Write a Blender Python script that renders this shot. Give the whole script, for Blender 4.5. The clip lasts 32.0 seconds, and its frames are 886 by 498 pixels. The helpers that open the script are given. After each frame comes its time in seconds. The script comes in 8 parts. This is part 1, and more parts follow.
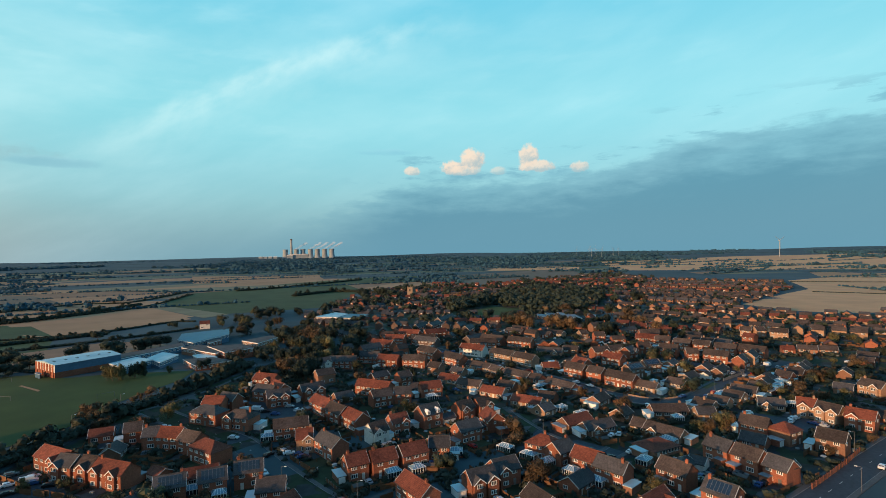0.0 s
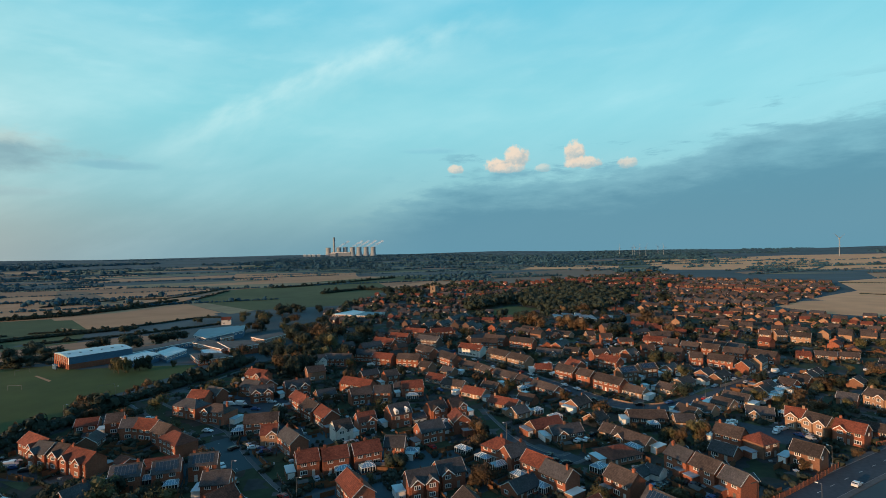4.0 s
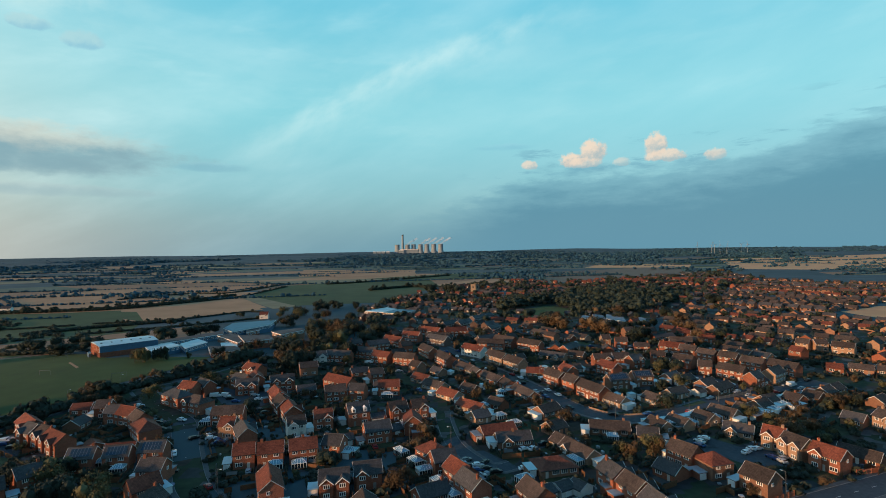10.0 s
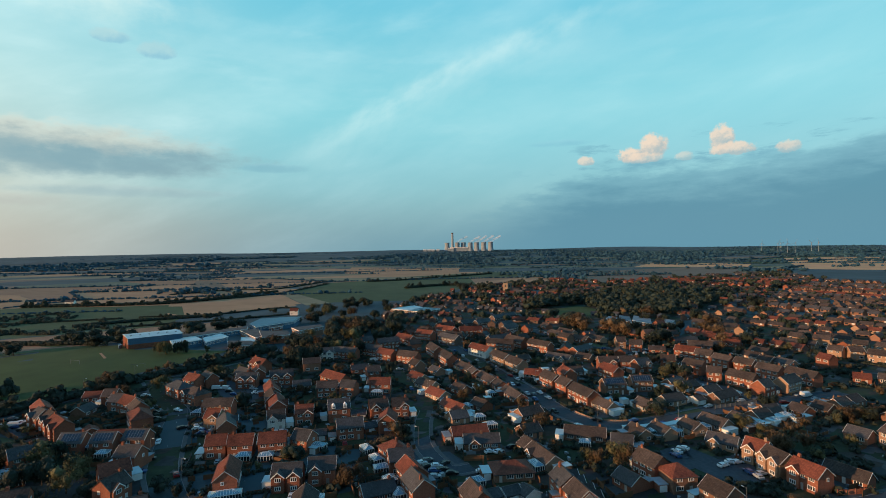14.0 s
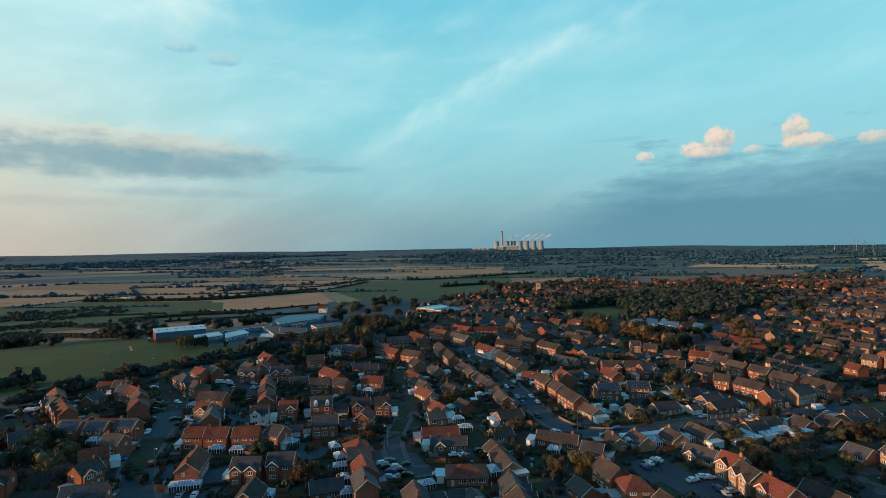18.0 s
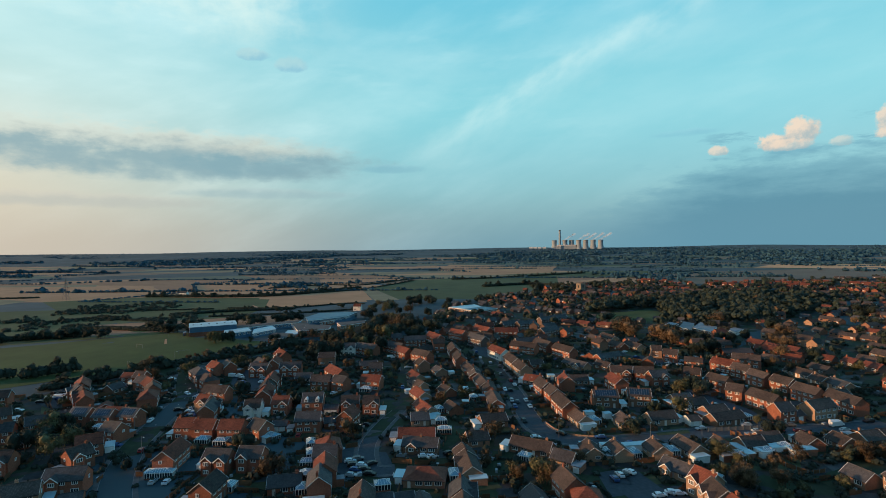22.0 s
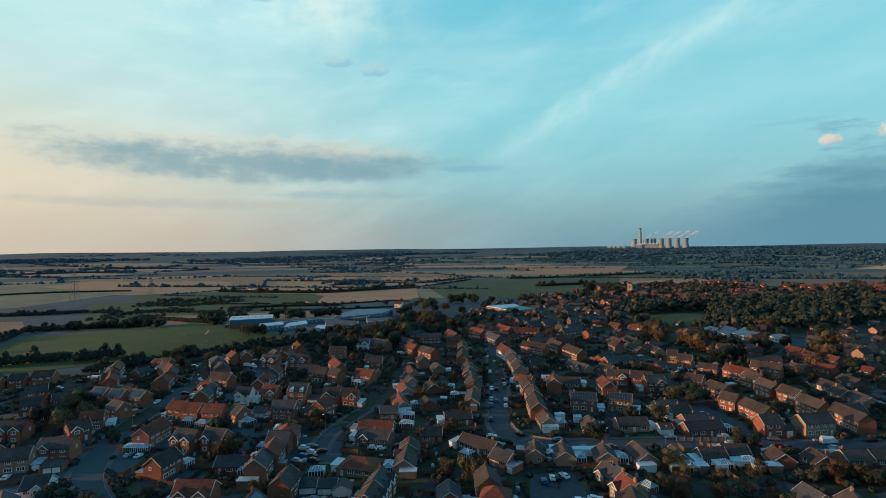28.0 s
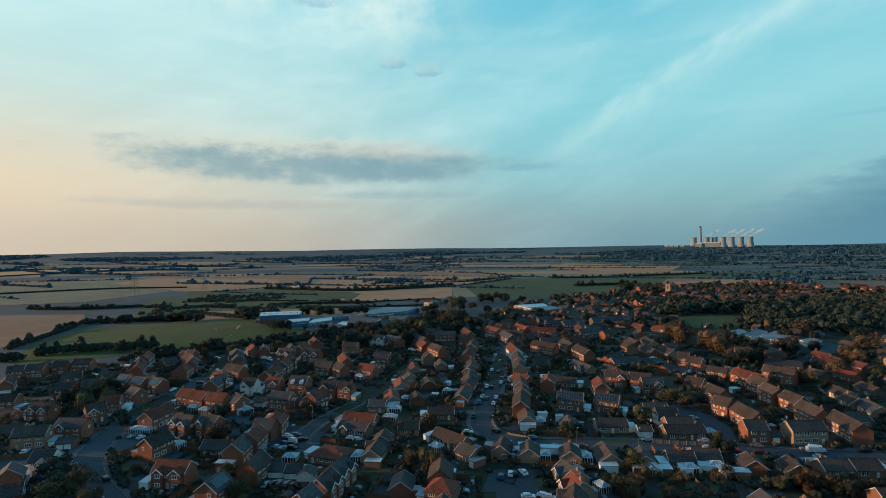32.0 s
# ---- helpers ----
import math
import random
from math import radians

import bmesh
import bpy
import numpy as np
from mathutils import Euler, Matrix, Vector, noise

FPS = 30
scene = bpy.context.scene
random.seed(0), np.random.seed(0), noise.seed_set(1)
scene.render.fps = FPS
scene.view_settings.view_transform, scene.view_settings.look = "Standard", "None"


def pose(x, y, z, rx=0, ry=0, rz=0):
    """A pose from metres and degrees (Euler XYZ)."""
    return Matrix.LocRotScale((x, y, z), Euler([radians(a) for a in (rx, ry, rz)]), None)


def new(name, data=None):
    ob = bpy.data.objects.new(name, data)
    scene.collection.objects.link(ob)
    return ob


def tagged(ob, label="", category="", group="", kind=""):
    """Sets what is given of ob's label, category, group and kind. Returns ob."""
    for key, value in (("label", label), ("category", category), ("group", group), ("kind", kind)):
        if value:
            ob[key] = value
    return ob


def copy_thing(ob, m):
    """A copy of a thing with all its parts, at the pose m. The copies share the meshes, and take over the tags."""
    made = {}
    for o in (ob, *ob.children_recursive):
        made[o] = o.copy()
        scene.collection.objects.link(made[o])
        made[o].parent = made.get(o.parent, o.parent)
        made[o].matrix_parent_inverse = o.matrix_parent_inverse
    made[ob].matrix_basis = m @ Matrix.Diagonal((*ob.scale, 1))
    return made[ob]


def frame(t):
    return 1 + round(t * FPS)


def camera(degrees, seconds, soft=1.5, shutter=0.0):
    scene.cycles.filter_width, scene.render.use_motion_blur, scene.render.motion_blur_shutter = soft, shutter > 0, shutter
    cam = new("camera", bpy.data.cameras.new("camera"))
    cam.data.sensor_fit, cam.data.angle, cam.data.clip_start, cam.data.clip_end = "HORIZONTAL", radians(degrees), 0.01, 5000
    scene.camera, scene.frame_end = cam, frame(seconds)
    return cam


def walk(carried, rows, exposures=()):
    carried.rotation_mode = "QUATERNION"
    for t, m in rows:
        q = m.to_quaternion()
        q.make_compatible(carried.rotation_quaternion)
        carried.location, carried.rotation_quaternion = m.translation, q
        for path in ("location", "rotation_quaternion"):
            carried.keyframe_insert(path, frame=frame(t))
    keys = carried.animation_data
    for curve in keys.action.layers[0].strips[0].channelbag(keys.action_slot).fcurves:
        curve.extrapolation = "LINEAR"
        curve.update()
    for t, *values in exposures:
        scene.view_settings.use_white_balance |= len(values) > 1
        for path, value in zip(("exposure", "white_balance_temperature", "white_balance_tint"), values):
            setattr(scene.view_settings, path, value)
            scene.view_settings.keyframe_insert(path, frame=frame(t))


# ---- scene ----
cam = camera(81.82, 32.0, soft=0.9)


def eye(x, y, z, yaw, pitch, lean):
    return pose(x, y, z, 90 + pitch, 0, yaw) @ pose(0, 0, 0, 0, 0, lean)


PATH = [
    (0.0, 0.00, -0.00, 72.29, -3.25, 0.34, -1.11),
    (0.5, 3.83, -0.09, 72.30, -2.45, 0.32, -1.10),
    (1.0, 7.66, -0.17, 72.32, -1.87, 0.31, -1.09),
    (1.5, 11.50, -0.24, 72.34, -1.29, 0.29, -1.08),
    (2.0, 15.35, -0.29, 72.37, -0.66, 0.28, -1.07),
    (2.5, 19.21, -0.31, 72.41, -0.07, 0.26, -1.06),
    (3.0, 23.10, -0.30, 72.46, 0.45, 0.25, -1.05),
    (3.5, 27.01, -0.24, 72.52, 1.02, 0.23, -1.05),
    (4.0, 30.95, -0.14, 72.59, 1.64, 0.22, -1.04),
    (4.5, 34.92, 0.02, 72.68, 2.29, 0.20, -1.03),
    (5.0, 38.92, 0.24, 72.78, 2.94, 0.19, -1.02),
    (5.5, 42.94, 0.52, 72.89, 3.57, 0.17, -1.01),
    (6.0, 46.96, 0.85, 73.01, 4.18, 0.16, -1.00),
    (6.5, 51.00, 1.25, 73.12, 4.78, 0.14, -0.99),
    (7.0, 55.03, 1.70, 73.22, 5.27, 0.12, -0.98),
    (7.5, 59.05, 2.21, 73.32, 5.93, 0.11, -0.97),
    (8.0, 63.05, 2.79, 73.39, 6.65, 0.09, -0.96),
    (8.5, 67.03, 3.43, 73.45, 7.40, 0.07, -0.95),
    (9.0, 70.99, 4.12, 73.49, 8.27, 0.05, -0.94),
    (9.5, 74.93, 4.86, 73.52, 9.01, 0.03, -0.94),
    (10.0, 78.85, 5.65, 73.54, 9.80, 0.02, -0.93),
    (10.5, 82.77, 6.47, 73.56, 10.59, -0.00, -0.92),
    (11.0, 86.66, 7.32, 73.57, 11.39, -0.02, -0.91),
    (11.5, 90.56, 8.19, 73.60, 12.12, -0.04, -0.90),
    (12.0, 94.44, 9.08, 73.63, 12.84, -0.06, -0.89),
    (12.5, 98.32, 9.98, 73.67, 13.64, -0.07, -0.88),
    (13.0, 102.19, 10.90, 73.72, 14.36, -0.09, -0.87),
    (13.5, 106.05, 11.85, 73.78, 15.08, -0.11, -0.86),
    (14.0, 109.89, 12.85, 73.85, 15.79, -0.12, -0.86),
    (14.5, 113.70, 13.90, 73.92, 16.59, -0.14, -0.85),
    (15.0, 117.49, 15.03, 74.00, 17.33, -0.15, -0.84),
    (15.5, 121.25, 16.24, 74.07, 18.02, -0.16, -0.83),
    (16.0, 124.98, 17.54, 74.14, 18.70, -0.17, -0.82),
    (16.5, 128.66, 18.95, 74.20, 19.40, -0.18, -0.81),
    (17.0, 132.31, 20.45, 74.26, 20.15, -0.19, -0.80),
    (17.5, 135.93, 22.03, 74.32, 20.86, -0.20, -0.79),
    (18.0, 139.54, 23.69, 74.37, 21.74, -0.21, -0.78),
    (18.5, 143.12, 25.40, 74.42, 22.49, -0.21, -0.77),
    (19.0, 146.70, 27.15, 74.47, 23.30, -0.22, -0.76),
    (19.5, 150.28, 28.93, 74.51, 24.06, -0.22, -0.76),
    (20.0, 153.87, 30.73, 74.55, 24.86, -0.23, -0.75),
    (20.5, 157.47, 32.53, 74.59, 25.70, -0.23, -0.74),
    (21.0, 161.07, 34.34, 74.62, 26.66, -0.23, -0.73),
    (21.5, 164.68, 36.15, 74.65, 27.59, -0.23, -0.73),
    (22.0, 168.29, 37.97, 74.67, 28.43, -0.24, -0.72),
    (22.5, 171.89, 39.80, 74.68, 29.19, -0.24, -0.71),
    (23.0, 175.49, 41.62, 74.69, 29.96, -0.24, -0.71),
    (23.5, 179.07, 43.46, 74.67, 30.53, -0.24, -0.70),
    (24.0, 182.63, 45.30, 74.65, 31.20, -0.25, -0.70),
    (24.5, 186.17, 47.15, 74.61, 31.86, -0.25, -0.70),
    (25.0, 189.68, 49.00, 74.56, 32.59, -0.25, -0.70),
    (25.5, 193.18, 50.85, 74.50, 33.35, -0.25, -0.69),
    (26.0, 196.65, 52.71, 74.43, 34.16, -0.26, -0.69),
    (26.5, 200.10, 54.58, 74.37, 34.98, -0.26, -0.69),
    (27.0, 203.52, 56.45, 74.30, 35.82, -0.26, -0.69),
    (27.5, 206.92, 58.32, 74.24, 36.57, -0.27, -0.69),
    (28.0, 210.30, 60.20, 74.18, 37.28, -0.27, -0.69),
    (28.5, 213.66, 62.08, 74.14, 38.05, -0.28, -0.70),
    (29.0, 216.99, 63.96, 74.11, 38.79, -0.28, -0.70),
    (29.5, 220.30, 65.84, 74.08, 39.53, -0.28, -0.70),
    (30.0, 223.60, 67.72, 74.06, 40.33, -0.29, -0.70),
    (30.5, 226.89, 69.61, 74.05, 41.08, -0.29, -0.71),
    (31.0, 230.17, 71.49, 74.04, 41.64, -0.30, -0.71),
    (31.5, 233.44, 73.38, 74.03, 42.30, -0.30, -0.71),
    (32.0, 236.71, 75.27, 74.03, 43.28, -0.30, -0.71),
]
walk(cam, [(t, eye(*p)) for t, *p in PATH], exposures=((0.0, 0.12), (1.0, 0.10), (2.0, 0.05), (3.0, 0.02), (6.0, 0.0), (26.0, 0.0), (29.0, -0.06), (32.0, -0.06)))

# ---- world, sun ----
SUN_DIR = Vector((-0.77, -0.64, 0.0)).normalized()
SUN_EL = radians(6.8)
world = bpy.data.worlds.new("dusk_sky")
scene.world = world
world.use_nodes = True
wt = world.node_tree
wt.nodes.clear()


def wn(kind, **kw):
    n = wt.nodes.new(kind)
    for k, v in kw.items():
        if k == "op":
            n.operation = v
        elif k == "interp":
            n.interpolation_type = v
    return n


def plug(sock, v):
    if isinstance(v, (int, float)):
        sock.default_value = v
    elif isinstance(v, tuple):
        sock.default_value = (*v, 1.0) if len(v) == 3 and len(sock.default_value) == 4 else v
    else:
        sock.id_data.links.new(v, sock)


def wmath(op, a, b=0.0, c=0.0):
    n = wn("ShaderNodeMath", op=op)
    for s, v in zip(n.inputs, (a, b, c)):
        plug(s, v)
    return n.outputs[0]


def wstep(v, lo, hi):
    n = wn("ShaderNodeMapRange", interp="SMOOTHSTEP")
    for s, x in zip(n.inputs[:5], (v, lo, hi, 0.0, 1.0)):
        plug(s, x)
    return n.outputs[0]


def wmix(f, a, b):
    n = wn("ShaderNodeMix")
    n.data_type = "RGBA"
    plug(n.inputs[0], f)
    plug(n.inputs[6], a)
    plug(n.inputs[7], b)
    return n.outputs[2]


def wnoise(vec, scale, detail=4.0, rough=0.55):
    n = wn("ShaderNodeTexNoise")
    plug(n.inputs["Vector"], vec)
    plug(n.inputs["Scale"], scale)
    plug(n.inputs["Detail"], detail)
    plug(n.inputs["Roughness"], rough)
    return n.outputs[0]


def wvec(x, y, z=0.0):
    n = wn("ShaderNodeCombineXYZ")
    for s, v in zip(n.inputs, (x, y, z)):
        plug(s, v)
    return n.outputs[0]


wdir = wn("ShaderNodeTexCoord").outputs["Generated"]
wsep = wn("ShaderNodeSeparateXYZ")
plug(wsep.inputs[0], wdir)
DX, DY, DZ = wsep.outputs
# bearing to the left of +y and elevation, in degrees
BRG = wmath("MULTIPLY", wmath("ARCTAN2", wmath("MULTIPLY", DX, -1.0), DY), 57.2958)
ELV = wmath("MULTIPLY", wmath("ARCSINE", DZ), 57.2958)
air = wn("ShaderNodeTexSky")
air.sky_type = "NISHITA"
air.sun_disc = False
air.sun_elevation = SUN_EL
air.sun_rotation = math.atan2(SUN_DIR.x, SUN_DIR.y)
air.air_density, air.dust_density, air.ozone_density = 1.0, 1.2, 2.0
nish = wn("ShaderNodeVectorMath", op="SCALE")
plug(nish.inputs[0], air.outputs[0])
nish.inputs[3].default_value = 0.10
ZENITH = (0.020, 0.150, 0.38)
clear = wmix(wstep(ELV, -1.0, 16.0), (0.22, 0.41, 0.47), (0.26, 0.68, 0.75))
clear = wmix(wstep(ELV, 13.0, 34.0), clear, (0.11, 0.57, 0.77))
sky = wmix(0.72, nish.outputs[0], clear)
sky = wmix(wstep(ELV, 31.0, 60.0), sky, ZENITH)
# thin high cloud, brighter and warmer towards the sunset
FLAT = wvec(wmath("MULTIPLY", BRG, 0.035), wmath("MULTIPLY", ELV, 0.11))
DIAG = wvec(wmath("ADD", wmath("MULTIPLY", BRG, 0.05), wmath("MULTIPLY", ELV, 0.10)),
            wmath("SUBTRACT", wmath("MULTIPLY", ELV, 0.05), wmath("MULTIPLY", BRG, 0.016)), 3.1)
veil = wstep(wnoise(DIAG, 1.3, 6.0, 0.55), 0.38, 0.85)
left = wstep(BRG, 5.0, 75.0)
veil = wmath("MULTIPLY", veil, wmath("ADD", 0.16, wmath("MULTIPLY", left, 0.50)))
sky = wmix(veil, sky, (0.60, 0.84, 0.86))
glow = wmath("MULTIPLY", wstep(BRG, 28.0, 90.0), wmath("SUBTRACT", 1.0, wstep(ELV, 4.0, 27.0)))
sky = wmix(wmath("MULTIPLY", glow, 0.92), sky, (0.72, 0.585, 0.415))
low = wmath("MULTIPLY", wstep(BRG, 10.0, 66.0), wmath("SUBTRACT", 1.0, wstep(ELV, 0.0, 7.0)))
sky = wmix(wmath("MULTIPLY", low, 0.55), sky, (0.46, 0.385, 0.315))
pale = wmath("MULTIPLY", wstep(BRG, 25.0, 85.0), wstep(ELV, 6.0, 20.0))
sky = wmix(wmath("MULTIPLY", pale, 0.55), sky, (0.52, 0.74, 0.73))
# soft mottled sheets of cirrus over the upper sky
sheet_a = wnoise(wvec(wmath("MULTIPLY", BRG, 0.055), wmath("MULTIPLY", ELV, 0.16), 1.7), 1.0, 5.0, 0.52)
sheet_b = wnoise(wvec(wmath("ADD", wmath("MULTIPLY", BRG, 0.10), wmath("MULTIPLY", ELV, 0.12)), wmath("MULTIPLY", ELV, 0.36), 9.1), 1.0, 6.0, 0.55)
thin = wmath("MULTIPLY", wmath("ADD", wmath("MULTIPLY", wstep(sheet_a, 0.42, 0.72), 0.6), wmath("MULTIPLY", wstep(sheet_b, 0.50, 0.78), 0.5)),
             wmath("MULTIPLY", wstep(ELV, 6.0, 14.0), wmath("SUBTRACT", 1.0, wstep(ELV, 33.0, 42.0))))
sky = wmix(wmath("MULTIPLY", thin, wmath("ADD", 0.14, wmath("MULTIPLY", wstep(BRG, -5.0, 45.0), 0.20))), sky, (0.64, 0.83, 0.82))
# long streak of cirrus running up to the north
run = wmath("SUBTRACT", 22.2, BRG)
up = wmath("SUBTRACT", wmath("ADD", 15.5, wmath("MULTIPLY", run, 0.52)), wmath("MULTIPLY", wmath("MULTIPLY", run, run), 0.0075))
off = wmath("SUBTRACT", ELV, up)
wisp = wnoise(wvec(wmath("MULTIPLY", run, 0.20), wmath("MULTIPLY", off, 0.34), 6.2), 1.0, 5.0, 0.55)
bent = wmath("ADD", off, wmath("MULTIPLY", wmath("SUBTRACT", wnoise(wvec(wmath("MULTIPLY", run, 0.22), wmath("MULTIPLY", off, 0.25), 3.3), 1.0, 5.0), 0.5), 3.6))
span = wmath("MULTIPLY", wstep(BRG, -12.0, 10.0), wmath("SUBTRACT", 1.0, wstep(BRG, 21.0, 36.0)))
for shift, half, amt in ((0.0, 1.7, 0.34), (-1.4, 3.6, 0.18)):
    band = wmath("SUBTRACT", 1.0, wstep(wmath("ABSOLUTE", wmath("SUBTRACT", bent, shift)), 0.0, half))
    sky = wmix(wmath("MULTIPLY", wmath("MULTIPLY", band, span), wmath("MULTIPLY", wstep(wisp, 0.22, 0.70), amt)), sky, (0.64, 0.80, 0.77))


def ragged(kb, ke, amount, seed, detail=7.0, rough=0.6):
    """Cloud-edge noise about zero, stretched by its two scales per degree."""
    n = wnoise(wvec(wmath("MULTIPLY", BRG, kb), wmath("MULTIPLY", ELV, ke), seed), 1.0, detail, rough)
    return wmath("MULTIPLY", wmath("SUBTRACT", n, 0.5), amount)


def clip(v, lo, hi):
    return wmath("MINIMUM", wmath("MAXIMUM", v, lo), hi)


# heavy blue-grey bank low in the east: a wedge that rises, runs level and rises again
top = wmath("ADD", wmath("ADD", 4.2, wmath("MULTIPLY", clip(wmath("SUBTRACT", 10.6, BRG), 0.0, 11.2), 0.36)),
            wmath("MULTIPLY", clip(wmath("SUBTRACT", -16.0, BRG), 0.0, 13.0), 0.22))
depth = wmath("SUBTRACT", top, ELV)
edge = wmath("ADD", depth, wmath("ADD", ragged(0.09, 0.36, 5.6, 2.0), ragged(0.26, 0.9, 5.0, 8.0)))
lee = wmath("SUBTRACT", 1.0, wstep(BRG, 1.0, 19.0))
body = wmath("MULTIPLY", wmath("ADD", wmath("MULTIPLY", wstep(edge, -0.5, 1.3), 0.58), wmath("MULTIPLY", wstep(edge, -1.0, 5.0), 0.42)), lee)
sky = wmix(wmath("MULTIPLY", body, 0.80), sky, wmix(wstep(edge, 0.0, 5.0), (0.115, 0.285, 0.375), (0.060, 0.192, 0.280)))
# flecks torn off its upper edge
fleck = wmath("MULTIPLY", wstep(ragged(0.16, 0.80, 1.0, 4.4), 0.06, 0.17), wmath("MULTIPLY", wstep(depth, -4.2, -1.6), wmath("SUBTRACT", 1.0, wstep(depth, -0.5, 0.8))))
sky = wmix(wmath("MULTIPLY", wmath("MULTIPLY", fleck, wmath("SUBTRACT", 1.0, wstep(BRG, -2.0, 12.0))), 0.55), sky, (0.12, 0.30, 0.40))
# lower haze
haze = wmath("MULTIPLY", wmath("SUBTRACT", 1.0, wstep(ELV, 0.0, 7.0)), wmath("SUBTRACT", 1.0, wmath("MULTIPLY", wstep(BRG, 12.0, 66.0), 0.9)))
sky = wmix(wmath("MULTIPLY", haze, 0.6), sky, (0.115, 0.26, 0.34))


def long_cloud(b, e, rb, re, belly, crest, amt, seed):
    """A long flat-bottomed cloud with a lumpy lit crest."""
    global sky
    u = wmath("DIVIDE", wmath("SUBTRACT", BRG, b), rb)
    v = wmath("DIVIDE", wmath("SUBTRACT", ELV, e), re)
    v = wmath("ADD", v, wmath("MULTIPLY", wmath("MINIMUM", v, 0.0), 0.45))
    lump = wmath("ADD", ragged(0.11, 0.34, 2.0, seed), ragged(0.42, 0.8, 1.5, seed + 3.0))
    r = wmath("SUBTRACT", 1.0, wmath("ADD", wmath("MULTIPLY", u, u), wmath("MULTIPLY", v, v)))
    mask = wstep(wmath("ADD", r, lump), -0.2, 1.1)
    lit = wstep(wmath("SUBTRACT", v, wmath("MULTIPLY", lump, 0.6)), 0.10, 1.0)
    sky = wmix(wmath("MULTIPLY", mask, amt), sky, wmix(lit, belly, crest))


long_cloud(57.0, 8.9, 21.5, 3.3, (0.225, 0.345, 0.380), (0.70, 0.65, 0.53), 0.90, 11.0)
long_cloud(48.0, 8.7, 10.5, 2.7, (0.185, 0.325, 0.375), (0.66, 0.62, 0.50), 0.7, 15.0)
long_cloud(47.0, 5.7, 10.0, 0.7, (0.27, 0.39, 0.42), (0.36, 0.46, 0.47), 0.6, 21.0)
long_cloud(34.4, 8.6, 4.0, 0.6, (0.18, 0.38, 0.46), (0.26, 0.47, 0.54), 0.6, 27.0)
long_cloud(66.0, 4.6, 16.0, 0.9, (0.40, 0.42, 0.39), (0.52, 0.50, 0.44), 0.6, 31.0)
long_cloud(3.0, 11.0, 4.0, 0.5, (0.18, 0.42, 0.53), (0.28, 0.53, 0.62), 0.5, 35.0)


def puff(b, e, rb, re, tone, amt=0.9, grain=70.0):
    """A small heap of cloud, given by its bearing, elevation and half sizes in degrees."""
    global sky
    u = wmath("DIVIDE", wmath("SUBTRACT", BRG, b), rb)
    v = wmath("DIVIDE", wmath("SUBTRACT", ELV, e), re)
    v = wmath("ADD", v, wmath("MULTIPLY", wmath("MINIMUM", v, 0.0), 0.4))
    r = wmath("ADD", wmath("MULTIPLY", u, u), wmath("MULTIPLY", v, v))
    r = wmath("ADD", r, wmath("MULTIPLY", wmath("SUBTRACT", wnoise(wdir, grain, 7.0, 0.62), 0.5), 2.6))
    lit = wmix(wstep(wmath("ADD", wmath("SUBTRACT", v, wmath("MULTIPLY", u, -0.4)), wmath("MULTIPLY", wmath("SUBTRACT", wnoise(wdir, grain * 1.3, 5.0, 0.6), 0.5), 3.0)), -0.9, 0.8), tuple(c * k for c, k in zip(tone, (0.50, 0.72, 0.92))), tone)
    sky = wmix(wmath("MULTIPLY", wmath("SUBTRACT", 1.0, wstep(r, 0.55, 1.35)), amt), sky, lit)


PINK = (0.71, 0.58, 0.46)
for b, e, rb, re, amt in ((-6.7, 10.0, 1.35, 1.35, 0.95), (-4.5, 9.3, 1.3, 0.85, 0.95), (-5.7, 8.9, 2.1, 0.6, 0.7), (-13.0, 10.2, 1.1, 1.4, 0.9), (-14.0, 9.1, 1.9, 0.75, 0.85), (0.0, 8.9, 0.9, 0.6, 0.75), (-18.4, 8.8, 0.95, 0.65, 0.65), (-9.6, 8.8, 0.9, 0.5, 0.45)):
    puff(b, e, rb, re, PINK, amt)
for b, e, rb, re in ((44.6, 18.9, 1.7, 0.9), (48.6, 19.6, 1.6, 0.7), (57.0, 25.5, 3.6, 1.4)):
    puff(b, e, rb, re, (0.36, 0.54, 0.57), 0.55, 34.0)
# broken cream cloud high in the west
zone = wmath("MULTIPLY", wmath("MULTIPLY", wstep(BRG, 36.0, 50.0), wmath("SUBTRACT", 1.0, wstep(BRG, 60.0, 84.0))), wstep(ELV, 17.5, 25.0))
torn = wmath("ADD", wmath("MULTIPLY", wnoise(wdir, 7.0, 8.0, 0.62), 0.7), wmath("MULTIPLY", wnoise(FLAT, 5.0, 6.0, 0.6), 0.3))
sky = wmix(wmath("MULTIPLY", wmath("MULTIPLY", zone, wstep(torn, 0.34, 0.64)), 0.55), sky, (0.76, 0.84, 0.74))
below = wmath("SUBTRACT", 1.0, wstep(ELV, -1.2, -0.2))
sky = wmix(wstep(ELV, 31.0, 50.0), sky, ZENITH)
sky = wmix(below, sky, (0.05, 0.10, 0.13))
south = wmath("MAXIMUM", wstep(BRG, 98.0, 150.0), wmath("SUBTRACT", 1.0, wstep(BRG, -150.0, -60.0)))
sky = wmix(wmath("MULTIPLY", south, 0.88), sky, (0.090, 0.175, 0.245))
bg = wn("ShaderNodeBackground")
plug(bg.inputs[0], sky)
bg.inputs[1].default_value = 1.25
plug(wn("ShaderNodeOutputWorld").inputs[0], bg.outputs[0])

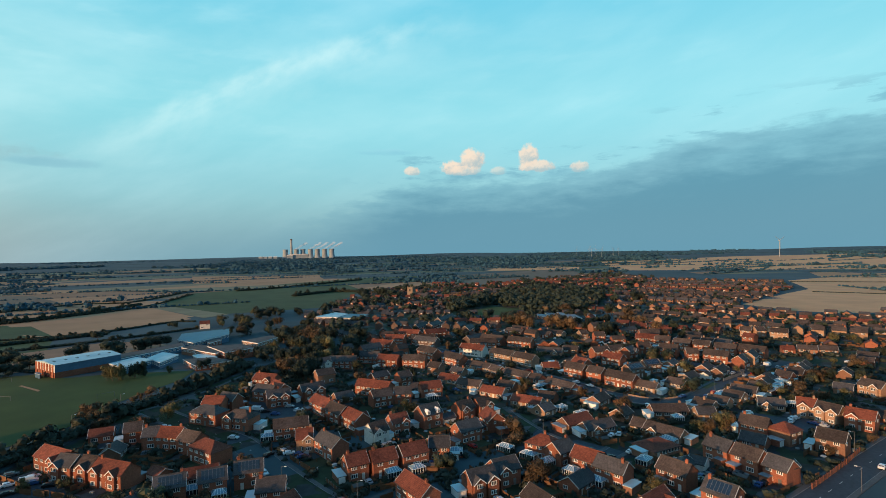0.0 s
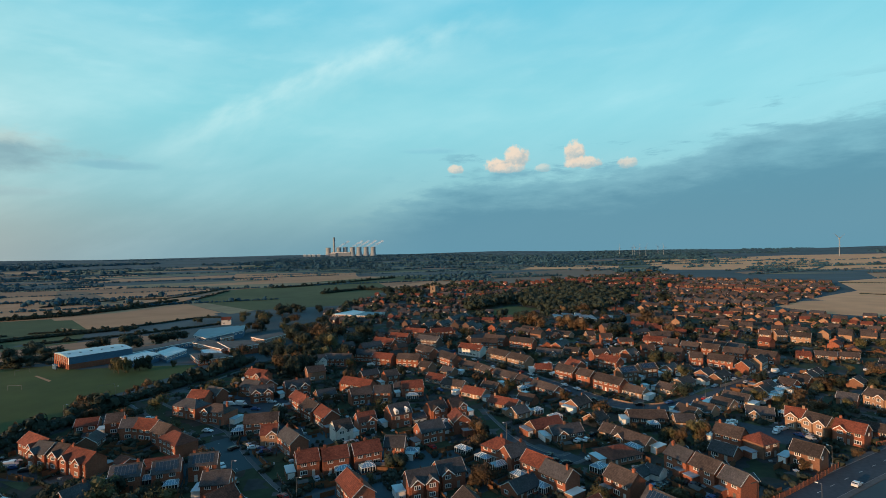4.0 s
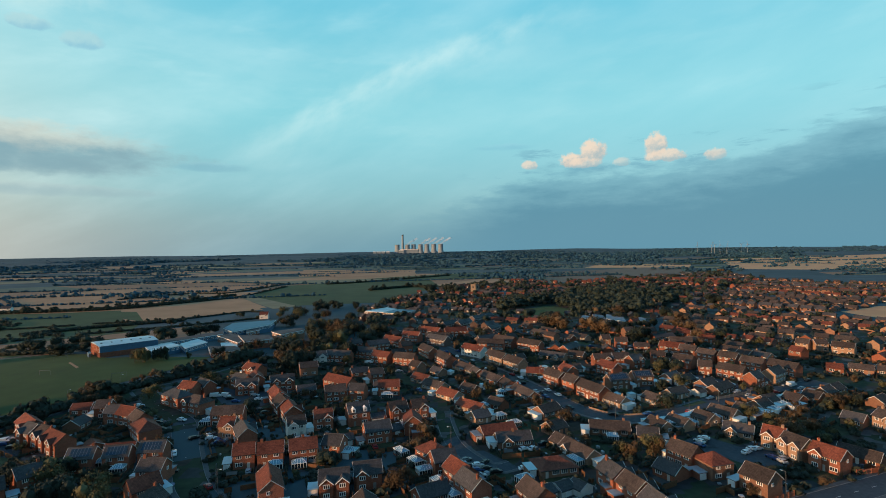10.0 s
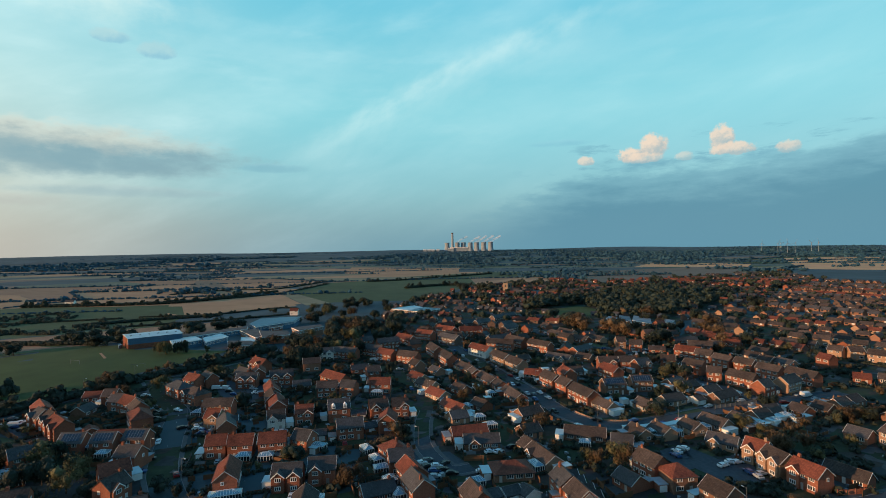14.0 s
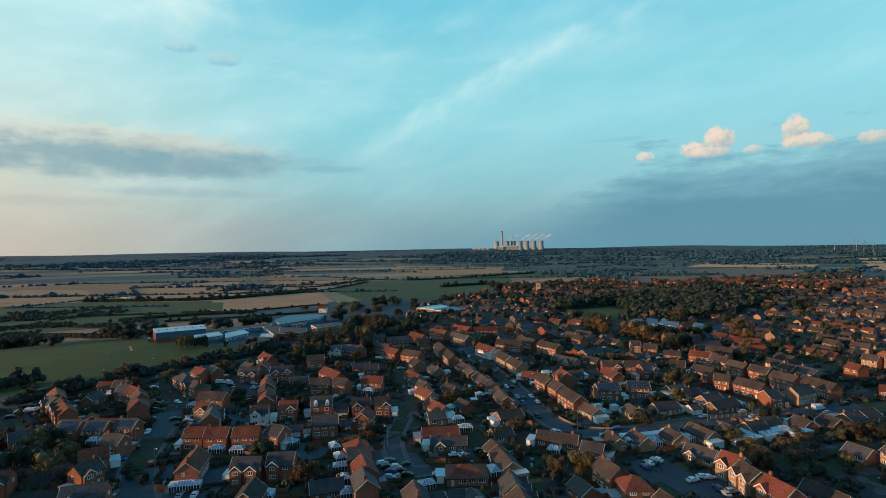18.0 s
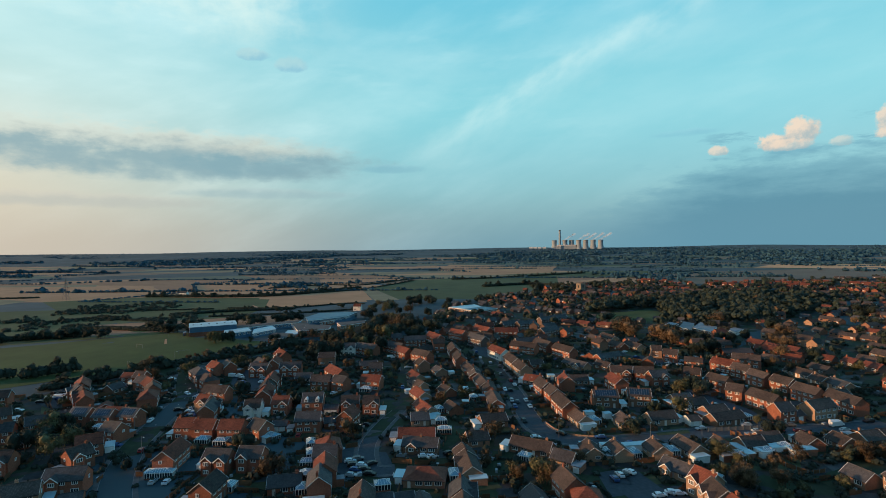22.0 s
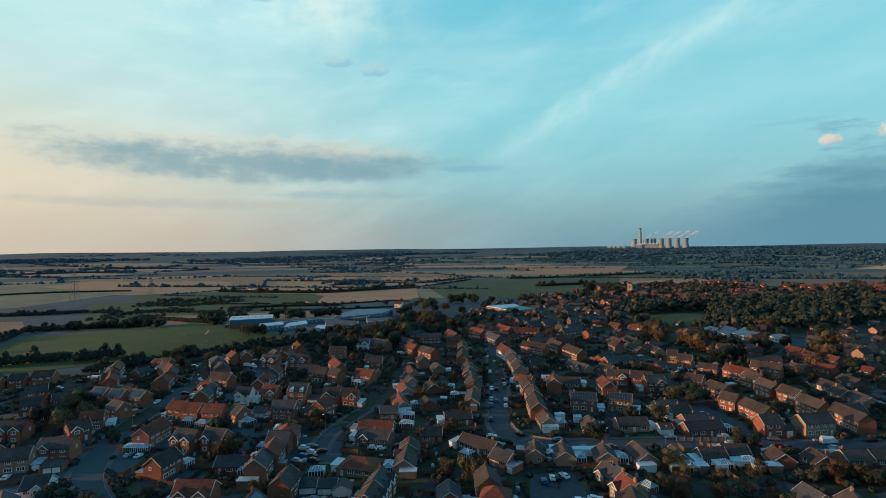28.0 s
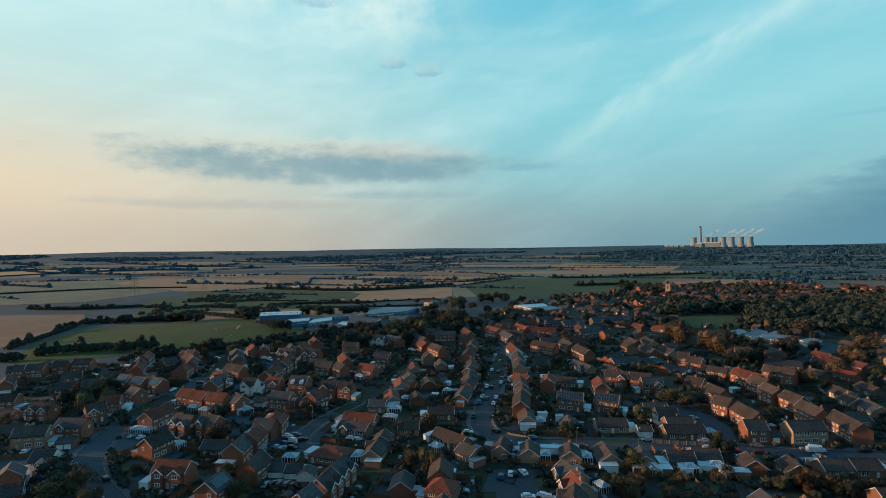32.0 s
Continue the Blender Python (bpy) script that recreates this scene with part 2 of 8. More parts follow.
sun_data = bpy.data.lights.new("sun", "SUN")
sun_data.energy, sun_data.angle, sun_data.color = 4.6, radians(0.6), (1.0, 0.57, 0.29)
sun = new("sun", sun_data)
sun.rotation_euler = (-(SUN_DIR * math.cos(SUN_EL) + Vector((0, 0, math.sin(SUN_EL))))).to_track_quat("-Z", "Y").to_euler()


# ---- materials ----
def mat(name, colour, rough=0.85, metal=0.0, vary=0.25, grain=1.2, stain=0.12, bump=0.0, random_tint=0.0, second=None, island=0.0):
    """A procedural surface: colour varied at two scales, with fine relief and a tint that differs from object to object."""
    m = bpy.data.materials.new(name)
    m.use_nodes = True
    nt = m.node_tree
    b = nt.nodes["Principled BSDF"]
    b.inputs["Roughness"].default_value, b.inputs["Metallic"].default_value = rough, metal
    b.inputs["Specular IOR Level"].default_value = 0.25
    co = nt.nodes.new("ShaderNodeTexCoord").outputs["Object"]
    geo = nt.nodes.new("ShaderNodeNewGeometry").outputs["Position"]
    small, large = nt.nodes.new("ShaderNodeTexNoise"), nt.nodes.new("ShaderNodeTexNoise")
    for n, s, v in ((small, grain, co), (large, stain, geo)):
        n.inputs["Scale"].default_value, n.inputs["Detail"].default_value = s, 5.0
        nt.links.new(v, n.inputs["Vector"])
    both = nt.nodes.new("ShaderNodeMath")
    both.operation = "ADD"
    nt.links.new(small.outputs[0], both.inputs[0])
    nt.links.new(large.outputs[0], both.inputs[1])
    ramp = nt.nodes.new("ShaderNodeMapRange")
    for s, v in zip(ramp.inputs[1:5], (0.7, 1.3, 1 - vary, 1 + vary)):
        s.default_value = v
    nt.links.new(both.outputs[0], ramp.inputs[0])
    last = ramp.outputs[0]
    if random_tint:
        info = nt.nodes.new("ShaderNodeObjectInfo")
        r = nt.nodes.new("ShaderNodeMapRange")
        for s, v in zip(r.inputs[1:5], (0, 1, 1 - random_tint, 1 + random_tint)):
            s.default_value = v
        nt.links.new(info.outputs["Random"], r.inputs[0])
        k = nt.nodes.new("ShaderNodeMath")
        k.operation = "MULTIPLY"
        nt.links.new(last, k.inputs[0])
        nt.links.new(r.outputs[0], k.inputs[1])
        last = k.outputs[0]
    if island:
        r = nt.nodes.new("ShaderNodeMapRange")
        for s, v in zip(r.inputs[1:5], (0, 1, 1 - island, 1 + island)):
            s.default_value = v
        nt.links.new(nt.nodes.new("ShaderNodeNewGeometry").outputs["Random Per Island"], r.inputs[0])
        k = nt.nodes.new("ShaderNodeMath")
        k.operation = "MULTIPLY"
        nt.links.new(last, k.inputs[0])
        nt.links.new(r.outputs[0], k.inputs[1])
        last = k.outputs[0]
    base = nt.nodes.new("ShaderNodeMix")
    base.data_type = "RGBA"
    base.inputs[6].default_value = (*colour, 1)
    base.inputs[7].default_value = (*(second or colour), 1)
    nt.links.new(large.outputs[0], base.inputs[0])
    tint = nt.nodes.new("ShaderNodeVectorMath")
    tint.operation = "SCALE"
    nt.links.new(base.outputs[2], tint.inputs[0])
    nt.links.new(last, tint.inputs[3])
    nt.links.new(tint.outputs[0], b.inputs["Base Color"])
    if bump:
        bp = nt.nodes.new("ShaderNodeBump")
        bp.inputs["Strength"].default_value = bump
        nt.links.new(small.outputs[0], bp.inputs["Height"])
        nt.links.new(bp.outputs[0], b.inputs["Normal"])
    return m


def courses(m, colour, mortar, width, height, depth=0.3, axis="XZ"):
    """Lays brick or tile courses over a material made by mat()."""
    nt = m.node_tree
    b = nt.nodes["Principled BSDF"]
    tex = nt.nodes.new("ShaderNodeTexBrick")
    sep, com = nt.nodes.new("ShaderNodeSeparateXYZ"), nt.nodes.new("ShaderNodeCombineXYZ")
    add = nt.nodes.new("ShaderNodeMath")
    nt.links.new(nt.nodes.new("ShaderNodeTexCoord").outputs["Object"], sep.inputs[0])
    nt.links.new(sep.outputs[0], add.inputs[0])
    nt.links.new(sep.outputs[1], add.inputs[1])
    nt.links.new(add.outputs[0] if axis == "XZ" else sep.outputs[0], com.inputs[0])
    nt.links.new(sep.outputs[2] if axis == "XZ" else sep.outputs[1], com.inputs[1])
    nt.links.new(com.outputs[0], tex.inputs[0])
    tex.inputs["Scale"].default_value = 1.0
    tex.inputs["Brick Width"].default_value, tex.inputs["Row Height"].default_value = width, height
    tex.inputs["Mortar Size"].default_value = height * 0.12
    tex.inputs["Color1"].default_value = (0.82, 0.82, 0.82, 1)
    tex.inputs["Color2"].default_value = (1.15, 1.15, 1.15, 1)
    tex.inputs["Mortar"].default_value = (*mortar, 1)
    old = b.inputs["Base Color"].links[0].from_socket
    mul = nt.nodes.new("ShaderNodeMix")
    mul.data_type, mul.blend_type = "RGBA", "MULTIPLY"
    mul.inputs[0].default_value = 1.0
    nt.links.new(old, mul.inputs[6])
    nt.links.new(tex.outputs[0], mul.inputs[7])
    nt.links.new(mul.outputs[2], b.inputs["Base Color"])
    bp = nt.nodes.new("ShaderNodeBump")
    bp.inputs["Strength"].default_value, bp.inputs["Distance"].default_value = depth, 0.03
    bp.invert = True
    nt.links.new(tex.outputs["Fac"], bp.inputs["Height"])
    nt.links.new(bp.outputs[0], b.inputs["Normal"])
    return m


def glass(name, colour, rough=0.12):
    m = mat(name, colour, rough, vary=0.1)
    m.node_tree.nodes["Principled BSDF"].inputs["Specular IOR Level"].default_value = 0.7
    return m


ROOF = {
    "red": courses(mat("red_pantile", (0.192, 0.060, 0.036), 0.8, vary=0.45, grain=1.4, random_tint=0.22), 0, (0.6, 0.6, 0.6), 0.33, 0.34, 0.5, "XY"),
    "brown": courses(mat("brown_concrete_tile", (0.083, 0.064, 0.055), 0.85, vary=0.45, grain=1.4, random_tint=0.25), 0, (0.6, 0.6, 0.6), 0.33, 0.34, 0.5, "XY"),
    "slate": courses(mat("grey_slate", (0.082, 0.078, 0.078), 0.7, vary=0.4, grain=1.4, random_tint=0.2), 0, (0.6, 0.6, 0.6), 0.30, 0.25, 0.4, "XY"),
}
WALL = {
    "brick": courses(mat("red_brick", (0.270, 0.096, 0.058), 0.9, vary=0.22, grain=2.0, random_tint=0.2), 0, (1.25, 1.4, 1.5), 0.225, 0.075),
    "buff": courses(mat("buff_brick", (0.250, 0.130, 0.086), 0.9, vary=0.2, grain=2.0, random_tint=0.18), 0, (1.1, 1.15, 1.2), 0.225, 0.075),
    "cream": courses(mat("pale_brick", (0.36, 0.222, 0.148), 0.9, vary=0.18, grain=2.0, random_tint=0.15), 0, (1.05, 1.1, 1.1), 0.225, 0.075),
    # brick for distant walls, greyed in the base colour to imitate haze
    "dull": courses(mat("haze_muted_brick", (0.130, 0.086, 0.070), 0.9, vary=0.25, grain=2.0, random_tint=0.2), 0, (1.1, 1.15, 1.2), 0.225, 0.075),
    "white": mat("white_render", (0.70, 0.68, 0.63), 0.9, vary=0.15, grain=1.5, random_tint=0.08),
}
WHITE = mat("white_plastic_trim", (0.84, 0.84, 0.83), 0.5, vary=0.08)
TRIM = mat("weathered_white_board", (0.56, 0.55, 0.53), 0.6, vary=0.12, random_tint=0.15)
GLASS = glass("window_glass", (0.025, 0.035, 0.045))
SOLAR = glass("solar_glass", (0.018, 0.036, 0.055), 0.12)
GUTTER = mat("dark_plastic_gutter", (0.05, 0.05, 0.052), 0.5, vary=0.1, random_tint=0.5)
PANEL_RIM = mat("aluminium_rim", (0.16, 0.18, 0.20), 0.5, 0.3, vary=0.1)
DOOR = mat("painted_door", (0.42, 0.38, 0.35), 0.5, vary=0.15, random_tint=0.9)
ROOFGLASS = glass("conservatory_glass", (0.20, 0.32, 0.38), 0.15)
FLATROOF = mat("pale_roof_felt", (0.26, 0.28, 0.30), 0.8, vary=0.25, grain=0.6, random_tint=0.35)
TARMAC = mat("asphalt", (0.052, 0.062, 0.074), 0.9, vary=0.25, grain=0.8, stain=0.05, bump=0.2)
PAVING = mat("paving", (0.098, 0.098, 0.099), 0.9, vary=0.22, grain=0.8, stain=0.07)
PAINT = mat("road_paint", (0.62, 0.62, 0.58), 0.8, vary=0.2)
DRIVE = mat("worn_drive_paving", (0.064, 0.062, 0.061), 0.9, vary=0.3, grain=0.8, stain=0.07)
KERB = mat("concrete_kerb", (0.20, 0.20, 0.20), 0.9, vary=0.2)
TIMBER = mat("fence_timber", (0.17, 0.085, 0.045), 0.9, vary=0.3, grain=3.0, random_tint=0.25)
VERGE = mat("mown_verge", (0.050, 0.066, 0.028), 0.95, vary=0.3, grain=0.3, stain=0.04, second=(0.070, 0.075, 0.036))
LAWN = mat("garden_grass", (0.030, 0.042, 0.016), 0.95, vary=0.45, grain=0.25, stain=0.03, second=(0.060, 0.055, 0.028))
PITCH = mat("mown_pitch", (0.050, 0.074, 0.021), 0.95, vary=0.18, grain=0.08, stain=0.012, second=(0.066, 0.088, 0.025))
FIELD = {
    "tan": mat("stubble_field", (0.47, 0.240, 0.13), 0.95, vary=0.16, grain=0.03, stain=0.006, second=(0.38, 0.22, 0.12)),
    "brown": mat("brown_stubble", (0.32, 0.175, 0.105), 0.95, vary=0.18, grain=0.05, stain=0.01, second=(0.26, 0.15, 0.09)),
    "gold": mat("golden_stubble", (0.74, 0.37, 0.18), 0.95, vary=0.14, grain=0.03, stain=0.006, second=(0.62, 0.33, 0.17)),
    "earth": mat("ploughed_field", (0.20, 0.145, 0.105), 0.95, vary=0.18, grain=0.03, stain=0.006, second=(0.16, 0.12, 0.085)),
    # crop of the far plain, its green shifted by haze put into the colour
    "crop": mat("haze_tinted_crop", (0.105, 0.140, 0.105), 0.95, vary=0.2, grain=0.03, stain=0.006, second=(0.125, 0.145, 0.100)),
    "green": mat("green_field", (0.050, 0.085, 0.040), 0.95, vary=0.2, grain=0.03, stain=0.006, second=(0.075, 0.090, 0.035)),
    "olive": mat("rough_pasture", (0.215, 0.195, 0.125), 0.95, vary=0.2, grain=0.03, stain=0.006, second=(0.21, 0.18, 0.105)),
}
LEAF = {
    "green": mat("dark_green_leaves", (0.022, 0.038, 0.029), 0.8, vary=0.25, grain=0.8, stain=0.1, random_tint=0.3, island=0.25, second=(0.030, 0.038, 0.027)),
    "olive": mat("olive_leaves", (0.095, 0.090, 0.042), 0.8, vary=0.25, grain=0.8, stain=0.1, random_tint=0.3, island=0.25),
    "rust": mat("autumn_leaves", (0.098, 0.066, 0.036), 0.8, vary=0.25, grain=0.8, stain=0.1, random_tint=0.35, island=0.25),
    "hedge": mat("hedge_leaves", (0.030, 0.048, 0.038), 0.85, vary=0.25, grain=0.5, stain=0.08, island=0.25, second=(0.042, 0.046, 0.032)),
    # distant leaves: the blue of the haze is put into the base colour
    "far": mat("haze_blue_foliage", (0.030, 0.088, 0.128), 0.9, vary=0.25, grain=0.05, stain=0.01, island=0.25),
}


def patchwork(name):
    """Back gardens seen from above: plots of grass, soil, gravel and paving, each with its own tone."""
    m = mat(name, (1.0, 1.0, 1.0), 0.95, vary=0.35, grain=0.35, stain=0.05)
    nt = m.node_tree
    b = nt.nodes["Principled BSDF"]
    cell = nt.nodes.new("ShaderNodeTexVoronoi")
    cell.distance = "MANHATTAN"
    turn = nt.nodes.new("ShaderNodeMapping")
    turn.inputs["Rotation"].default_value = (0, 0, 0.6)
    nt.links.new(nt.nodes.new("ShaderNodeNewGeometry").outputs["Position"], turn.inputs[0])
    nt.links.new(turn.outputs[0], cell.inputs["Vector"])
    cell.inputs["Scale"].default_value = 0.14
    ramp = nt.nodes.new("ShaderNodeValToRGB")
    ramp.color_ramp.interpolation = "CONSTANT"
    stops = ((0.0, (0.030, 0.043, 0.020)), (0.34, (0.038, 0.039, 0.040)), (0.52, (0.035, 0.040, 0.019)), (0.66, (0.052, 0.040, 0.032)), (0.80, (0.082, 0.080, 0.079)), (0.92, (0.030, 0.040, 0.024)))
    while len(ramp.color_ramp.elements) < len(stops):
        ramp.color_ramp.elements.new(1.0)
    for e, (p, c) in zip(ramp.color_ramp.elements, stops):
        e.position, e.color = p, (*c, 1)
    sep = nt.nodes.new("ShaderNodeSeparateColor")
    nt.links.new(cell.outputs["Color"], sep.inputs[0])
    nt.links.new(sep.outputs[0], ramp.inputs[0])
    mul = nt.nodes.new("ShaderNodeMix")
    mul.data_type, mul.blend_type = "RGBA", "MULTIPLY"
    mul.inputs[0].default_value = 1.0
    nt.links.new(b.inputs["Base Color"].links[0].from_socket, mul.inputs[6])
    nt.links.new(ramp.outputs[0], mul.inputs[7])
    nt.links.new(mul.outputs[2], b.inputs["Base Color"])
    return m


GARDEN = patchwork("garden_plots")
CLUTTER = mat("garden_things", (0.30, 0.27, 0.25), 0.7, vary=0.2, grain=0.3, stain=0.3, island=0.95, second=(0.16, 0.24, 0.30))
BARK = mat("bark", (0.10, 0.07, 0.05), 0.95, vary=0.3, grain=3.0)


# ---- small mesh kit ----
def part(name, bm, material, parent=None, label="", at=None):
    """Links a bmesh as one mesh object, under a thing or part if given."""
    me = bpy.data.meshes.new(name)
    bm.to_mesh(me)
    bm.free()
    for m in material if isinstance(material, (list, tuple)) else (material,):
        me.materials.append(m)
    return piece(name, me, parent, label, at)


def piece(name, me, parent=None, label="", at=None):
    ob = new(name, me)
    if at is not None:
        ob.matrix_basis = at
    if parent is not None:
        ob.parent = parent
    if label:
        ob["label"] = label
    return ob


def box(bm, x0, x1, y0, y1, z0, z1, slot=0):
    vs = [bm.verts.new(p) for p in ((x0, y0, z0), (x1, y0, z0), (x1, y1, z0), (x0, y1, z0), (x0, y0, z1), (x1, y0, z1), (x1, y1, z1), (x0, y1, z1))]
    for q in ((3, 2, 1, 0), (4, 5, 6, 7), (0, 1, 5, 4), (1, 2, 6, 5), (2, 3, 7, 6), (3, 0, 4, 7)):
        f = bm.faces.new([vs[i] for i in q])
        f.material_index = slot
    return bm


def prism(bm, outline, x0, x1, slot=0):
    """Extrudes a y-z outline along x."""
    a = [bm.verts.new((x0, y, z)) for y, z in outline]
    b = [bm.verts.new((x1, y, z)) for y, z in outline]
    n = len(outline)
    faces = [bm.faces.new(a[::-1]), bm.faces.new(b)]
    for i in range(n):
        faces.append(bm.faces.new((a[i], a[(i + 1) % n], b[(i + 1) % n], b[i])))
    for f in faces:
        f.material_index = slot
    bmesh.ops.recalc_face_normals(bm, faces=faces)
    return bm


def slope(bm, L, y0, z0, y1, z1, thick, slot=0):
    prism(bm, ((y0, z0), (y1, z1), (y1, z1 + thick), (y0, z0 + thick)), -L / 2, L / 2, slot)


CACHE = {}


def cached(key, build, materials):
    """One mesh for all alike parts."""
    if key not in CACHE:
        bm = bmesh.new()
        build(bm)
        me = bpy.data.meshes.new(key[0])
        bm.to_mesh(me)
        bm.free()
        for m in materials:
            me.materials.append(m)
        CACHE[key] = me
    return CACHE[key]


PLOTS, LINES, YARDS = [], [], []  # where houses and roads lie

# ---- ground ----
MID = (120.0, 40.0)


def ground_z(x, y):
    """A faint slope under the town, then gently rising to the skyline."""
    r = math.hypot(x - MID[0], y - MID[1])
    slope_part = (0.0031 * (x - 60.0) + 0.0055 * (y - 230.0)) * min(max((1500.0 - r) / 800.0, 0.0), 1.0)
    slope_part += 6.2 * math.exp(-((x + 205.0) ** 2 + (y - 290.0) ** 2) / 15488.0)  # the school stands on a rise
    return slope_part + 50.0 * max(0.0, (r - 1500.0) / 3150.0) ** 1.6


# grass and soil, with the blue of far haze painted into both colours
GROUND = mat("hazed_fields_and_meadow", (0.042, 0.080, 0.096), 0.95, vary=0.30, grain=0.02, stain=0.004, second=(0.060, 0.088, 0.096))
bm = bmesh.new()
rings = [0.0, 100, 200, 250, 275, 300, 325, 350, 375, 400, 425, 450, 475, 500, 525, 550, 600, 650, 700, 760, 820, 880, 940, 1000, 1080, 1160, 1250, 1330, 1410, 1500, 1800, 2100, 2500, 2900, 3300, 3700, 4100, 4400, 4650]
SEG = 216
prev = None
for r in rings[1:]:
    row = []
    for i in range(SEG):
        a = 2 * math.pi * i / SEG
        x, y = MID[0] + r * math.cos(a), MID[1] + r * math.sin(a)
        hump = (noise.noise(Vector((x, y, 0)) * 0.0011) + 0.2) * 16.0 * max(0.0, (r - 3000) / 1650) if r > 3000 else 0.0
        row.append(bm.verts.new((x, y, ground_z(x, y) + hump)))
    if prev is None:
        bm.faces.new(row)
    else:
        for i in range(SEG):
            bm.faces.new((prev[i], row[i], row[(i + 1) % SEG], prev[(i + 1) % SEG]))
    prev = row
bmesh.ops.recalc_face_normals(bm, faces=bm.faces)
tagged(part("ground", bm, GROUND), "dark grass and soil, tinted haze blue, flat to the horizon", "ground", kind="structure")


def sheet(name, pts, material, z, label, category, kind="structure", cut=60.0):
    """A flat patch that lies on the ground."""
    bm = bmesh.new()
    bm.faces.new([bm.verts.new((x, y, 0.0)) for x, y in pts])
    bmesh.ops.triangulate(bm, faces=bm.faces)
    far = max(math.hypot(x - MID[0], y - MID[1]) for x, y in pts)
    knoll = max(math.exp(-((x + 205.0) ** 2 + (y - 290.0) ** 2) / 15488.0) for x, y in pts) > 0.1
    if far > 1300 or knoll:
        for _ in range(5 if knoll else 4):
            long = [e for e in bm.edges if e.calc_length() > (24.0 if knoll else cut * 3)]
            if not long:
                break
            bmesh.ops.subdivide_edges(bm, edges=long, cuts=1)
        bmesh.ops.triangulate(bm, faces=bm.faces)
    for v in bm.verts:
        v.co.z = ground_z(v.co.x, v.co.y) + z * (1 + math.hypot(v.co.x, v.co.y) / 250.0) + 0.2 * math.exp(-((v.co.x + 205.0) ** 2 + (v.co.y - 290.0) ** 2) / 15488.0)
    bmesh.ops.recalc_face_normals(bm, faces=bm.faces)
    for f in bm.faces:
        if f.normal.z < 0:
            f.normal_flip()
    if name in ("car_park", "pitch", "village_green"):
        YARDS.append(pts)
    return tagged(part(name, bm, material), label, category, kind=kind)


def ribbon_points(pts, step=4.0):
    """A smooth line through the given points."""
    P = [Vector((x, y, 0)) for x, y in pts]
    P = [2 * P[0] - P[1]] + P + [2 * P[-1] - P[-2]]
    out = []
    for i in range(1, len(P) - 2):
        n = max(1, int((P[i + 1] - P[i]).length / step))
        for k in range(n):
            t = k / n
            a, b, c, d = P[i - 1:i + 3]
            out.append(0.5 * (2 * b + (c - a) * t + (2 * a - 5 * b + 4 * c - d) * t * t + (3 * b - a - 3 * c + d) * t ** 3))
    return out + [P[-2]]


def strip(line, o0, o1, z0, z1, bm):
    """A band along a line, between two offsets to its left, with a step's height."""
    rows = []
    for i, p in enumerate(line):
        t = (line[min(i + 1, len(line) - 1)] - line[max(i - 1, 0)]).normalized()
        n = Vector((-t.y, t.x, 0))
        a, b = p + n * o0, p + n * o1
        rows.append([bm.verts.new((q.x, q.y, z + ground_z(q.x, q.y))) for q, z in ((a, z0), (a, z1), (b, z1), (b, z0))])
    for r, s in zip(rows, rows[1:]):
        for k in range(3):
            bm.faces.new((r[k], r[k + 1], s[k + 1], s[k]))
    return bm


def road(pts, width, label, walk_side=1.6, dashes=0.0, z=0.05):
    line = ribbon_points(pts)
    LINES.append((line, width))
    w = width / 2
    bm = strip(line, -w, w, 0.0, z, bmesh.new())
    ob = tagged(part("road", bm, TARMAC), label, "road", kind="structure")
    if walk_side:
        for s in (-1, 1):
            part("pavement", strip(line, s * w, s * (w + walk_side), 0.0, z + 0.11, bmesh.new()), PAVING, ob)
            part("kerb", strip(line, s * (w - 0.07), s * (w + 0.07), 0.0, z + 0.125, bmesh.new()), KERB, ob)
    if dashes:
        for i in range(0, len(line) - 1, int(max(1, dashes / 4))):
            d = (line[i + 1] - line[i]).normalized()
            me = cached(("road_mark",), lambda b: box(b, -1.1, 1.1, -0.07, 0.07, 0.0, 0.012), [PAINT])
            piece("road_mark", me, ob, at=pose(line[i].x, line[i].y, z + 0.004 + ground_z(line[i].x, line[i].y), 0, 0, math.degrees(math.atan2(d.y, d.x))))
    return ob


# ---- houses ----
SIZES = {  # eaves, ridge, depth
    "h": (5.0, 7.7, 6.9), "p": (5.0, 7.6, 8.2), "d": (5.6, 8.9, 8.2), "b": (2.6, 4.9, 6.8), "q": (2.6, 4.9, 10.0), "g": (2.3, 3.7, 5.4),
}
KIND = {"h": ("house", "two-storey house"), "p": ("house", "hip-roofed two-storey house"), "d": ("house", "house with white dormers"),
        "b": ("bungalow", "bungalow"), "q": ("bungalow", "hip-roofed bungalow"), "g": ("garage", "garage")}
WORD = {"red": "orange-red tiled", "brown": "brown tiled", "slate": "grey slate", "brick": "red brick", "dull": "haze-muted brown brick", "buff": "buff brick", "cream": "pale cream brick", "white": "white rendered"}


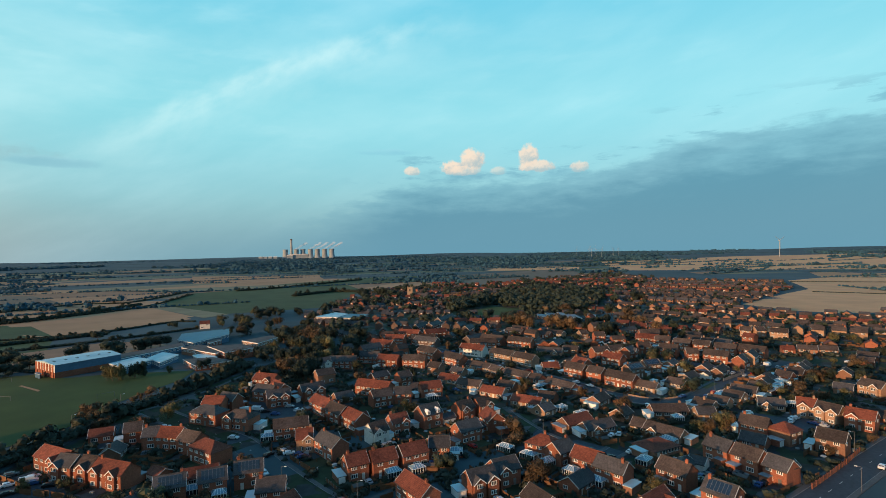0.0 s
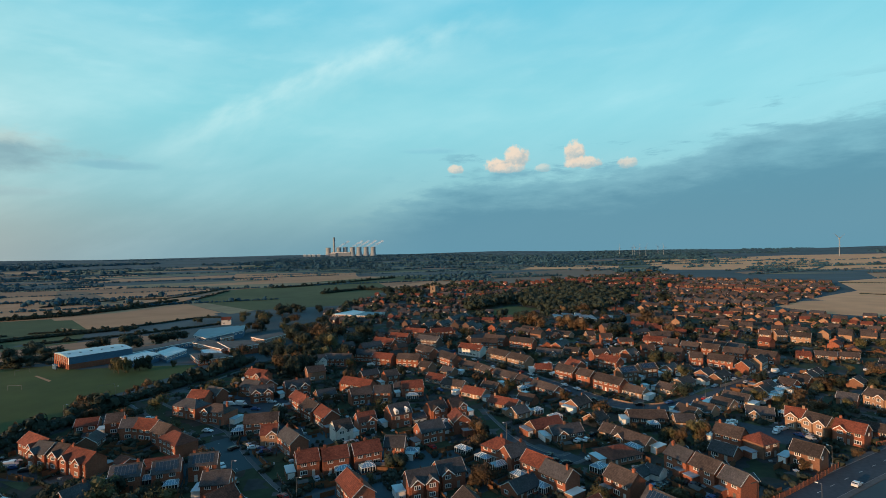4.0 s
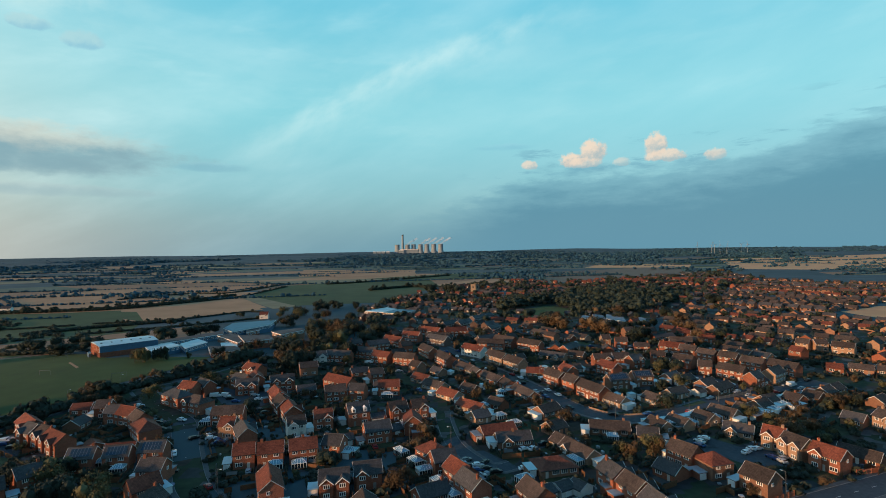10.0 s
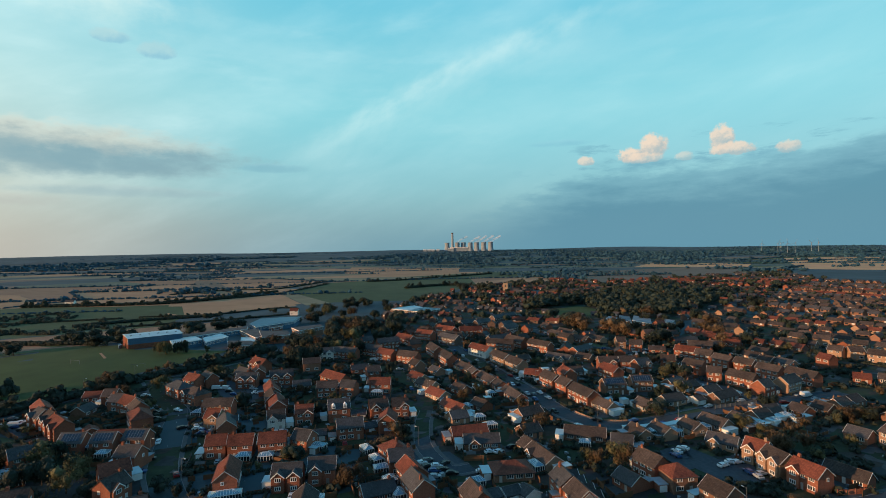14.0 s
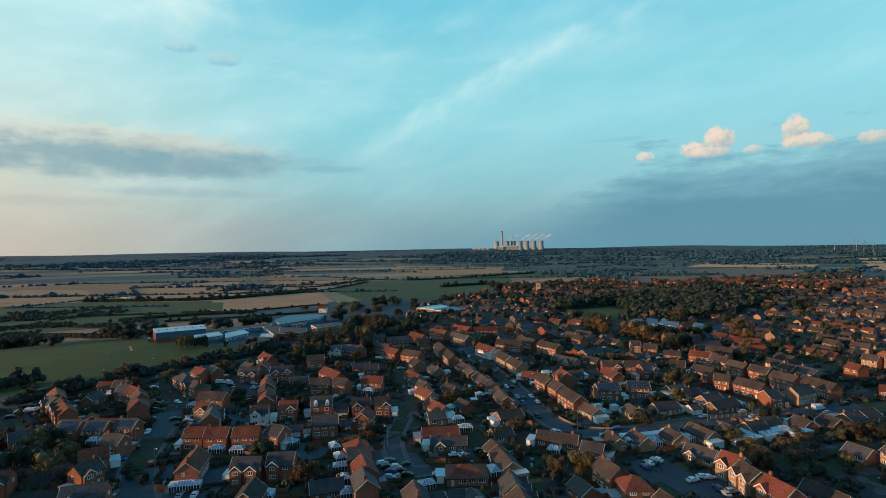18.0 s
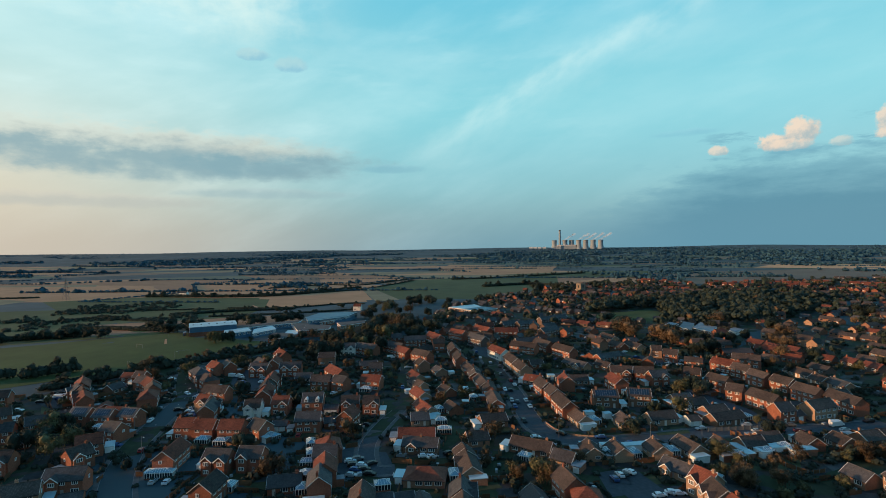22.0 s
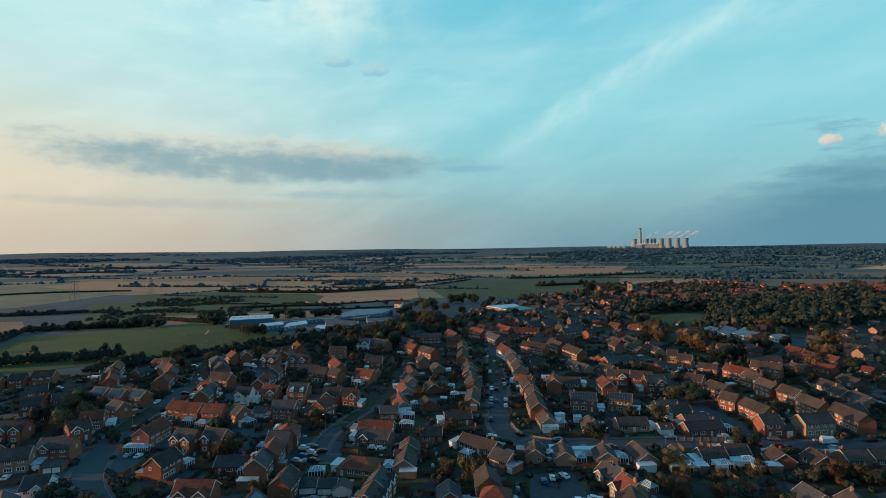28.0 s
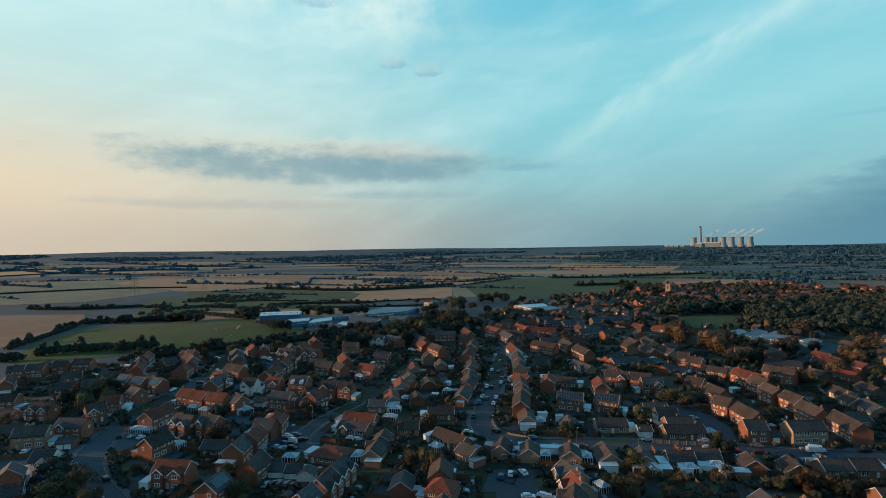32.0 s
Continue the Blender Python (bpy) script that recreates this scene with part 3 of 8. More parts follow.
def window_mesh(w, h):
    """White frame with mullions and recessed panes, in one connected sheet."""
    def build(bm):
        n, f = (3 if w > 1.6 else 2), 0.14
        pw = (w - f * (n + 1)) / n
        xs = [-w / 2]
        for _ in range(n):
            xs += [xs[-1] + f, xs[-1] + f + pw]
        xs.append(w / 2)
        zs = [0.0, f, h - f, h]
        v = [[bm.verts.new((x, -0.06, z)) for x in xs] for z in zs]
        for j in range(3):
            for i in range(len(xs) - 1):
                q = (v[j][i], v[j][i + 1], v[j + 1][i + 1], v[j + 1][i])
                if j == 1 and i % 2 == 1:
                    p = [bm.verts.new((c.co.x, -0.01, c.co.z)) for c in q]
                    for k in range(4):
                        bm.faces.new((q[k], q[(k + 1) % 4], p[(k + 1) % 4], p[k]))
                    bm.faces.new(p).material_index = 1
                else:
                    bm.faces.new(q)
        rim = v[0] + [r[-1] for r in v[1:]] + v[3][-2::-1] + [v[2][0], v[1][0]]
        back = [bm.verts.new((c.co.x, 0.05, c.co.z)) for c in rim]
        for k in range(len(rim)):
            bm.faces.new((rim[k - 1], back[k - 1], back[k], rim[k]))
    return cached(("window", round(w, 1), round(h, 1)), build, [WHITE, GLASS])


def house(x, y, turn, L, look_of, W=None):
    """look_of: kind, roof and wall, then flags: g1 or g2 front gables, s solar panels, S on the back."""
    kind, roof, wall, *flags = look_of.split()
    reach = math.hypot(x - 120, y - 40)
    detail = 2 if reach < 205 else 1
    ez, rz, d = SIZES[kind]
    W = W or d
    L = round(L * 2) / 2
    rnd = random.Random(round(x * 7 + y * 13))
    name, words = KIND[kind]
    root = new(name)
    root.matrix_basis = pose(x, y, ground_z(x, y), 0, 0, turn)
    PLOTS.append((x, y, turn, L, W, kind))
    extra = ", solar panels" if "s" in flags or "S" in flags else ", white gable" if "g1" in flags or "g2" in flags else ""
    tagged(root, f"{WORD[wall]} {words} with {WORD[roof]} roof{extra}", name, group="houses of the estate")
    hip = kind in "pq"
    th, ov = 0.16, 0.35

    def body(bm):
        if hip:
            box(bm, -L / 2, L / 2, -W / 2, W / 2, -0.3, ez)
        else:
            prism(bm, ((-W / 2, -0.3), (W / 2, -0.3), (W / 2, ez), (0, rz - 0.06), (-W / 2, ez)), -L / 2, L / 2)
    piece("shell", cached(("shell", kind, L, W, wall), body, [WALL[wall]]), root)
    dz = (rz - ez) / (W / 2) * ov

    def top(bm):
        if hip:
            a, b, i = L / 2 + ov, W / 2 + ov, W / 2
            lo = [bm.verts.new(p) for p in ((-a, -b, ez - dz), (a, -b, ez - dz), (a, b, ez - dz), (-a, b, ez - dz))]
            e = max(0.2, L / 2 - i)
            hi = [bm.verts.new((-e, 0, rz)), bm.verts.new((e, 0, rz))]
            for q in ((lo[0], lo[1], hi[1], hi[0]), (lo[2], lo[3], hi[0], hi[1]), (lo[1], lo[2], hi[1]), (lo[3], lo[0], hi[0]), (lo[3], lo[2], lo[1], lo[0])):
                bm.faces.new(q)
        else:
            for s in (-1, 1):
                slope(bm, L + 0.5, s * (W / 2 + ov), ez - dz, 0, rz, th)
    piece("roof", cached(("roof", kind, L, W, roof), top, [ROOF[roof]]), root)
    if not hip:
        piece("ridge", cached(("ridge", L, rz, roof), lambda bm: box(bm, -L / 2 - 0.25, L / 2 + 0.25, -0.13, 0.13, rz + 0.02, rz + 0.24), [ROOF[roof]]), root)
        for s in (-1, 1):
            def verge(bm):
                a, lo = W / 2 + ov, ez - dz
                prism(bm, ((-a, lo - 0.06), (0, rz - 0.06), (a, lo - 0.06), (a, lo + th + 0.03), (0, rz + th + 0.03), (-a, lo + th + 0.03)), -0.05, 0.05)
            if wall != "brick" or rnd.random() < 0.55:
                piece("bargeboard", cached(("bargeboard", kind, W), verge, [TRIM]), root, at=pose(s * (L / 2 + 0.28), 0, 0))
    for s in (-1, 1) if detail > 1 else ():
        piece("gutter", cached(("gutter", L, hip), lambda bm: box(bm, -L / 2 - 0.3, L / 2 + 0.3, -0.07, 0.07, -0.16, 0.06), [GUTTER]), root,
              at=pose(0, s * (W / 2 + ov + 0.02), ez - dz + 0.02))
    # windows and doors
    storeys = [1.0] if kind in "bqg" else [0.95, 3.55]
    count = max(1, int(L / 3.1))
    if kind == "g":
        n = 1 if L < 6 else 2
        for i in range(n):
            me = cached(("garage_door", n), lambda bm: box(bm, -1.15, 1.15, -0.05, 0.05, 0.03, 2.1), [WHITE])
            piece("garage_door", me, root, at=pose((i - (n - 1) / 2) * 2.6, -W / 2 - 0.03, 0))
    else:
        for s in (-1, 1) if reach < 290 else (-1,):
            door_at = rnd.randrange(count)
            for zi, z in enumerate(storeys):
                for i in range(count):
                    px = (i + 0.5) / count * (L - 0.8) - (L - 0.8) / 2
                    if zi == 0 and i == door_at and count > 1:
                        me = cached(("door",), lambda bm: box(bm, -0.48, 0.48, -0.06, 0.06, 0.02, 2.1), [DOOR])
                        piece("door", me, root, at=pose(px, s * (W / 2 + 0.02), 0))
                    else:
                        w = 2.3 if zi == 0 else 1.8
                        piece("window", window_mesh(w, 1.4), root, at=pose(px, s * (W / 2 + 0.03), z - 0.05, 0, 0, 0 if s < 0 else 180))
        if not hip and detail > 1:
            for s in (-1, 1):
                if rnd.random() < 0.7:
                    piece("window", window_mesh(1.0 if kind != "b" else 1.6, 1.1), root, at=pose(s * (L / 2 + 0.03), rnd.choice((-1.2, 0.8)), storeys[-1], 0, 0, 90 * s))
            if kind in "hpd" and count > 1 and s < 0:
                px = (door_at + 0.5) / count * (L - 0.8) - (L - 0.8) / 2
                def canopy(bm):
                    prism(bm, ((-1.15, 2.25), (0.0, 2.75), (0.0, 2.85), (-1.15, 2.35)), -1.0, 1.0)
                piece("porch", cached(("porch", roof), canopy, [ROOF[roof]]), root, at=pose(px, -W / 2, 0))
                if L > 7.5 and rnd.random() < 0.55:
                    gx = (L / 2 - 1.5) * (1 if px < 0 else -1)
                    me = cached(("house_garage_door",), lambda bm: box(bm, -1.15, 1.15, -0.16, -0.02, 0.03, 2.15), [WHITE])
                    piece("garage_door", me, root, at=pose(gx, -W / 2, 0))
        if kind in "hb" and rnd.random() < 0.45:
            ew, ed = rnd.choice((2.8, 3.4)), rnd.choice((2.4, 3.2))
            ex = rnd.choice((-1, 1)) * (L / 2 - ew / 2 - 0.2)
            ext = piece("rear_extension", cached(("rear_extension", ew, ed, wall), lambda bm: box(bm, -ew / 2, ew / 2, 0, ed, -0.3, 2.35), [WALL[wall]]), root, at=pose(ex, W / 2 - 0.02, 0))
            piece("flat_roof", cached(("flat_roof", ew, ed), lambda bm: box(bm, -ew / 2 - 0.15, ew / 2 + 0.15, -0.0, ed + 0.15, 2.35, 2.55), [FLATROOF]), ext)
        cx = rnd.choice((-0.36, 0.36, 0.0)) * L
        def stack(bm):
            box(bm, -0.42, 0.42, -0.32, 0.32, -1.0, 0.95)
            box(bm, -0.48, 0.48, -0.38, 0.38, 0.78, 0.9)
            for q in (-0.2, 0.2):
                box(bm, q - 0.11, q + 0.11, -0.11, 0.11, 0.95, 1.25)
        if rnd.random() < 0.62 and kind != "d":
            piece("chimney", cached(("chimney", wall), stack, [WALL[wall if wall != "white" else "brick"]]), root, at=pose(cx, rnd.choice((0.0, 0.5)), rz))
    n = 2 if "g2" in flags else 1 if "g1" in flags else 0
    for i in range(n):
        gw = min(3.6, L / max(n, 1) - 0.6)
        gx = (i - 0.5) * L * 0.52 if n == 2 else rnd.choice((-1, 1)) * L * 0.22
        gh = ez + gw * 0.42
        out = 0.9
        gable = piece("front_gable", cached(("front_gable", round(gw, 1), ez, wall), lambda bm: prism(bm, ((-gw / 2, 0), (gw / 2, 0), (gw / 2, ez), (0, gh - 0.05), (-gw / 2, ez)), -out, W * 0.34), [WALL[wall]]),
                      root, at=pose(gx, -W / 2, 0, 0, 0, 90))
        def cap(bm):
            for q in (-1, 1):
                prism(bm, ((q * (gw / 2 + 0.3), ez - 0.25), (0, gh), (0, gh + 0.14), (q * (gw / 2 + 0.3), ez - 0.11)), -out - 0.3, W * 0.40)
        piece("gable_roof", cached(("gable_roof", round(gw, 1), ez, roof), cap, [ROOF[roof]]), gable)
        def trim(bm):
            a = gw / 2 + 0.32
            prism(bm, ((-a, ez - 0.40), (0, gh - 0.15), (a, ez - 0.40), (a, ez - 0.08), (0, gh + 0.17), (-a, ez - 0.08)), -0.05, 0.05)
        piece("bargeboard", cached(("gable_trim", round(gw, 1), ez), trim, [WHITE]), gable, at=pose(-out - 0.33, 0, 0))
        for z in storeys:
            piece("window", window_mesh(1.9, 1.3), gable, at=pose(-out - 0.03, 0, z, 0, 0, -90))
    if kind == "d":
        for s in (-1, 1):
            dm = cached(("dormer",), lambda bm: prism(bm, ((-0.75, 0), (0.75, 0), (0.75, 1.3), (0, 2.0), (-0.75, 1.3)), -1.6, 1.0), [WHITE])
            dorm = piece("dormer", dm, root, at=pose(s * L * 0.27, -W / 2 + 1.3, ez + 0.3, 0, 0, 90))
            piece("window", window_mesh(1.1, 1.1), dorm, at=pose(-1.64, 0, 0.15, 0, 0, -90))
    for flag, s in (("s", -1), ("S", 1)):
        if flag in flags:
            pitch = math.degrees(math.atan2(rz - ez, W / 2))
            nx = int((L - 1.2) / 1.05)
            for ix in range(nx):
                for iy in range(2):
                    k = 0.30 + 0.36 * iy
                    me = cached(("solar_panel",), lambda bm: box(box(bm, -0.5, 0.5, -0.82, 0.82, 0.0, 0.05), -0.455, 0.455, -0.77, 0.77, 0.02, 0.056, 1), [PANEL_RIM, SOLAR])
                    piece("solar_panel", me, root, at=pose((ix - (nx - 1) / 2) * 1.05, s * W / 2 * (1 - k), ez + (rz - ez) * k + 0.24, -s * pitch, 0, 0))
    return root


def conservatory(x, y, turn, w=3.6, d=3.2):
    w, d = round(w * 1.2, 1), round(d * 1.15, 1)
    root = new("conservatory")
    root.matrix_basis = pose(x, y, ground_z(x, y), 0, 0, turn)
    tagged(root, "white-framed glass conservatory on a low brick base", "conservatory", group="conservatories")
    piece("base", cached(("base", w, d), lambda bm: box(bm, -w / 2, w / 2, -d / 2, d / 2, 0, 0.6), [WALL["brick"]]), root)
    piece("glazing", cached(("glazing", w, d), lambda bm: box(bm, -w / 2 + 0.06, w / 2 - 0.06, -d / 2 + 0.06, d / 2 - 0.06, 0.6, 2.2), [GLASS]), root)
    def bars(bm):
        n = int(w / 0.8)
        for i in range(n + 1):
            q = -w / 2 + w * i / n
            for s in (-1, 1):
                box(bm, q - 0.07, q + 0.07, s * d / 2 - 0.06, s * d / 2 + 0.06, 0.6, 2.2)
        for i in range(1, 4):
            q = -d / 2 + d * i / 4
            for s in (-1, 1):
                box(bm, s * w / 2 - 0.06, s * w / 2 + 0.06, q - 0.07, q + 0.07, 0.6, 2.2)
        box(bm, -w / 2 - 0.1, w / 2 + 0.1, -d / 2 - 0.1, d / 2 + 0.1, 2.2, 2.36)
        for i in range(n + 1):
            q = -w / 2 + w * i / n
            e = max(-w * 0.22, min(w * 0.22, q))
            for s in (-1, 1):
                a, b = Vector((q, s * d / 2, 2.38)), Vector((e, 0, 3.22))
                v = [bm.verts.new(c + Vector((o, 0, h))) for c in (a, b) for o, h in ((-0.05, 0), (0.05, 0), (0.05, 0.06), (-0.05, 0.06))]
                for k in range(4):
                    bm.faces.new((v[k], v[(k + 1) % 4], v[4 + (k + 1) % 4], v[4 + k]))
    piece("frame", cached(("frame", w, d), bars, [WHITE]), root)
    def lid(bm):
        a, b = w / 2 + 0.05, d / 2 + 0.05
        lo = [bm.verts.new(p) for p in ((-a, -b, 2.36), (a, -b, 2.36), (a, b, 2.36), (-a, b, 2.36))]
        e = w * 0.22
        hi = [bm.verts.new((-e, 0, 3.2)), bm.verts.new((e, 0, 3.2))]
        for q in ((lo[0], lo[1], hi[1], hi[0]), (lo[2], lo[3], hi[0], hi[1]), (lo[1], lo[2], hi[1]), (lo[3], lo[0], hi[0])):
            bm.faces.new(q)
    piece("glass_roof", cached(("glass_roof", w, d), lid, [ROOFGLASS]), root)
    piece("roof_ridge", cached(("roof_ridge", w), lambda bm: box(bm, -w * 0.22, w * 0.22, -0.09, 0.09, 3.17, 3.3), [WHITE]), root)
    return root


# ---- roads and fields ----
road([(-131.5, 248.7), (-91.0, 217.1), (-71.2, 204.2), (-57.2, 187.2), (-48.0, 175.0), (-31.5, 155.0), (-22.0, 146.2), (-11.5, 137.6), (-2.5, 131.2), (9.5, 124.2), (20.0, 120.2), (33.0, 117.2), (47.0, 116.4), (60.0, 116.6), (74.3, 115.4)], 9.6, "grey asphalt estate road with dashed centre line", dashes=8)
road([(-2.3, 400.9), (31.9, 349.7), (56.3, 311.3), (75.5, 282.2), (91.9, 254.9), (103.2, 238.8), (116.4, 232.2), (132.9, 238.1), (147.3, 249.8), (163.1, 262.6), (178.8, 274.6), (190.2, 280.3), (202.7, 285.9), (226.8, 303.5)], 9.0, "grey asphalt street that bends past the bungalows")
road([(-4.3, 305.5), (19.6, 269.3), (36.5, 239.4), (41.4, 218.7), (50.0, 194.5), (63.9, 177.5), (71.8, 180.8)], 6.0, "narrow asphalt cul-de-sac among the houses")
road([(99.4, 131.9), (114.6, 140.6), (132.6, 151.4), (162.1, 168.9), (201.2, 191.6)], 9.0, "wide asphalt road with dashed centre line beside a brick wall", dashes=8)
road([(-139.9, 195.2), (-134.8, 231.1), (-122.8, 250.8), (-111.5, 274.7), (-103.2, 311.5)], 8.0, "asphalt road along the hedge of the playing field")
sheet("pitch", [(-209.5, 121.1), (-279.1, 145.5), (-352.0, 194.7), (-291.2, 244.5), (-237.7, 306.5), (-157.5, 290.1), (-136.7, 235.1), (-147.8, 211.1), (-170.1, 170.6), (-191.0, 132.9)], PITCH, 0.03, "mown green playing field beside the estate", "field")
sheet("pitch", [(-165.1, 194.7), (-156.0, 216.3), (-142.3, 247.5), (-130.3, 291.9), (-132.4, 314.9), (-153.2, 309.4), (-174.4, 306.5), (-199.1, 295.3), (-220.6, 310.5), (-279.2, 295.6)], PITCH, 0.02, "mown green playing field along the hedge", "field")
sheet("meadow", [(-150, -170), (420, -170), (420, 150), (235, 150), (105, 122), (45, 82), (-150, 92)], FIELD["green"], 0.005, "rough green meadow at the edge of the estate", "field")
sheet("field", [(-312.0, 265.4), (-238.9, 317.0), (-186.4, 415.5), (-256.7, 453.7), (-330.5, 370.9), (-398.2, 317.5)], FIELD["brown"], 0.04, "brown stubble strip behind the school", "field")
sheet("field", [(-432.1, 565.7), (-390, 752), (-255, 601), (-343.1, 480.9)], FIELD["tan"], 0.04, "tan stubble field between hedges", "field")
sheet("field", [(-372, 748), (-429, 1013), (-189, 1294), (-94, 965), (-122, 682), (-232, 642)], FIELD["green"], 0.05, "dark green field beyond the village", "field")
sheet("field", [(388.7, 588.3), (526, 698), (611, 761), (730, 963), (854, 1034), (1042, 1075), (1133, 1071), (497.9, 471.5), (474.7, 490.6), (430.8, 491.7), (399.8, 523.2)], FIELD["gold"], 0.04, "golden stubble field at the edge of town", "field")
sheet("field", [(897, 2462), (1754, 2709), (2455, 2529), (2646, 2498), (1340, 1266), (1322, 1362), (973, 1504), (676, 1636)], FIELD["gold"], 0.05, "wide golden fields far off", "field")
sheet("field", [(-779, 1841), (-339, 1791), (-235, 1403), (-437, 1330), (-628, 1484)], FIELD["tan"], 0.05, "tan field far off", "field")
sheet("field", [(10, 1446), (569, 1906), (491, 1476), (72, 979)], FIELD["earth"], 0.05, "brown ploughed field", "field")

# ---- the estate, house by house ----
house(-121.5, 180.6, -29, 16.1, "h red brick g1")
house(-113.9, 174.9, -17, 7.6, "h slate brick g1")
house(-107.7, 173.8, -18, 8.9, "h brown brick g1")
house(-96.7, 169.2, -24, 14.3, "h red brick g2")
house(-109.1, 203.8, 22, 6.0, "h brown brick")
house(-99.4, 198.8, 13, 6.0, "h slate brick")
house(-92.1, 198.1, -14, 10.1, "h red brick")
house(-82.5, 193.5, -30, 9.1, "h brown brick")
house(-73.3, 185.6, -37, 14.0, "p red brick")
house(-73.9, 157.4, 20, 8.7, "h slate brick s")
house(-62.9, 160.8, 21, 8.2, "h slate brick s")
house(-53.7, 166.2, 16, 8.5, "h slate brick s")
house(-84.4, 172.3, -32, 6.1, "g red brick")
house(-43.1, 153.2, 9, 8.0, "h slate brick")
house(-36.9, 141.2, 58, 8.6, "h red brick")
house(-28.4, 133.1, 90, 7.3, "h brown brick g1")
house(-12.5, 122.3, 40, 11.4, "h slate brick g1")
house(-81.8, 132.0, 54, 8.2, "h slate brick")
house(-49.2, 118.3, 40, 10.1, "h brown brick g2")
house(-150.6, 121.0, 71, 7.9, "h brown brick")
house(-145.5, 130.0, 47, 10.0, "h brown brick")
house(-142.5, 141.0, 50, 7.7, "h brown brick")
house(-138.2, 151.5, 47, 10.8, "h brown brick")
house(-120.2, 113.5, 168, 15.0, "h brown brick")
house(-105.9, 139.5, 73, 9.0, "h brown brick")
house(-79.6, 142.8, 66, 7.5, "h slate brick")
house(-79.3, 109.0, 50, 10.6, "h brown brick")
house(-13.4, 109.4, 56, 11.3, "h brown cream")
house(-1.9, 118.3, 52, 5.9, "g slate brick")
house(19.9, 108.2, 49, 6.8, "h slate white g1")
house(26.9, 98.2, 164, 6.4, "h slate brick")
house(-0.3, 149.0, 122, 13.6, "h red brick")
house(18.5, 153.6, 22, 9.1, "h slate brick g2")
house(26.8, 160.3, 23, 8.6, "h slate brick g1")
house(33.3, 138.2, 114, 9.7, "h brown brick")
house(62.8, 134.2, 36, 11.1, "h red brick g2")
house(84.2, 137.8, 124, 8.5, "h slate brick s S")
house(-20.5, 168.8, 26, 7.1, "h red brick")
house(-11.9, 171.3, 24, 8.6, "h red brick")
house(-2.1, 175.8, 27, 9.6, "h red brick")
house(7.7, 181.0, -4, 7.0, "h slate brick")
house(7.4, 191.9, 29, 5.9, "g slate brick")
house(-15.6, 198.0, 35, 7.1, "h brown white g1")
house(-7.9, 207.2, 28, 7.7, "h red brick g1")
house(4.6, 214.4, 32, 8.8, "d slate brick")
house(12.5, 217.5, 31, 6.2, "g slate white")
house(20.0, 221.8, 34, 8.0, "h brown brick g1")
house(28.7, 225.7, 30, 7.1, "h brown brick g1")
house(18.8, 196.2, 32, 10.2, "h slate brick")
house(23.5, 204.2, 46, 5.5, "g slate brick")
house(30.3, 207.5, 107, 9.4, "h red brick")
house(-17.0, 243.7, 28, 9.9, "h brown brick")
house(-6.6, 247.2, -0, 8.2, "h slate brick")
house(-21.2, 260.6, -29, 19.0, "h red brick")
house(6.8, 255.8, 15, 10.4, "h red brick")
house(-7.2, 278.6, 36, 7.4, "h brown brick")
house(-65.5, 246.4, 22, 10.7, "h slate brick g2")
house(-51.8, 257.1, 32, 12.2, "h slate brick g2")
house(-41.5, 233.0, 129, 16.1, "h red brick g1")
house(-26.7, 215.1, 127, 15.3, "h red brick g1")
house(-49.9, 205.6, 16, 13.2, "h brown brick")
house(-31.1, 186.8, 130, 12.7, "h slate brick g1")
house(-88.7, 224.3, -22, 14.0, "p slate brick")
house(-90.6, 236.4, -13, 9.5, "h red brick")
house(-85.9, 241.5, -26, 8.9, "h slate brick")
house(-73.4, 218.0, -19, 12.8, "p brown brick g1")
house(-79.2, 276.8, -25, 13.5, "h red brick g1")
house(-73.3, 254.5, -25, 11.2, "h slate brick")
house(-68.3, 260.1, -54, 12.3, "h red brick")
house(-33.7, 222.2, -50, 11.9, "h brown brick")
house(-41.9, 193.0, 12, 6.0, "h red cream g1")
house(48.7, 172.6, 33, 8.1, "h slate brick")
house(55.9, 164.0, -49, 10.3, "h red brick")
house(60.5, 156.2, 130, 9.9, "h slate brick")
house(79.0, 152.8, 123, 9.4, "h brown brick")
house(81.7, 159.7, 41, 5.0, "g slate white")
house(86.8, 162.9, 41, 5.6, "g slate white")
house(102.7, 168.5, 116, 8.5, "h slate brick g2")
house(107.3, 160.3, 118, 8.3, "h brown brick g2")
house(111.2, 151.4, 115, 7.0, "h slate brick g1")
house(84.9, 178.4, 23, 12.9, "q red buff")
house(70.9, 199.1, 18, 12.8, "b slate buff g1")
house(64.5, 206.5, 29, 14.1, "b red buff")
house(55.9, 223.0, 37, 7.5, "b slate cream")
house(18.7, 280.6, -38, 12.7, "b red cream")
house(28.1, 267.9, -34, 13.3, "b brown cream")
house(38.3, 252.8, -38, 12.3, "b red cream")
house(51.3, 235.3, -37, 14.6, "b red cream")
house(94.4, 190.5, -55, 14.4, "b brown cream g1")
house(89.2, 198.1, -49, 7.5, "b brown cream")
house(74.5, 260.3, 121, 18.0, "b brown brick")
house(63.7, 278.0, 119, 14.9, "b brown brick")
house(45.3, 301.0, 118, 17.0, "b brown brick")
house(84.5, 234.3, 44, 11.2, "b brown buff")
house(108.0, 215.2, -2, 15.0, "b brown buff")
house(121.2, 209.9, -8, 7.5, "b slate cream")
house(135.2, 181.6, 24, 8.1, "p red buff")
house(128.4, 188.1, -50, 9.7, "h brown brick")
house(144.8, 171.1, -54, 8.4, "h brown buff")
house(127.7, 220.3, 118, 9.1, "b brown cream")
house(136.4, 224.0, 124, 9.1, "b brown cream")
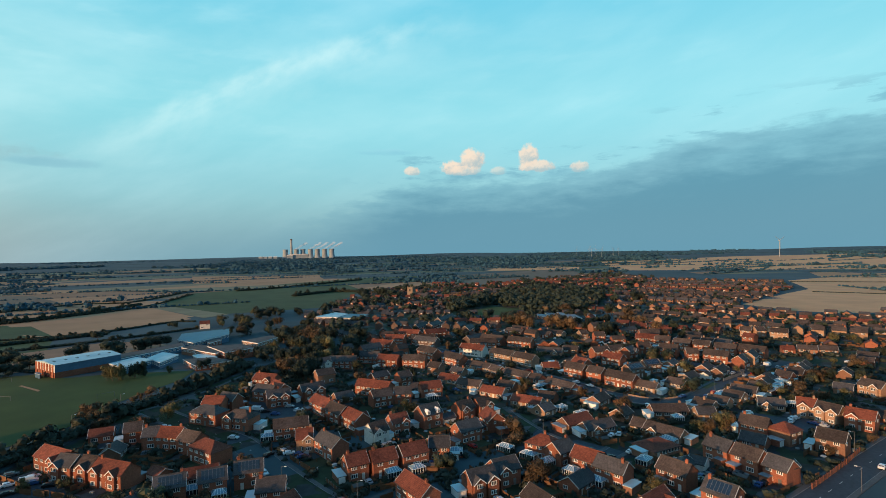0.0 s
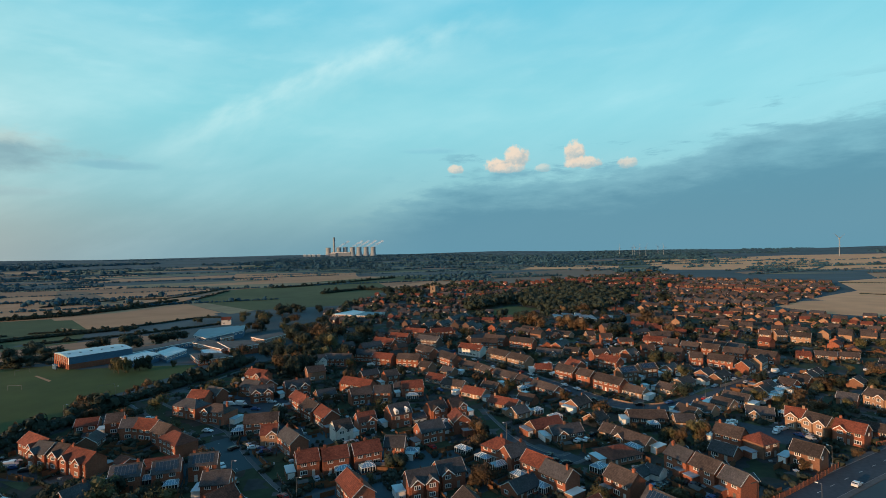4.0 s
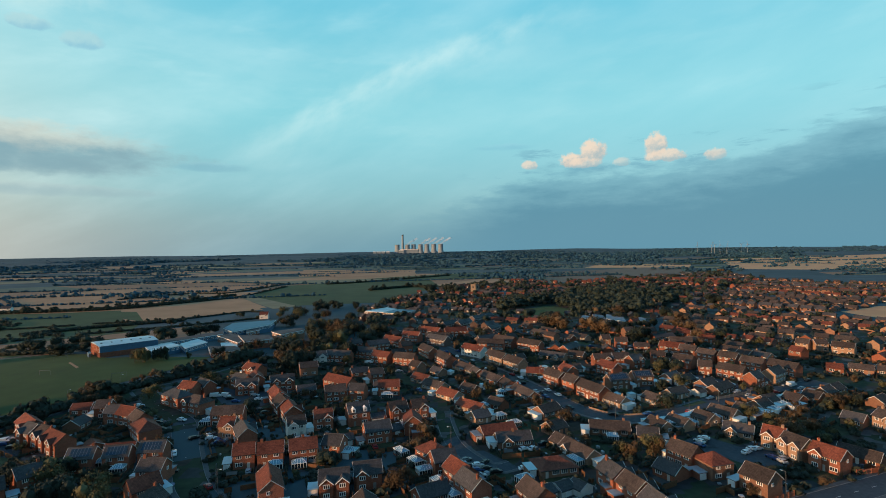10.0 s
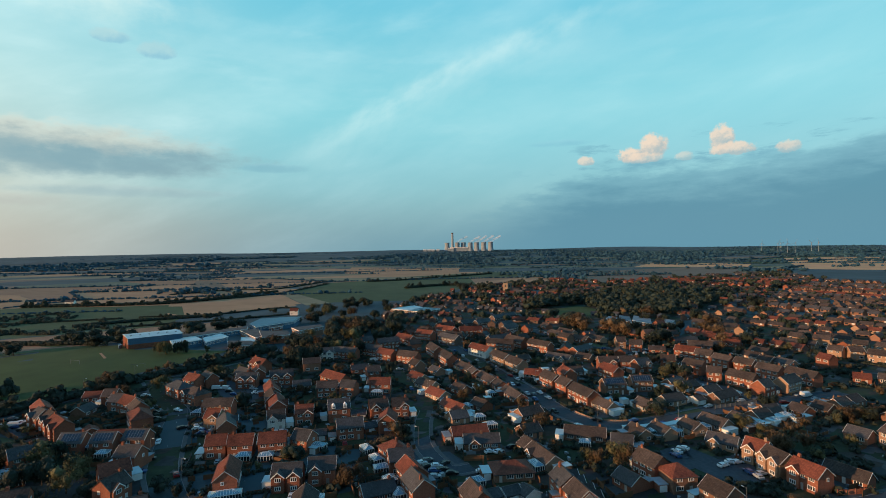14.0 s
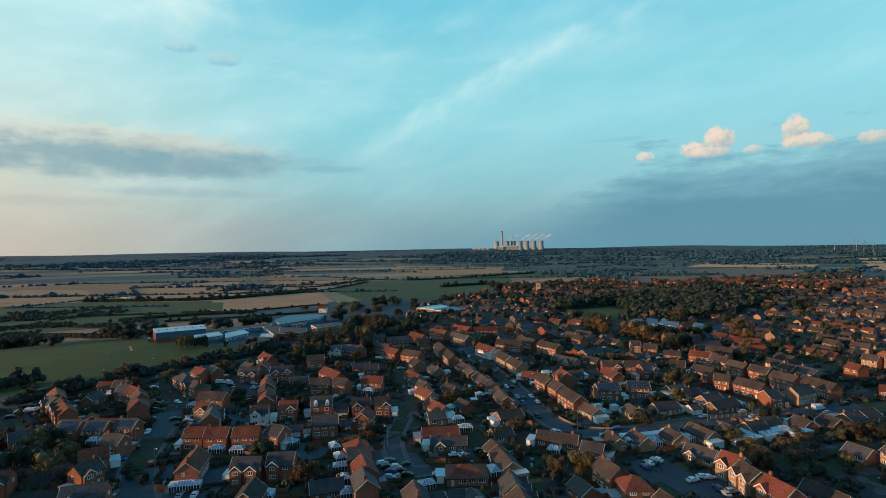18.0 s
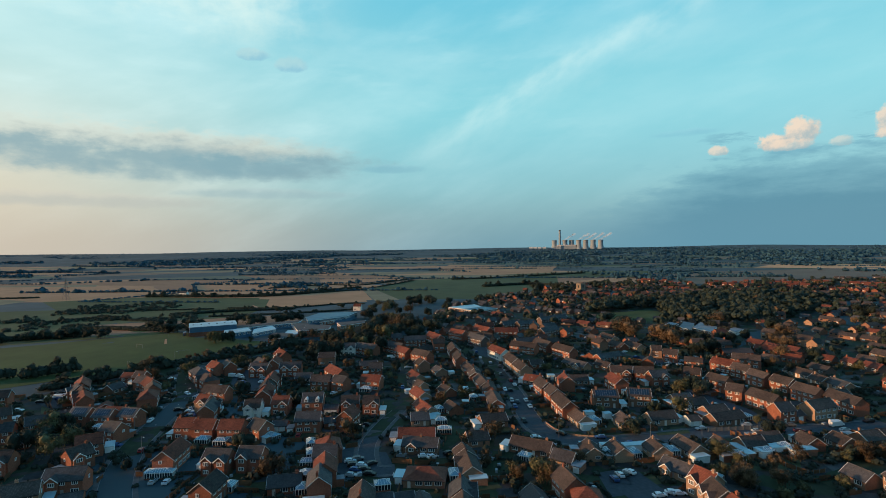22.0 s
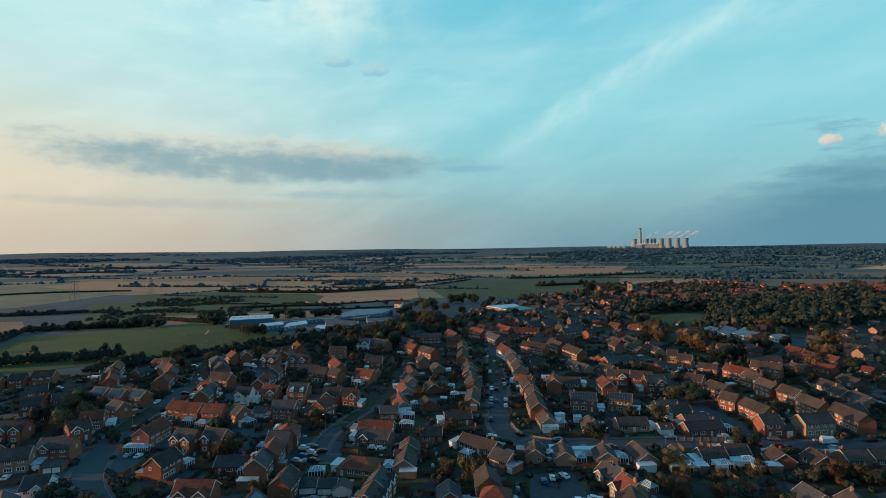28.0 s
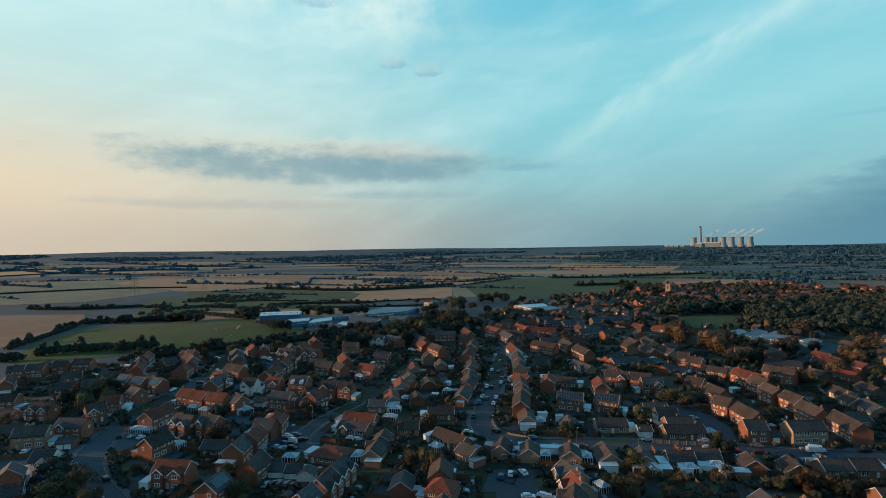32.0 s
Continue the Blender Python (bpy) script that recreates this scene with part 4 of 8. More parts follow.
house(148.3, 231.2, -58, 8.4, "b brown cream")
house(158.0, 238.6, -49, 10.9, "b brown cream")
house(168.4, 243.4, -55, 8.0, "b brown cream")
house(177.2, 251.5, 38, 8.6, "b brown buff")
house(182.9, 258.7, 34, 8.4, "b brown buff")
house(195.8, 261.9, -59, 7.5, "b brown brick")
house(206.3, 267.0, -56, 7.7, "b brown buff")
house(215.4, 275.8, 41, 9.0, "b brown buff")
house(222.3, 281.8, 41, 8.4, "b brown buff")
house(90.6, 285.4, -53, 12.5, "h brown brick")
house(98.7, 275.0, -53, 9.1, "h brown brick")
house(107.1, 261.7, -56, 16.6, "h brown brick")
house(115.9, 252.8, -51, 12.3, "b brown cream")
house(98.0, 309.9, 27, 17.0, "b brown buff")
house(79.8, 301.6, -1, 9.4, "b red buff")
house(121.0, 280.0, 26, 11.0, "h brown buff s")
house(134.7, 288.1, 15, 10.1, "h brown buff s")
house(133.8, 255.9, -59, 9.4, "b brown cream")
house(146.0, 266.9, 40, 12.1, "b brown cream")
house(157.5, 271.0, 40, 5.0, "g brown white")
house(169.7, 277.7, 45, 15.2, "b brown buff")
house(157.9, 293.3, 40, 8.5, "b brown buff")
house(165.4, 285.4, 44, 10.3, "b brown buff")
house(121.3, 308.4, -55, 13.2, "h red brick")
house(123.6, 339.2, 17, 12.7, "b red buff")
house(138.8, 327.1, 39, 9.5, "h slate brick g1")
house(151.5, 297.4, 44, 9.8, "b slate buff")
house(154.9, 341.1, -6, 7.9, "h brown brick")
house(167.4, 330.1, -41, 11.4, "h brown brick")
house(174.2, 314.7, -16, 6.9, "h brown brick")
house(185.3, 306.0, -45, 14.2, "h brown brick")
house(190.3, 291.0, 40, 7.5, "h slate brick")
house(204.1, 301.8, 46, 12.8, "h brown cream")
house(195.4, 295.3, 40, 5.0, "g slate brick")
house(178.5, 360.4, -36, 10.2, "h brown brick")
house(185.9, 346.9, -50, 11.3, "h brown brick")
house(195.4, 339.2, -45, 10.3, "h brown brick")
house(203.7, 325.6, -48, 12.4, "h brown brick")
house(215.7, 316.9, -54, 16.1, "h brown brick")
house(206.8, 375.4, -50, 16.7, "b brown cream")
house(213.3, 362.2, -55, 8.5, "b brown cream")
house(220.5, 355.2, -59, 11.7, "b slate cream")
house(182.4, 396.3, -48, 12.3, "b red brick")
house(206.8, 414.3, -28, 10.5, "b red brick")
house(44.8, 178.5, -44, 11.3, "p red brick")
house(92.2, 163.8, -47, 5.0, "g slate white")
house(164.1, 207.1, -36, 6.8, "h red cream g1")
house(167.6, 199.1, -63, 8.3, "h brown cream g2")
house(173.3, 190.6, -55, 9.5, "h red brick g1")
house(156.1, 217.9, -27, 10.2, "b slate cream g1")
house(215.0, 229.4, -74, 10.2, "h brown cream g1")
house(205.7, 235.8, -48, 7.5, "b slate buff")
house(8.8, 345.8, -56, 19.0, "h brown brick")
house(24.3, 323.5, -56, 19.0, "h brown brick")
house(38.7, 309.0, -49, 18.0, "b brown cream")
house(57.1, 285.6, -53, 18.0, "b brown cream")
house(39.6, 351.2, -40, 19.0, "h red white")
house(56.8, 331.3, -52, 18.3, "h brown cream")
house(68.2, 316.3, -53, 16.1, "h brown cream")
house(-0.8, 320.5, -15, 14.3, "h brown brick")
house(-24.3, 379.1, -34, 19.0, "h red brick")
house(-15.7, 401.5, -19, 15.4, "h red brick")
house(-5.0, 425.1, -27, 19.0, "h red brick")
house(15.9, 424.8, 24, 18.7, "h red brick")
house(-32.0, 361.9, 39, 16.0, "h slate brick")
house(8.2, 387.7, -33, 19.0, "h slate dull")
house(45.5, 441.8, 68, 19.0, "h slate dull")
house(49.3, 373.2, -5, 19.0, "h brown brick")
house(-32.5, 335.6, -19, 19.0, "h slate brick")
house(-45.3, 321.7, -6, 17.2, "h slate brick")
house(-17.0, 323.5, -26, 14.3, "h red brick")
house(-58.4, 315.6, 33, 12.1, "h slate white g2")
house(92.8, 442.7, -49, 18.0, "b brown cream")
house(114.6, 417.5, -50, 18.0, "b brown cream")
house(91.7, 346.0, -29, 16.9, "b slate cream g1")
house(131.2, 396.2, 14, 6.0, "h brown cream")
house(140.7, 386.8, -1, 8.1, "h brown brick")
house(120.1, 329.5, 15, 11.2, "h brown brick g1")
house(131.4, 332.5, 15, 10.2, "h brown brick g1")
house(181.5, 388.9, -9, 14.3, "h brown brick")
house(246.4, 425.7, -42, 12.0, "b brown cream")
house(255.2, 418.9, -39, 9.5, "b brown cream")
house(259.1, 388.1, -39, 7.7, "h brown cream")
house(268.2, 386.1, 2, 7.4, "h brown cream")
house(245.4, 325.5, -21, 7.5, "b red brick")
house(258.3, 324.6, -31, 11.1, "b brown buff")
house(269.5, 320.6, -33, 10.2, "b brown buff")
house(277.1, 375.8, -39, 11.9, "h brown cream")
house(171.0, 369.9, -30, 15.6, "h red brick")
house(85.3, 432.5, -51, 18.0, "b brown brick")
house(103.1, 415.1, -44, 18.0, "b brown brick")
house(58.6, 387.2, -41, 19.0, "h brown brick")
house(77.1, 373.7, -37, 19.0, "h brown brick")
house(4.9, 462.7, 59, 19.0, "h slate dull")
house(26.8, 501.6, 57, 19.0, "h slate dull")
house(-11.0, 442.3, 48, 16.7, "h red brick")
house(5.9, 396.5, 4, 19.0, "h brown brick")
house(45.4, 391.6, 44, 19.0, "h slate dull")
house(16.8, 469.1, 61, 19.0, "h slate dull")
house(32.6, 514.4, 57, 19.0, "h slate dull")
house(94.4, 379.1, 88, 18.0, "b brown brick")
house(104.5, 374.4, 57, 18.0, "b slate brick")
house(177.1, 420.8, 24, 18.0, "b slate brick")
house(195.3, 439.0, -22, 13.3, "b red brick")
house(208.1, 422.5, -27, 9.6, "b red brick")

house(186.0, 197.5, -47, 12.0, "b brown brick", W=5.2)

# ---- helpers for scattering ----
def inside(x, y, poly):
    hit = False
    for (x0, y0), (x1, y1) in zip(poly, poly[1:] + poly[:1]):
        if (y0 > y) != (y1 > y) and x < (x1 - x0) * (y - y0) / (y1 - y0) + x0:
            hit = not hit
    return hit


def on_road(x, y, spare=1.5):
    return any((p.x - x) ** 2 + (p.y - y) ** 2 < (w / 2 + spare) ** 2 for line, w in LINES for p in line)


def in_plot(x, y, spare=1.0):
    for px, py, turn, L, W, _ in PLOTS:
        if abs(px - x) < 30 and abs(py - y) < 30:
            a = math.radians(turn)
            u, v = (x - px) * math.cos(a) + (y - py) * math.sin(a), -(x - px) * math.sin(a) + (y - py) * math.cos(a)
            if abs(u) < L / 2 + spare and abs(v) < W / 2 + spare:
                return True
    return False


def free(x, y, spare=1.0):
    return not in_plot(x, y, spare) and not on_road(x, y, spare)


# ---- trees ----
ICO = bmesh.new()
bmesh.ops.create_icosphere(ICO, subdivisions=1, radius=1.0)
ICO_V = np.array([v.co[:] for v in ICO.verts])
ICO_F = np.array([[v.index for v in f.verts] for f in ICO.faces])
ICO.free()


def crown_mesh(kind, seed):
    """Many small leaf sprays round a few boughs, open and uneven."""
    def build(bm):
        r = random.Random(seed)
        boughs = [(Vector((r.uniform(-0.42, 0.42), r.uniform(-0.42, 0.42), r.uniform(0.24, 0.84))), r.uniform(0.20, 0.36)) for _ in range(11)]
        for c, s in boughs:
            for _ in range(96):
                d = Vector((r.gauss(0, 1), r.gauss(0, 1), r.gauss(0, 0.9))).normalized()
                p = c + d * s * r.uniform(0.72, 1.10)
                u = Vector((r.gauss(0, 1), r.gauss(0, 1), r.gauss(0, 1))).normalized()
                w = d.cross(u).normalized()
                u = w.cross(d + 0.6 * u).normalized()
                k = r.uniform(0.032, 0.066) * (1.0 if kind == "green" else 0.8)
                bm.faces.new([bm.verts.new(p + q) for q in (u * k, w * k * 0.8, -u * k, -w * k * 0.8)])
        for c, s in boughs[:9 if kind == "green" else 3]:
            m = Matrix.Translation(c) @ Matrix.Diagonal((s * 0.80, s * 0.80, s * 0.76, 1))
            bmesh.ops.create_icosphere(bm, subdivisions=1, radius=1.0, matrix=m)
    return cached(("crown", kind, seed), build, [LEAF[kind]])


def trunk_mesh():
    def build(bm):
        def limb(a, b, r0, r1):
            d = (b - a).normalized()
            s = d.orthogonal().normalized()
            t = d.cross(s)
            lo = [bm.verts.new(a + (s * math.cos(k) + t * math.sin(k)) * r0) for k in np.arange(6) * math.pi / 3]
            hi = [bm.verts.new(b + (s * math.cos(k) + t * math.sin(k)) * r1) for k in np.arange(6) * math.pi / 3]
            for k in range(6):
                bm.faces.new((lo[k], lo[(k + 1) % 6], hi[(k + 1) % 6], hi[k]))
        limb(Vector((0, 0, 0)), Vector((0, 0, 0.45)), 0.035, 0.024)
        limb(Vector((0, 0, 0.4)), Vector((0.03, 0.02, 0.8)), 0.024, 0.008)
        for a in range(4):
            limb(Vector((0, 0, 0.25 + 0.06 * a)), Vector((0.3 * math.cos(a * 1.7), 0.3 * math.sin(a * 1.7), 0.55 + 0.06 * a)), 0.014, 0.005)
    return cached(("trunk",), build, [BARK])


TREE_WORDS = {"green": "broad tree with dark green leaves", "olive": "tree with yellowing olive leaves", "rust": "tree with rusty orange autumn leaves"}


def tree(x, y, height, kind="green", spread=1.0):
    r = random.Random(round(x * 11 + y * 17))
    root = new("tree")
    wide = spread * r.uniform(0.7, 1.0)
    root.matrix_basis = pose(x, y, ground_z(x, y) - 0.05, 0, 0, r.uniform(0, 360)) @ Matrix.Diagonal((height * wide, height * wide, height, 1))
    tagged(root, TREE_WORDS[kind] + (" among the gardens" if height < 7.5 else " standing tall"), "tree", group="trees")
    piece("trunk", trunk_mesh(), root)
    piece("crown", crown_mesh(kind, r.randrange(5)), root)
    return root


def blobs(name, places, material, label, category, leaves=14, leaf=0.34):
    """Foliage clumps joined into one object: rows of x, y, z, half width, half height; leaf sprays round a small core."""
    P = np.array(places, float)
    g = np.random.default_rng(5)
    n = len(P)
    size = P[:, None, [3, 3, 4]]
    core = ICO_V[None] * (1 + g.uniform(-0.3, 0.3, (n, len(ICO_V), 1))) * 0.74 * size + P[:, None, :3]
    d = g.normal(size=(n, leaves, 3))
    d /= np.linalg.norm(d, axis=2, keepdims=True)
    d[:, :, 2] = np.abs(d[:, :, 2]) * 1.1 - 0.35
    mid = P[:, None, :3] + d * size * g.uniform(0.72, 1.12, (n, leaves, 1))
    u = np.cross(d, g.normal(size=d.shape))
    u /= np.linalg.norm(u, axis=2, keepdims=True)
    w = np.cross(d + 0.5 * g.normal(size=d.shape), u)
    w /= np.linalg.norm(w, axis=2, keepdims=True)
    k = P[:, 3][:, None, None] * leaf * g.uniform(0.7, 1.4, (n, leaves, 1))
    quad = np.stack([mid + u * k, mid + w * k * 0.8, mid - u * k * 0.9, mid - w * k * 0.7], axis=2).reshape(-1, 3)
    m = n * len(ICO_V)
    faces = (ICO_F[None] + (np.arange(n) * len(ICO_V))[:, None, None]).reshape(-1, 3).tolist()
    faces += (m + np.arange(n * leaves * 4).reshape(-1, 4)).tolist()
    me = bpy.data.meshes.new(name)
    me.from_pydata(np.concatenate([core.reshape(-1, 3), quad]).tolist(), [], faces)
    me.materials.append(material)
    return tagged(new(name, me), label, category, kind="stuff")


def hedge(pts, width=1.6, height=1.8, kind="hedge", step=1.1, label="clipped dark green hedge", tall=0.0, name="hedge"):
    """A row of leafy clumps, two or three abreast, some of them grown out."""
    rows, r = [], random.Random(len(pts))
    for p in ribbon_points(pts, step):
        for _ in range(2):
            k = r.uniform(0.85, 1.12)
            big = r.random() < 0.05 and tall > 0
            h = height * k * (1 + tall * r.uniform(0.5, 1.0) if big else 1)
            z = ground_z(p.x, p.y)
            rows.append((p.x + r.uniform(-0.5, 0.5) * width, p.y + r.uniform(-0.5, 0.5) * width, z + h * 0.42, width * k * (0.75 if not big else 1.0), h * 0.5))
            if big:
                rows.append((p.x + r.uniform(-0.5, 0.5) * width, p.y + r.uniform(-0.5, 0.5) * width, z + h * 0.8, width * 0.7, h * 0.35))
    return blobs(name, rows, LEAF[kind], label, "hedge", 18, 0.34)


# ---- vehicles ----
CARS = {"white": (0.72, 0.73, 0.74), "silver": (0.38, 0.40, 0.42), "black": (0.015, 0.016, 0.018), "blue": (0.03, 0.075, 0.20), "red": (0.32, 0.03, 0.025), "grey": (0.11, 0.12, 0.13)}
CAR_PAINT = {k: mat(k + "_car_paint", c, 0.28, 0.1, vary=0.05) for k, c in CARS.items()}
TYRE = mat("tyre_rubber", (0.02, 0.02, 0.02), 0.9)
CAR_FIRST = {}


def car(x, y, turn, colour="silver", van=False):
    key = (colour, van)
    at = pose(x, y, ground_z(x, y) + 0.07, 0, 0, turn)
    if key in CAR_FIRST:
        return copy_thing(CAR_FIRST[key], at)
    root = new("van" if van else "car")
    root.matrix_basis = at
    tagged(root, f"parked {colour} {'panel van' if van else 'family car'} with dark windows on the asphalt", "van" if van else "car", group="vehicles")
    top, ln = (2.1, 2.6) if van else (1.45, 2.15)
    bm = bmesh.new()
    if van:
        prism(bm, ((-2.6, 0.35), (2.6, 0.35), (2.6, 0.9), (1.9, 1.15), (1.4, top), (-2.55, top)), -0.92, 0.92)
    else:
        prism(bm, ((-2.15, 0.3), (2.15, 0.3), (2.15, 0.62), (1.95, 0.82), (1.0, 0.92), (0.3, 1.40), (-1.2, top), (-1.9, 0.98), (-2.13, 0.9)), -0.88, 0.88)
    bmesh.ops.rotate(bm, verts=bm.verts, matrix=Matrix.Rotation(-math.pi / 2, 3, "Z"))
    for v in bm.verts:
        if v.co.z > 1.2:
            v.co.y *= 0.8
    bmesh.ops.bevel(bm, geom=list(bm.edges), offset=0.07, segments=1, affect="EDGES")
    part("body", bm, CAR_PAINT[colour], root)
    if van:
        part("windscreen", box(bmesh.new(), 1.45, 1.75, -0.74, 0.74, 1.2, 1.85), GLASS, root)
    else:
        part("windscreen", box(bmesh.new(), 0.3, 0.9, -0.68, 0.68, 0.95, 1.22), GLASS, root)
        part("rear_window", box(bmesh.new(), -1.78, -1.3, -0.66, 0.66, 0.98, 1.3), GLASS, root)
        for s in (-1, 1):
            part("side_window", box(bmesh.new(), -1.1, 0.35, s * 0.775 - 0.03, s * 0.775 + 0.03, 0.98, 1.3), GLASS, root)
    me = None
    for q in (-1.35, 1.35):
        for s in (-1, 1):
            def wheel(bm):
                bmesh.ops.create_cone(bm, cap_ends=True, segments=12, radius1=0.32, radius2=0.32, depth=0.22, matrix=Matrix.Rotation(math.pi / 2, 4, "X"))
            piece("wheel", cached(("wheel",), wheel, [TYRE]), root, at=pose(q, s * 0.80, 0.32))
    CAR_FIRST[key] = root
    return root


# ---- street furniture ----
STEEL = mat("galvanised_steel", (0.16, 0.17, 0.18), 0.7, 0.4)
LAMP_FIRST = []


def street_lamp(x, y, turn):
    at = pose(x, y, ground_z(x, y), 0, 0, turn)
    if LAMP_FIRST:
        return copy_thing(LAMP_FIRST[0], at)
    root = new("street_lamp")
    root.matrix_basis = at
    tagged(root, "grey steel street lamp on the pavement", "street lamp", group="street lamps")
    bm = bmesh.new()
    bmesh.ops.create_cone(bm, cap_ends=True, segments=8, radius1=0.09, radius2=0.05, depth=7.5, matrix=Matrix.Translation((0, 0, 3.75)))
    part("pole", bm, STEEL, root)
    part("arm", box(bmesh.new(), 0, 1.1, -0.03, 0.03, 7.42, 7.5), STEEL, root)
    part("lantern", box(bmesh.new(), 0.9, 1.55, -0.12, 0.12, 7.36, 7.52), WHITE, root)
    LAMP_FIRST.append(root)
    return root


def panel_fence(pts, height=1.8, gap=2.4, material=None, post_material=None, label="brown timber panel fence with posts", posts=True):
    root = new("fence")
    tagged(root, label, "fence", group="fences")
    material, post_material = material or TIMBER, post_material or KERB
    line = ribbon_points(pts, gap)
    for a, b in zip(line, line[1:]):
        d = b - a
        me = cached(("fence_panel", height, material.name), lambda bm: box(bm, 0.06, 0.94, -0.03, 0.03, 0.05, height), [material])
        piece("fence_panel", me, root, at=pose(a.x, a.y, ground_z(a.x, a.y), 0, 0, math.degrees(math.atan2(d.y, d.x))) @ Matrix.Diagonal((d.length, 1, 1, 1)))
    if posts:
        for a in line:
            me = cached(("post", height, post_material.name), lambda bm: box(bm, -0.11, 0.11, -0.11, 0.11, 0, height + 0.15), [post_material])
            piece("post", me, root, at=pose(a.x, a.y, ground_z(a.x, a.y)))
    return root


def block(pts, height, wall, roof, label, name="school_block", category="building", edge=0.5, windows=True):
    """A flat-roofed block on a given outline, with a white fascia and a band of windows."""
    root = new(name)
    cx, cy = sum(p[0] for p in pts) / len(pts), sum(p[1] for p in pts) / len(pts)
    root.matrix_basis = pose(cx, cy, ground_z(cx, cy))
    tagged(root, label, category)
    xs, ys = [p[0] for p in pts], [p[1] for p in pts]
    PLOTS.append((cx, cy, 0.0, max(xs) - min(xs), max(ys) - min(ys), "g"))
    if sum(a[0] * b[1] - b[0] * a[1] for a, b in zip(pts, pts[1:] + pts[:1])) < 0:
        pts = pts[::-1]
    loc = [(p[0] - cx, p[1] - cy) for p in pts]

    def slab(z0, z1, grow=0.0):
        bm = bmesh.new()
        k = 1 + grow / max(3.0, max(math.hypot(*p) for p in loc))
        lo = [bm.verts.new((x * k, y * k, z0 - (0.4 if z0 == 0 else 0))) for x, y in loc]
        hi = [bm.verts.new((x * k, y * k, z1)) for x, y in loc]
        bm.faces.new(lo[::-1])
        bm.faces.new(hi)
        for i in range(len(lo)):
            bm.faces.new((lo[i], lo[(i + 1) % len(lo)], hi[(i + 1) % len(lo)], hi[i]))
        return bm
    part("shell", slab(0, height - edge), wall, root)
    part("fascia", slab(height - edge, height, 0.6), WHITE, root)
    part("roof", slab(height, height + 0.12, 0.4), roof, root)
    if windows:
        for (x0, y0), (x1, y1) in zip(loc, loc[1:] + loc[:1]):
            ln = math.hypot(x1 - x0, y1 - y0)
            n = int(ln / 3.2)
            for i in range(n):
                t = (i + 0.5) / n
                piece("window", window_mesh(2.2, 1.5), root, at=pose(x0 + (x1 - x0) * t, y0 + (y1 - y0) * t, max(0.9, height - edge - 2.1), 0, 0, math.degrees(math.atan2(y1 - y0, x1 - x0))))
    return root


PALEROOF = mat("pale_blue_sheet_roof", (0.44, 0.58, 0.62), 0.5, 0.1, vary=0.12, grain=0.3)
BLUEROOF = mat("blue_sheet_roof", (0.045, 0.15, 0.22), 0.5, 0.1, vary=0.15, grain=0.3)
FELT = mat("grey_roof_felt", (0.105, 0.095, 0.09), 0.9, vary=0.25, grain=0.3)
STONE = mat("pale_limestone", (0.24, 0.185, 0.14), 0.9, vary=0.2, grain=0.6)
# mottled concrete, paled and blued in its colour for haze over the power station
CONCRETE = mat("hazed_weathered_concrete", (0.28, 0.34, 0.38), 0.9, vary=0.15, grain=0.05, stain=0.02)
MAST = mat("pale_grey_mast", (0.30, 0.36, 0.40), 0.7, vary=0.05)
CLAD = mat("blue_cladding", (0.07, 0.15, 0.24), 0.6, vary=0.15)


def sports_hall(ax, ay, bx, by, length, height):
    """A big shed; a and b are the feet of its gable wall."""
    root = new("sports_hall")
    d = math.degrees(math.atan2(by - ay, bx - ax))
    w = math.hypot(bx - ax, by - ay)
    root.matrix_basis = pose(ax, ay, ground_z(ax, ay), 0, 0, d)
    tagged(root, "large sports hall, brick pilasters, pale blue sheet roof", "sports hall")
    part("shell", box(bmesh.new(), 0, w, 0.2, length, 0, height * 0.45), WALL["brick"], root)
    part("cladding", box(bmesh.new(), 0.02, w - 0.02, 0.22, length - 0.02, height * 0.45, height), CLAD, root)
    bm = bmesh.new()
    lo = [bm.verts.new(p) for p in ((-0.5, -0.3, height), (w + 0.5, -0.3, height), (w + 0.5, length + 0.3, height), (-0.5, length + 0.3, height))]
    hi = [bm.verts.new((w / 2, -0.3, height + 1.1)), bm.verts.new((w / 2, length + 0.3, height + 1.1))]
    for q in ((lo[0], hi[0], hi[1], lo[3]), (hi[0], lo[1], lo[2], hi[1]), (lo[0], lo[1], hi[0]), (lo[2], lo[3], hi[1]), (lo[3], lo[2], lo[1], lo[0])):
        bm.faces.new(q)
    part("roof", bm, PALEROOF, root)
    n = 7
    for i in range(n):
        part("pilaster", box(bmesh.new(), w * i / n + 0.1, w * i / n + w / n * 0.62, -0.12, 0.2, 0, height - 0.2), WALL["brick"], root)
    part("gable_panel", box(bmesh.new(), 0, w, 0.12, 0.21, height * 0.45, height - 0.05), WHITE, root)
    for i in range(6):
        part("roof_light", box(bmesh.new(), w * 0.62, w * 0.70, length * (i + 0.4) / 6, length * (i + 0.6) / 6, height + 0.6, height + 0.95), GLASS, root)
    return root


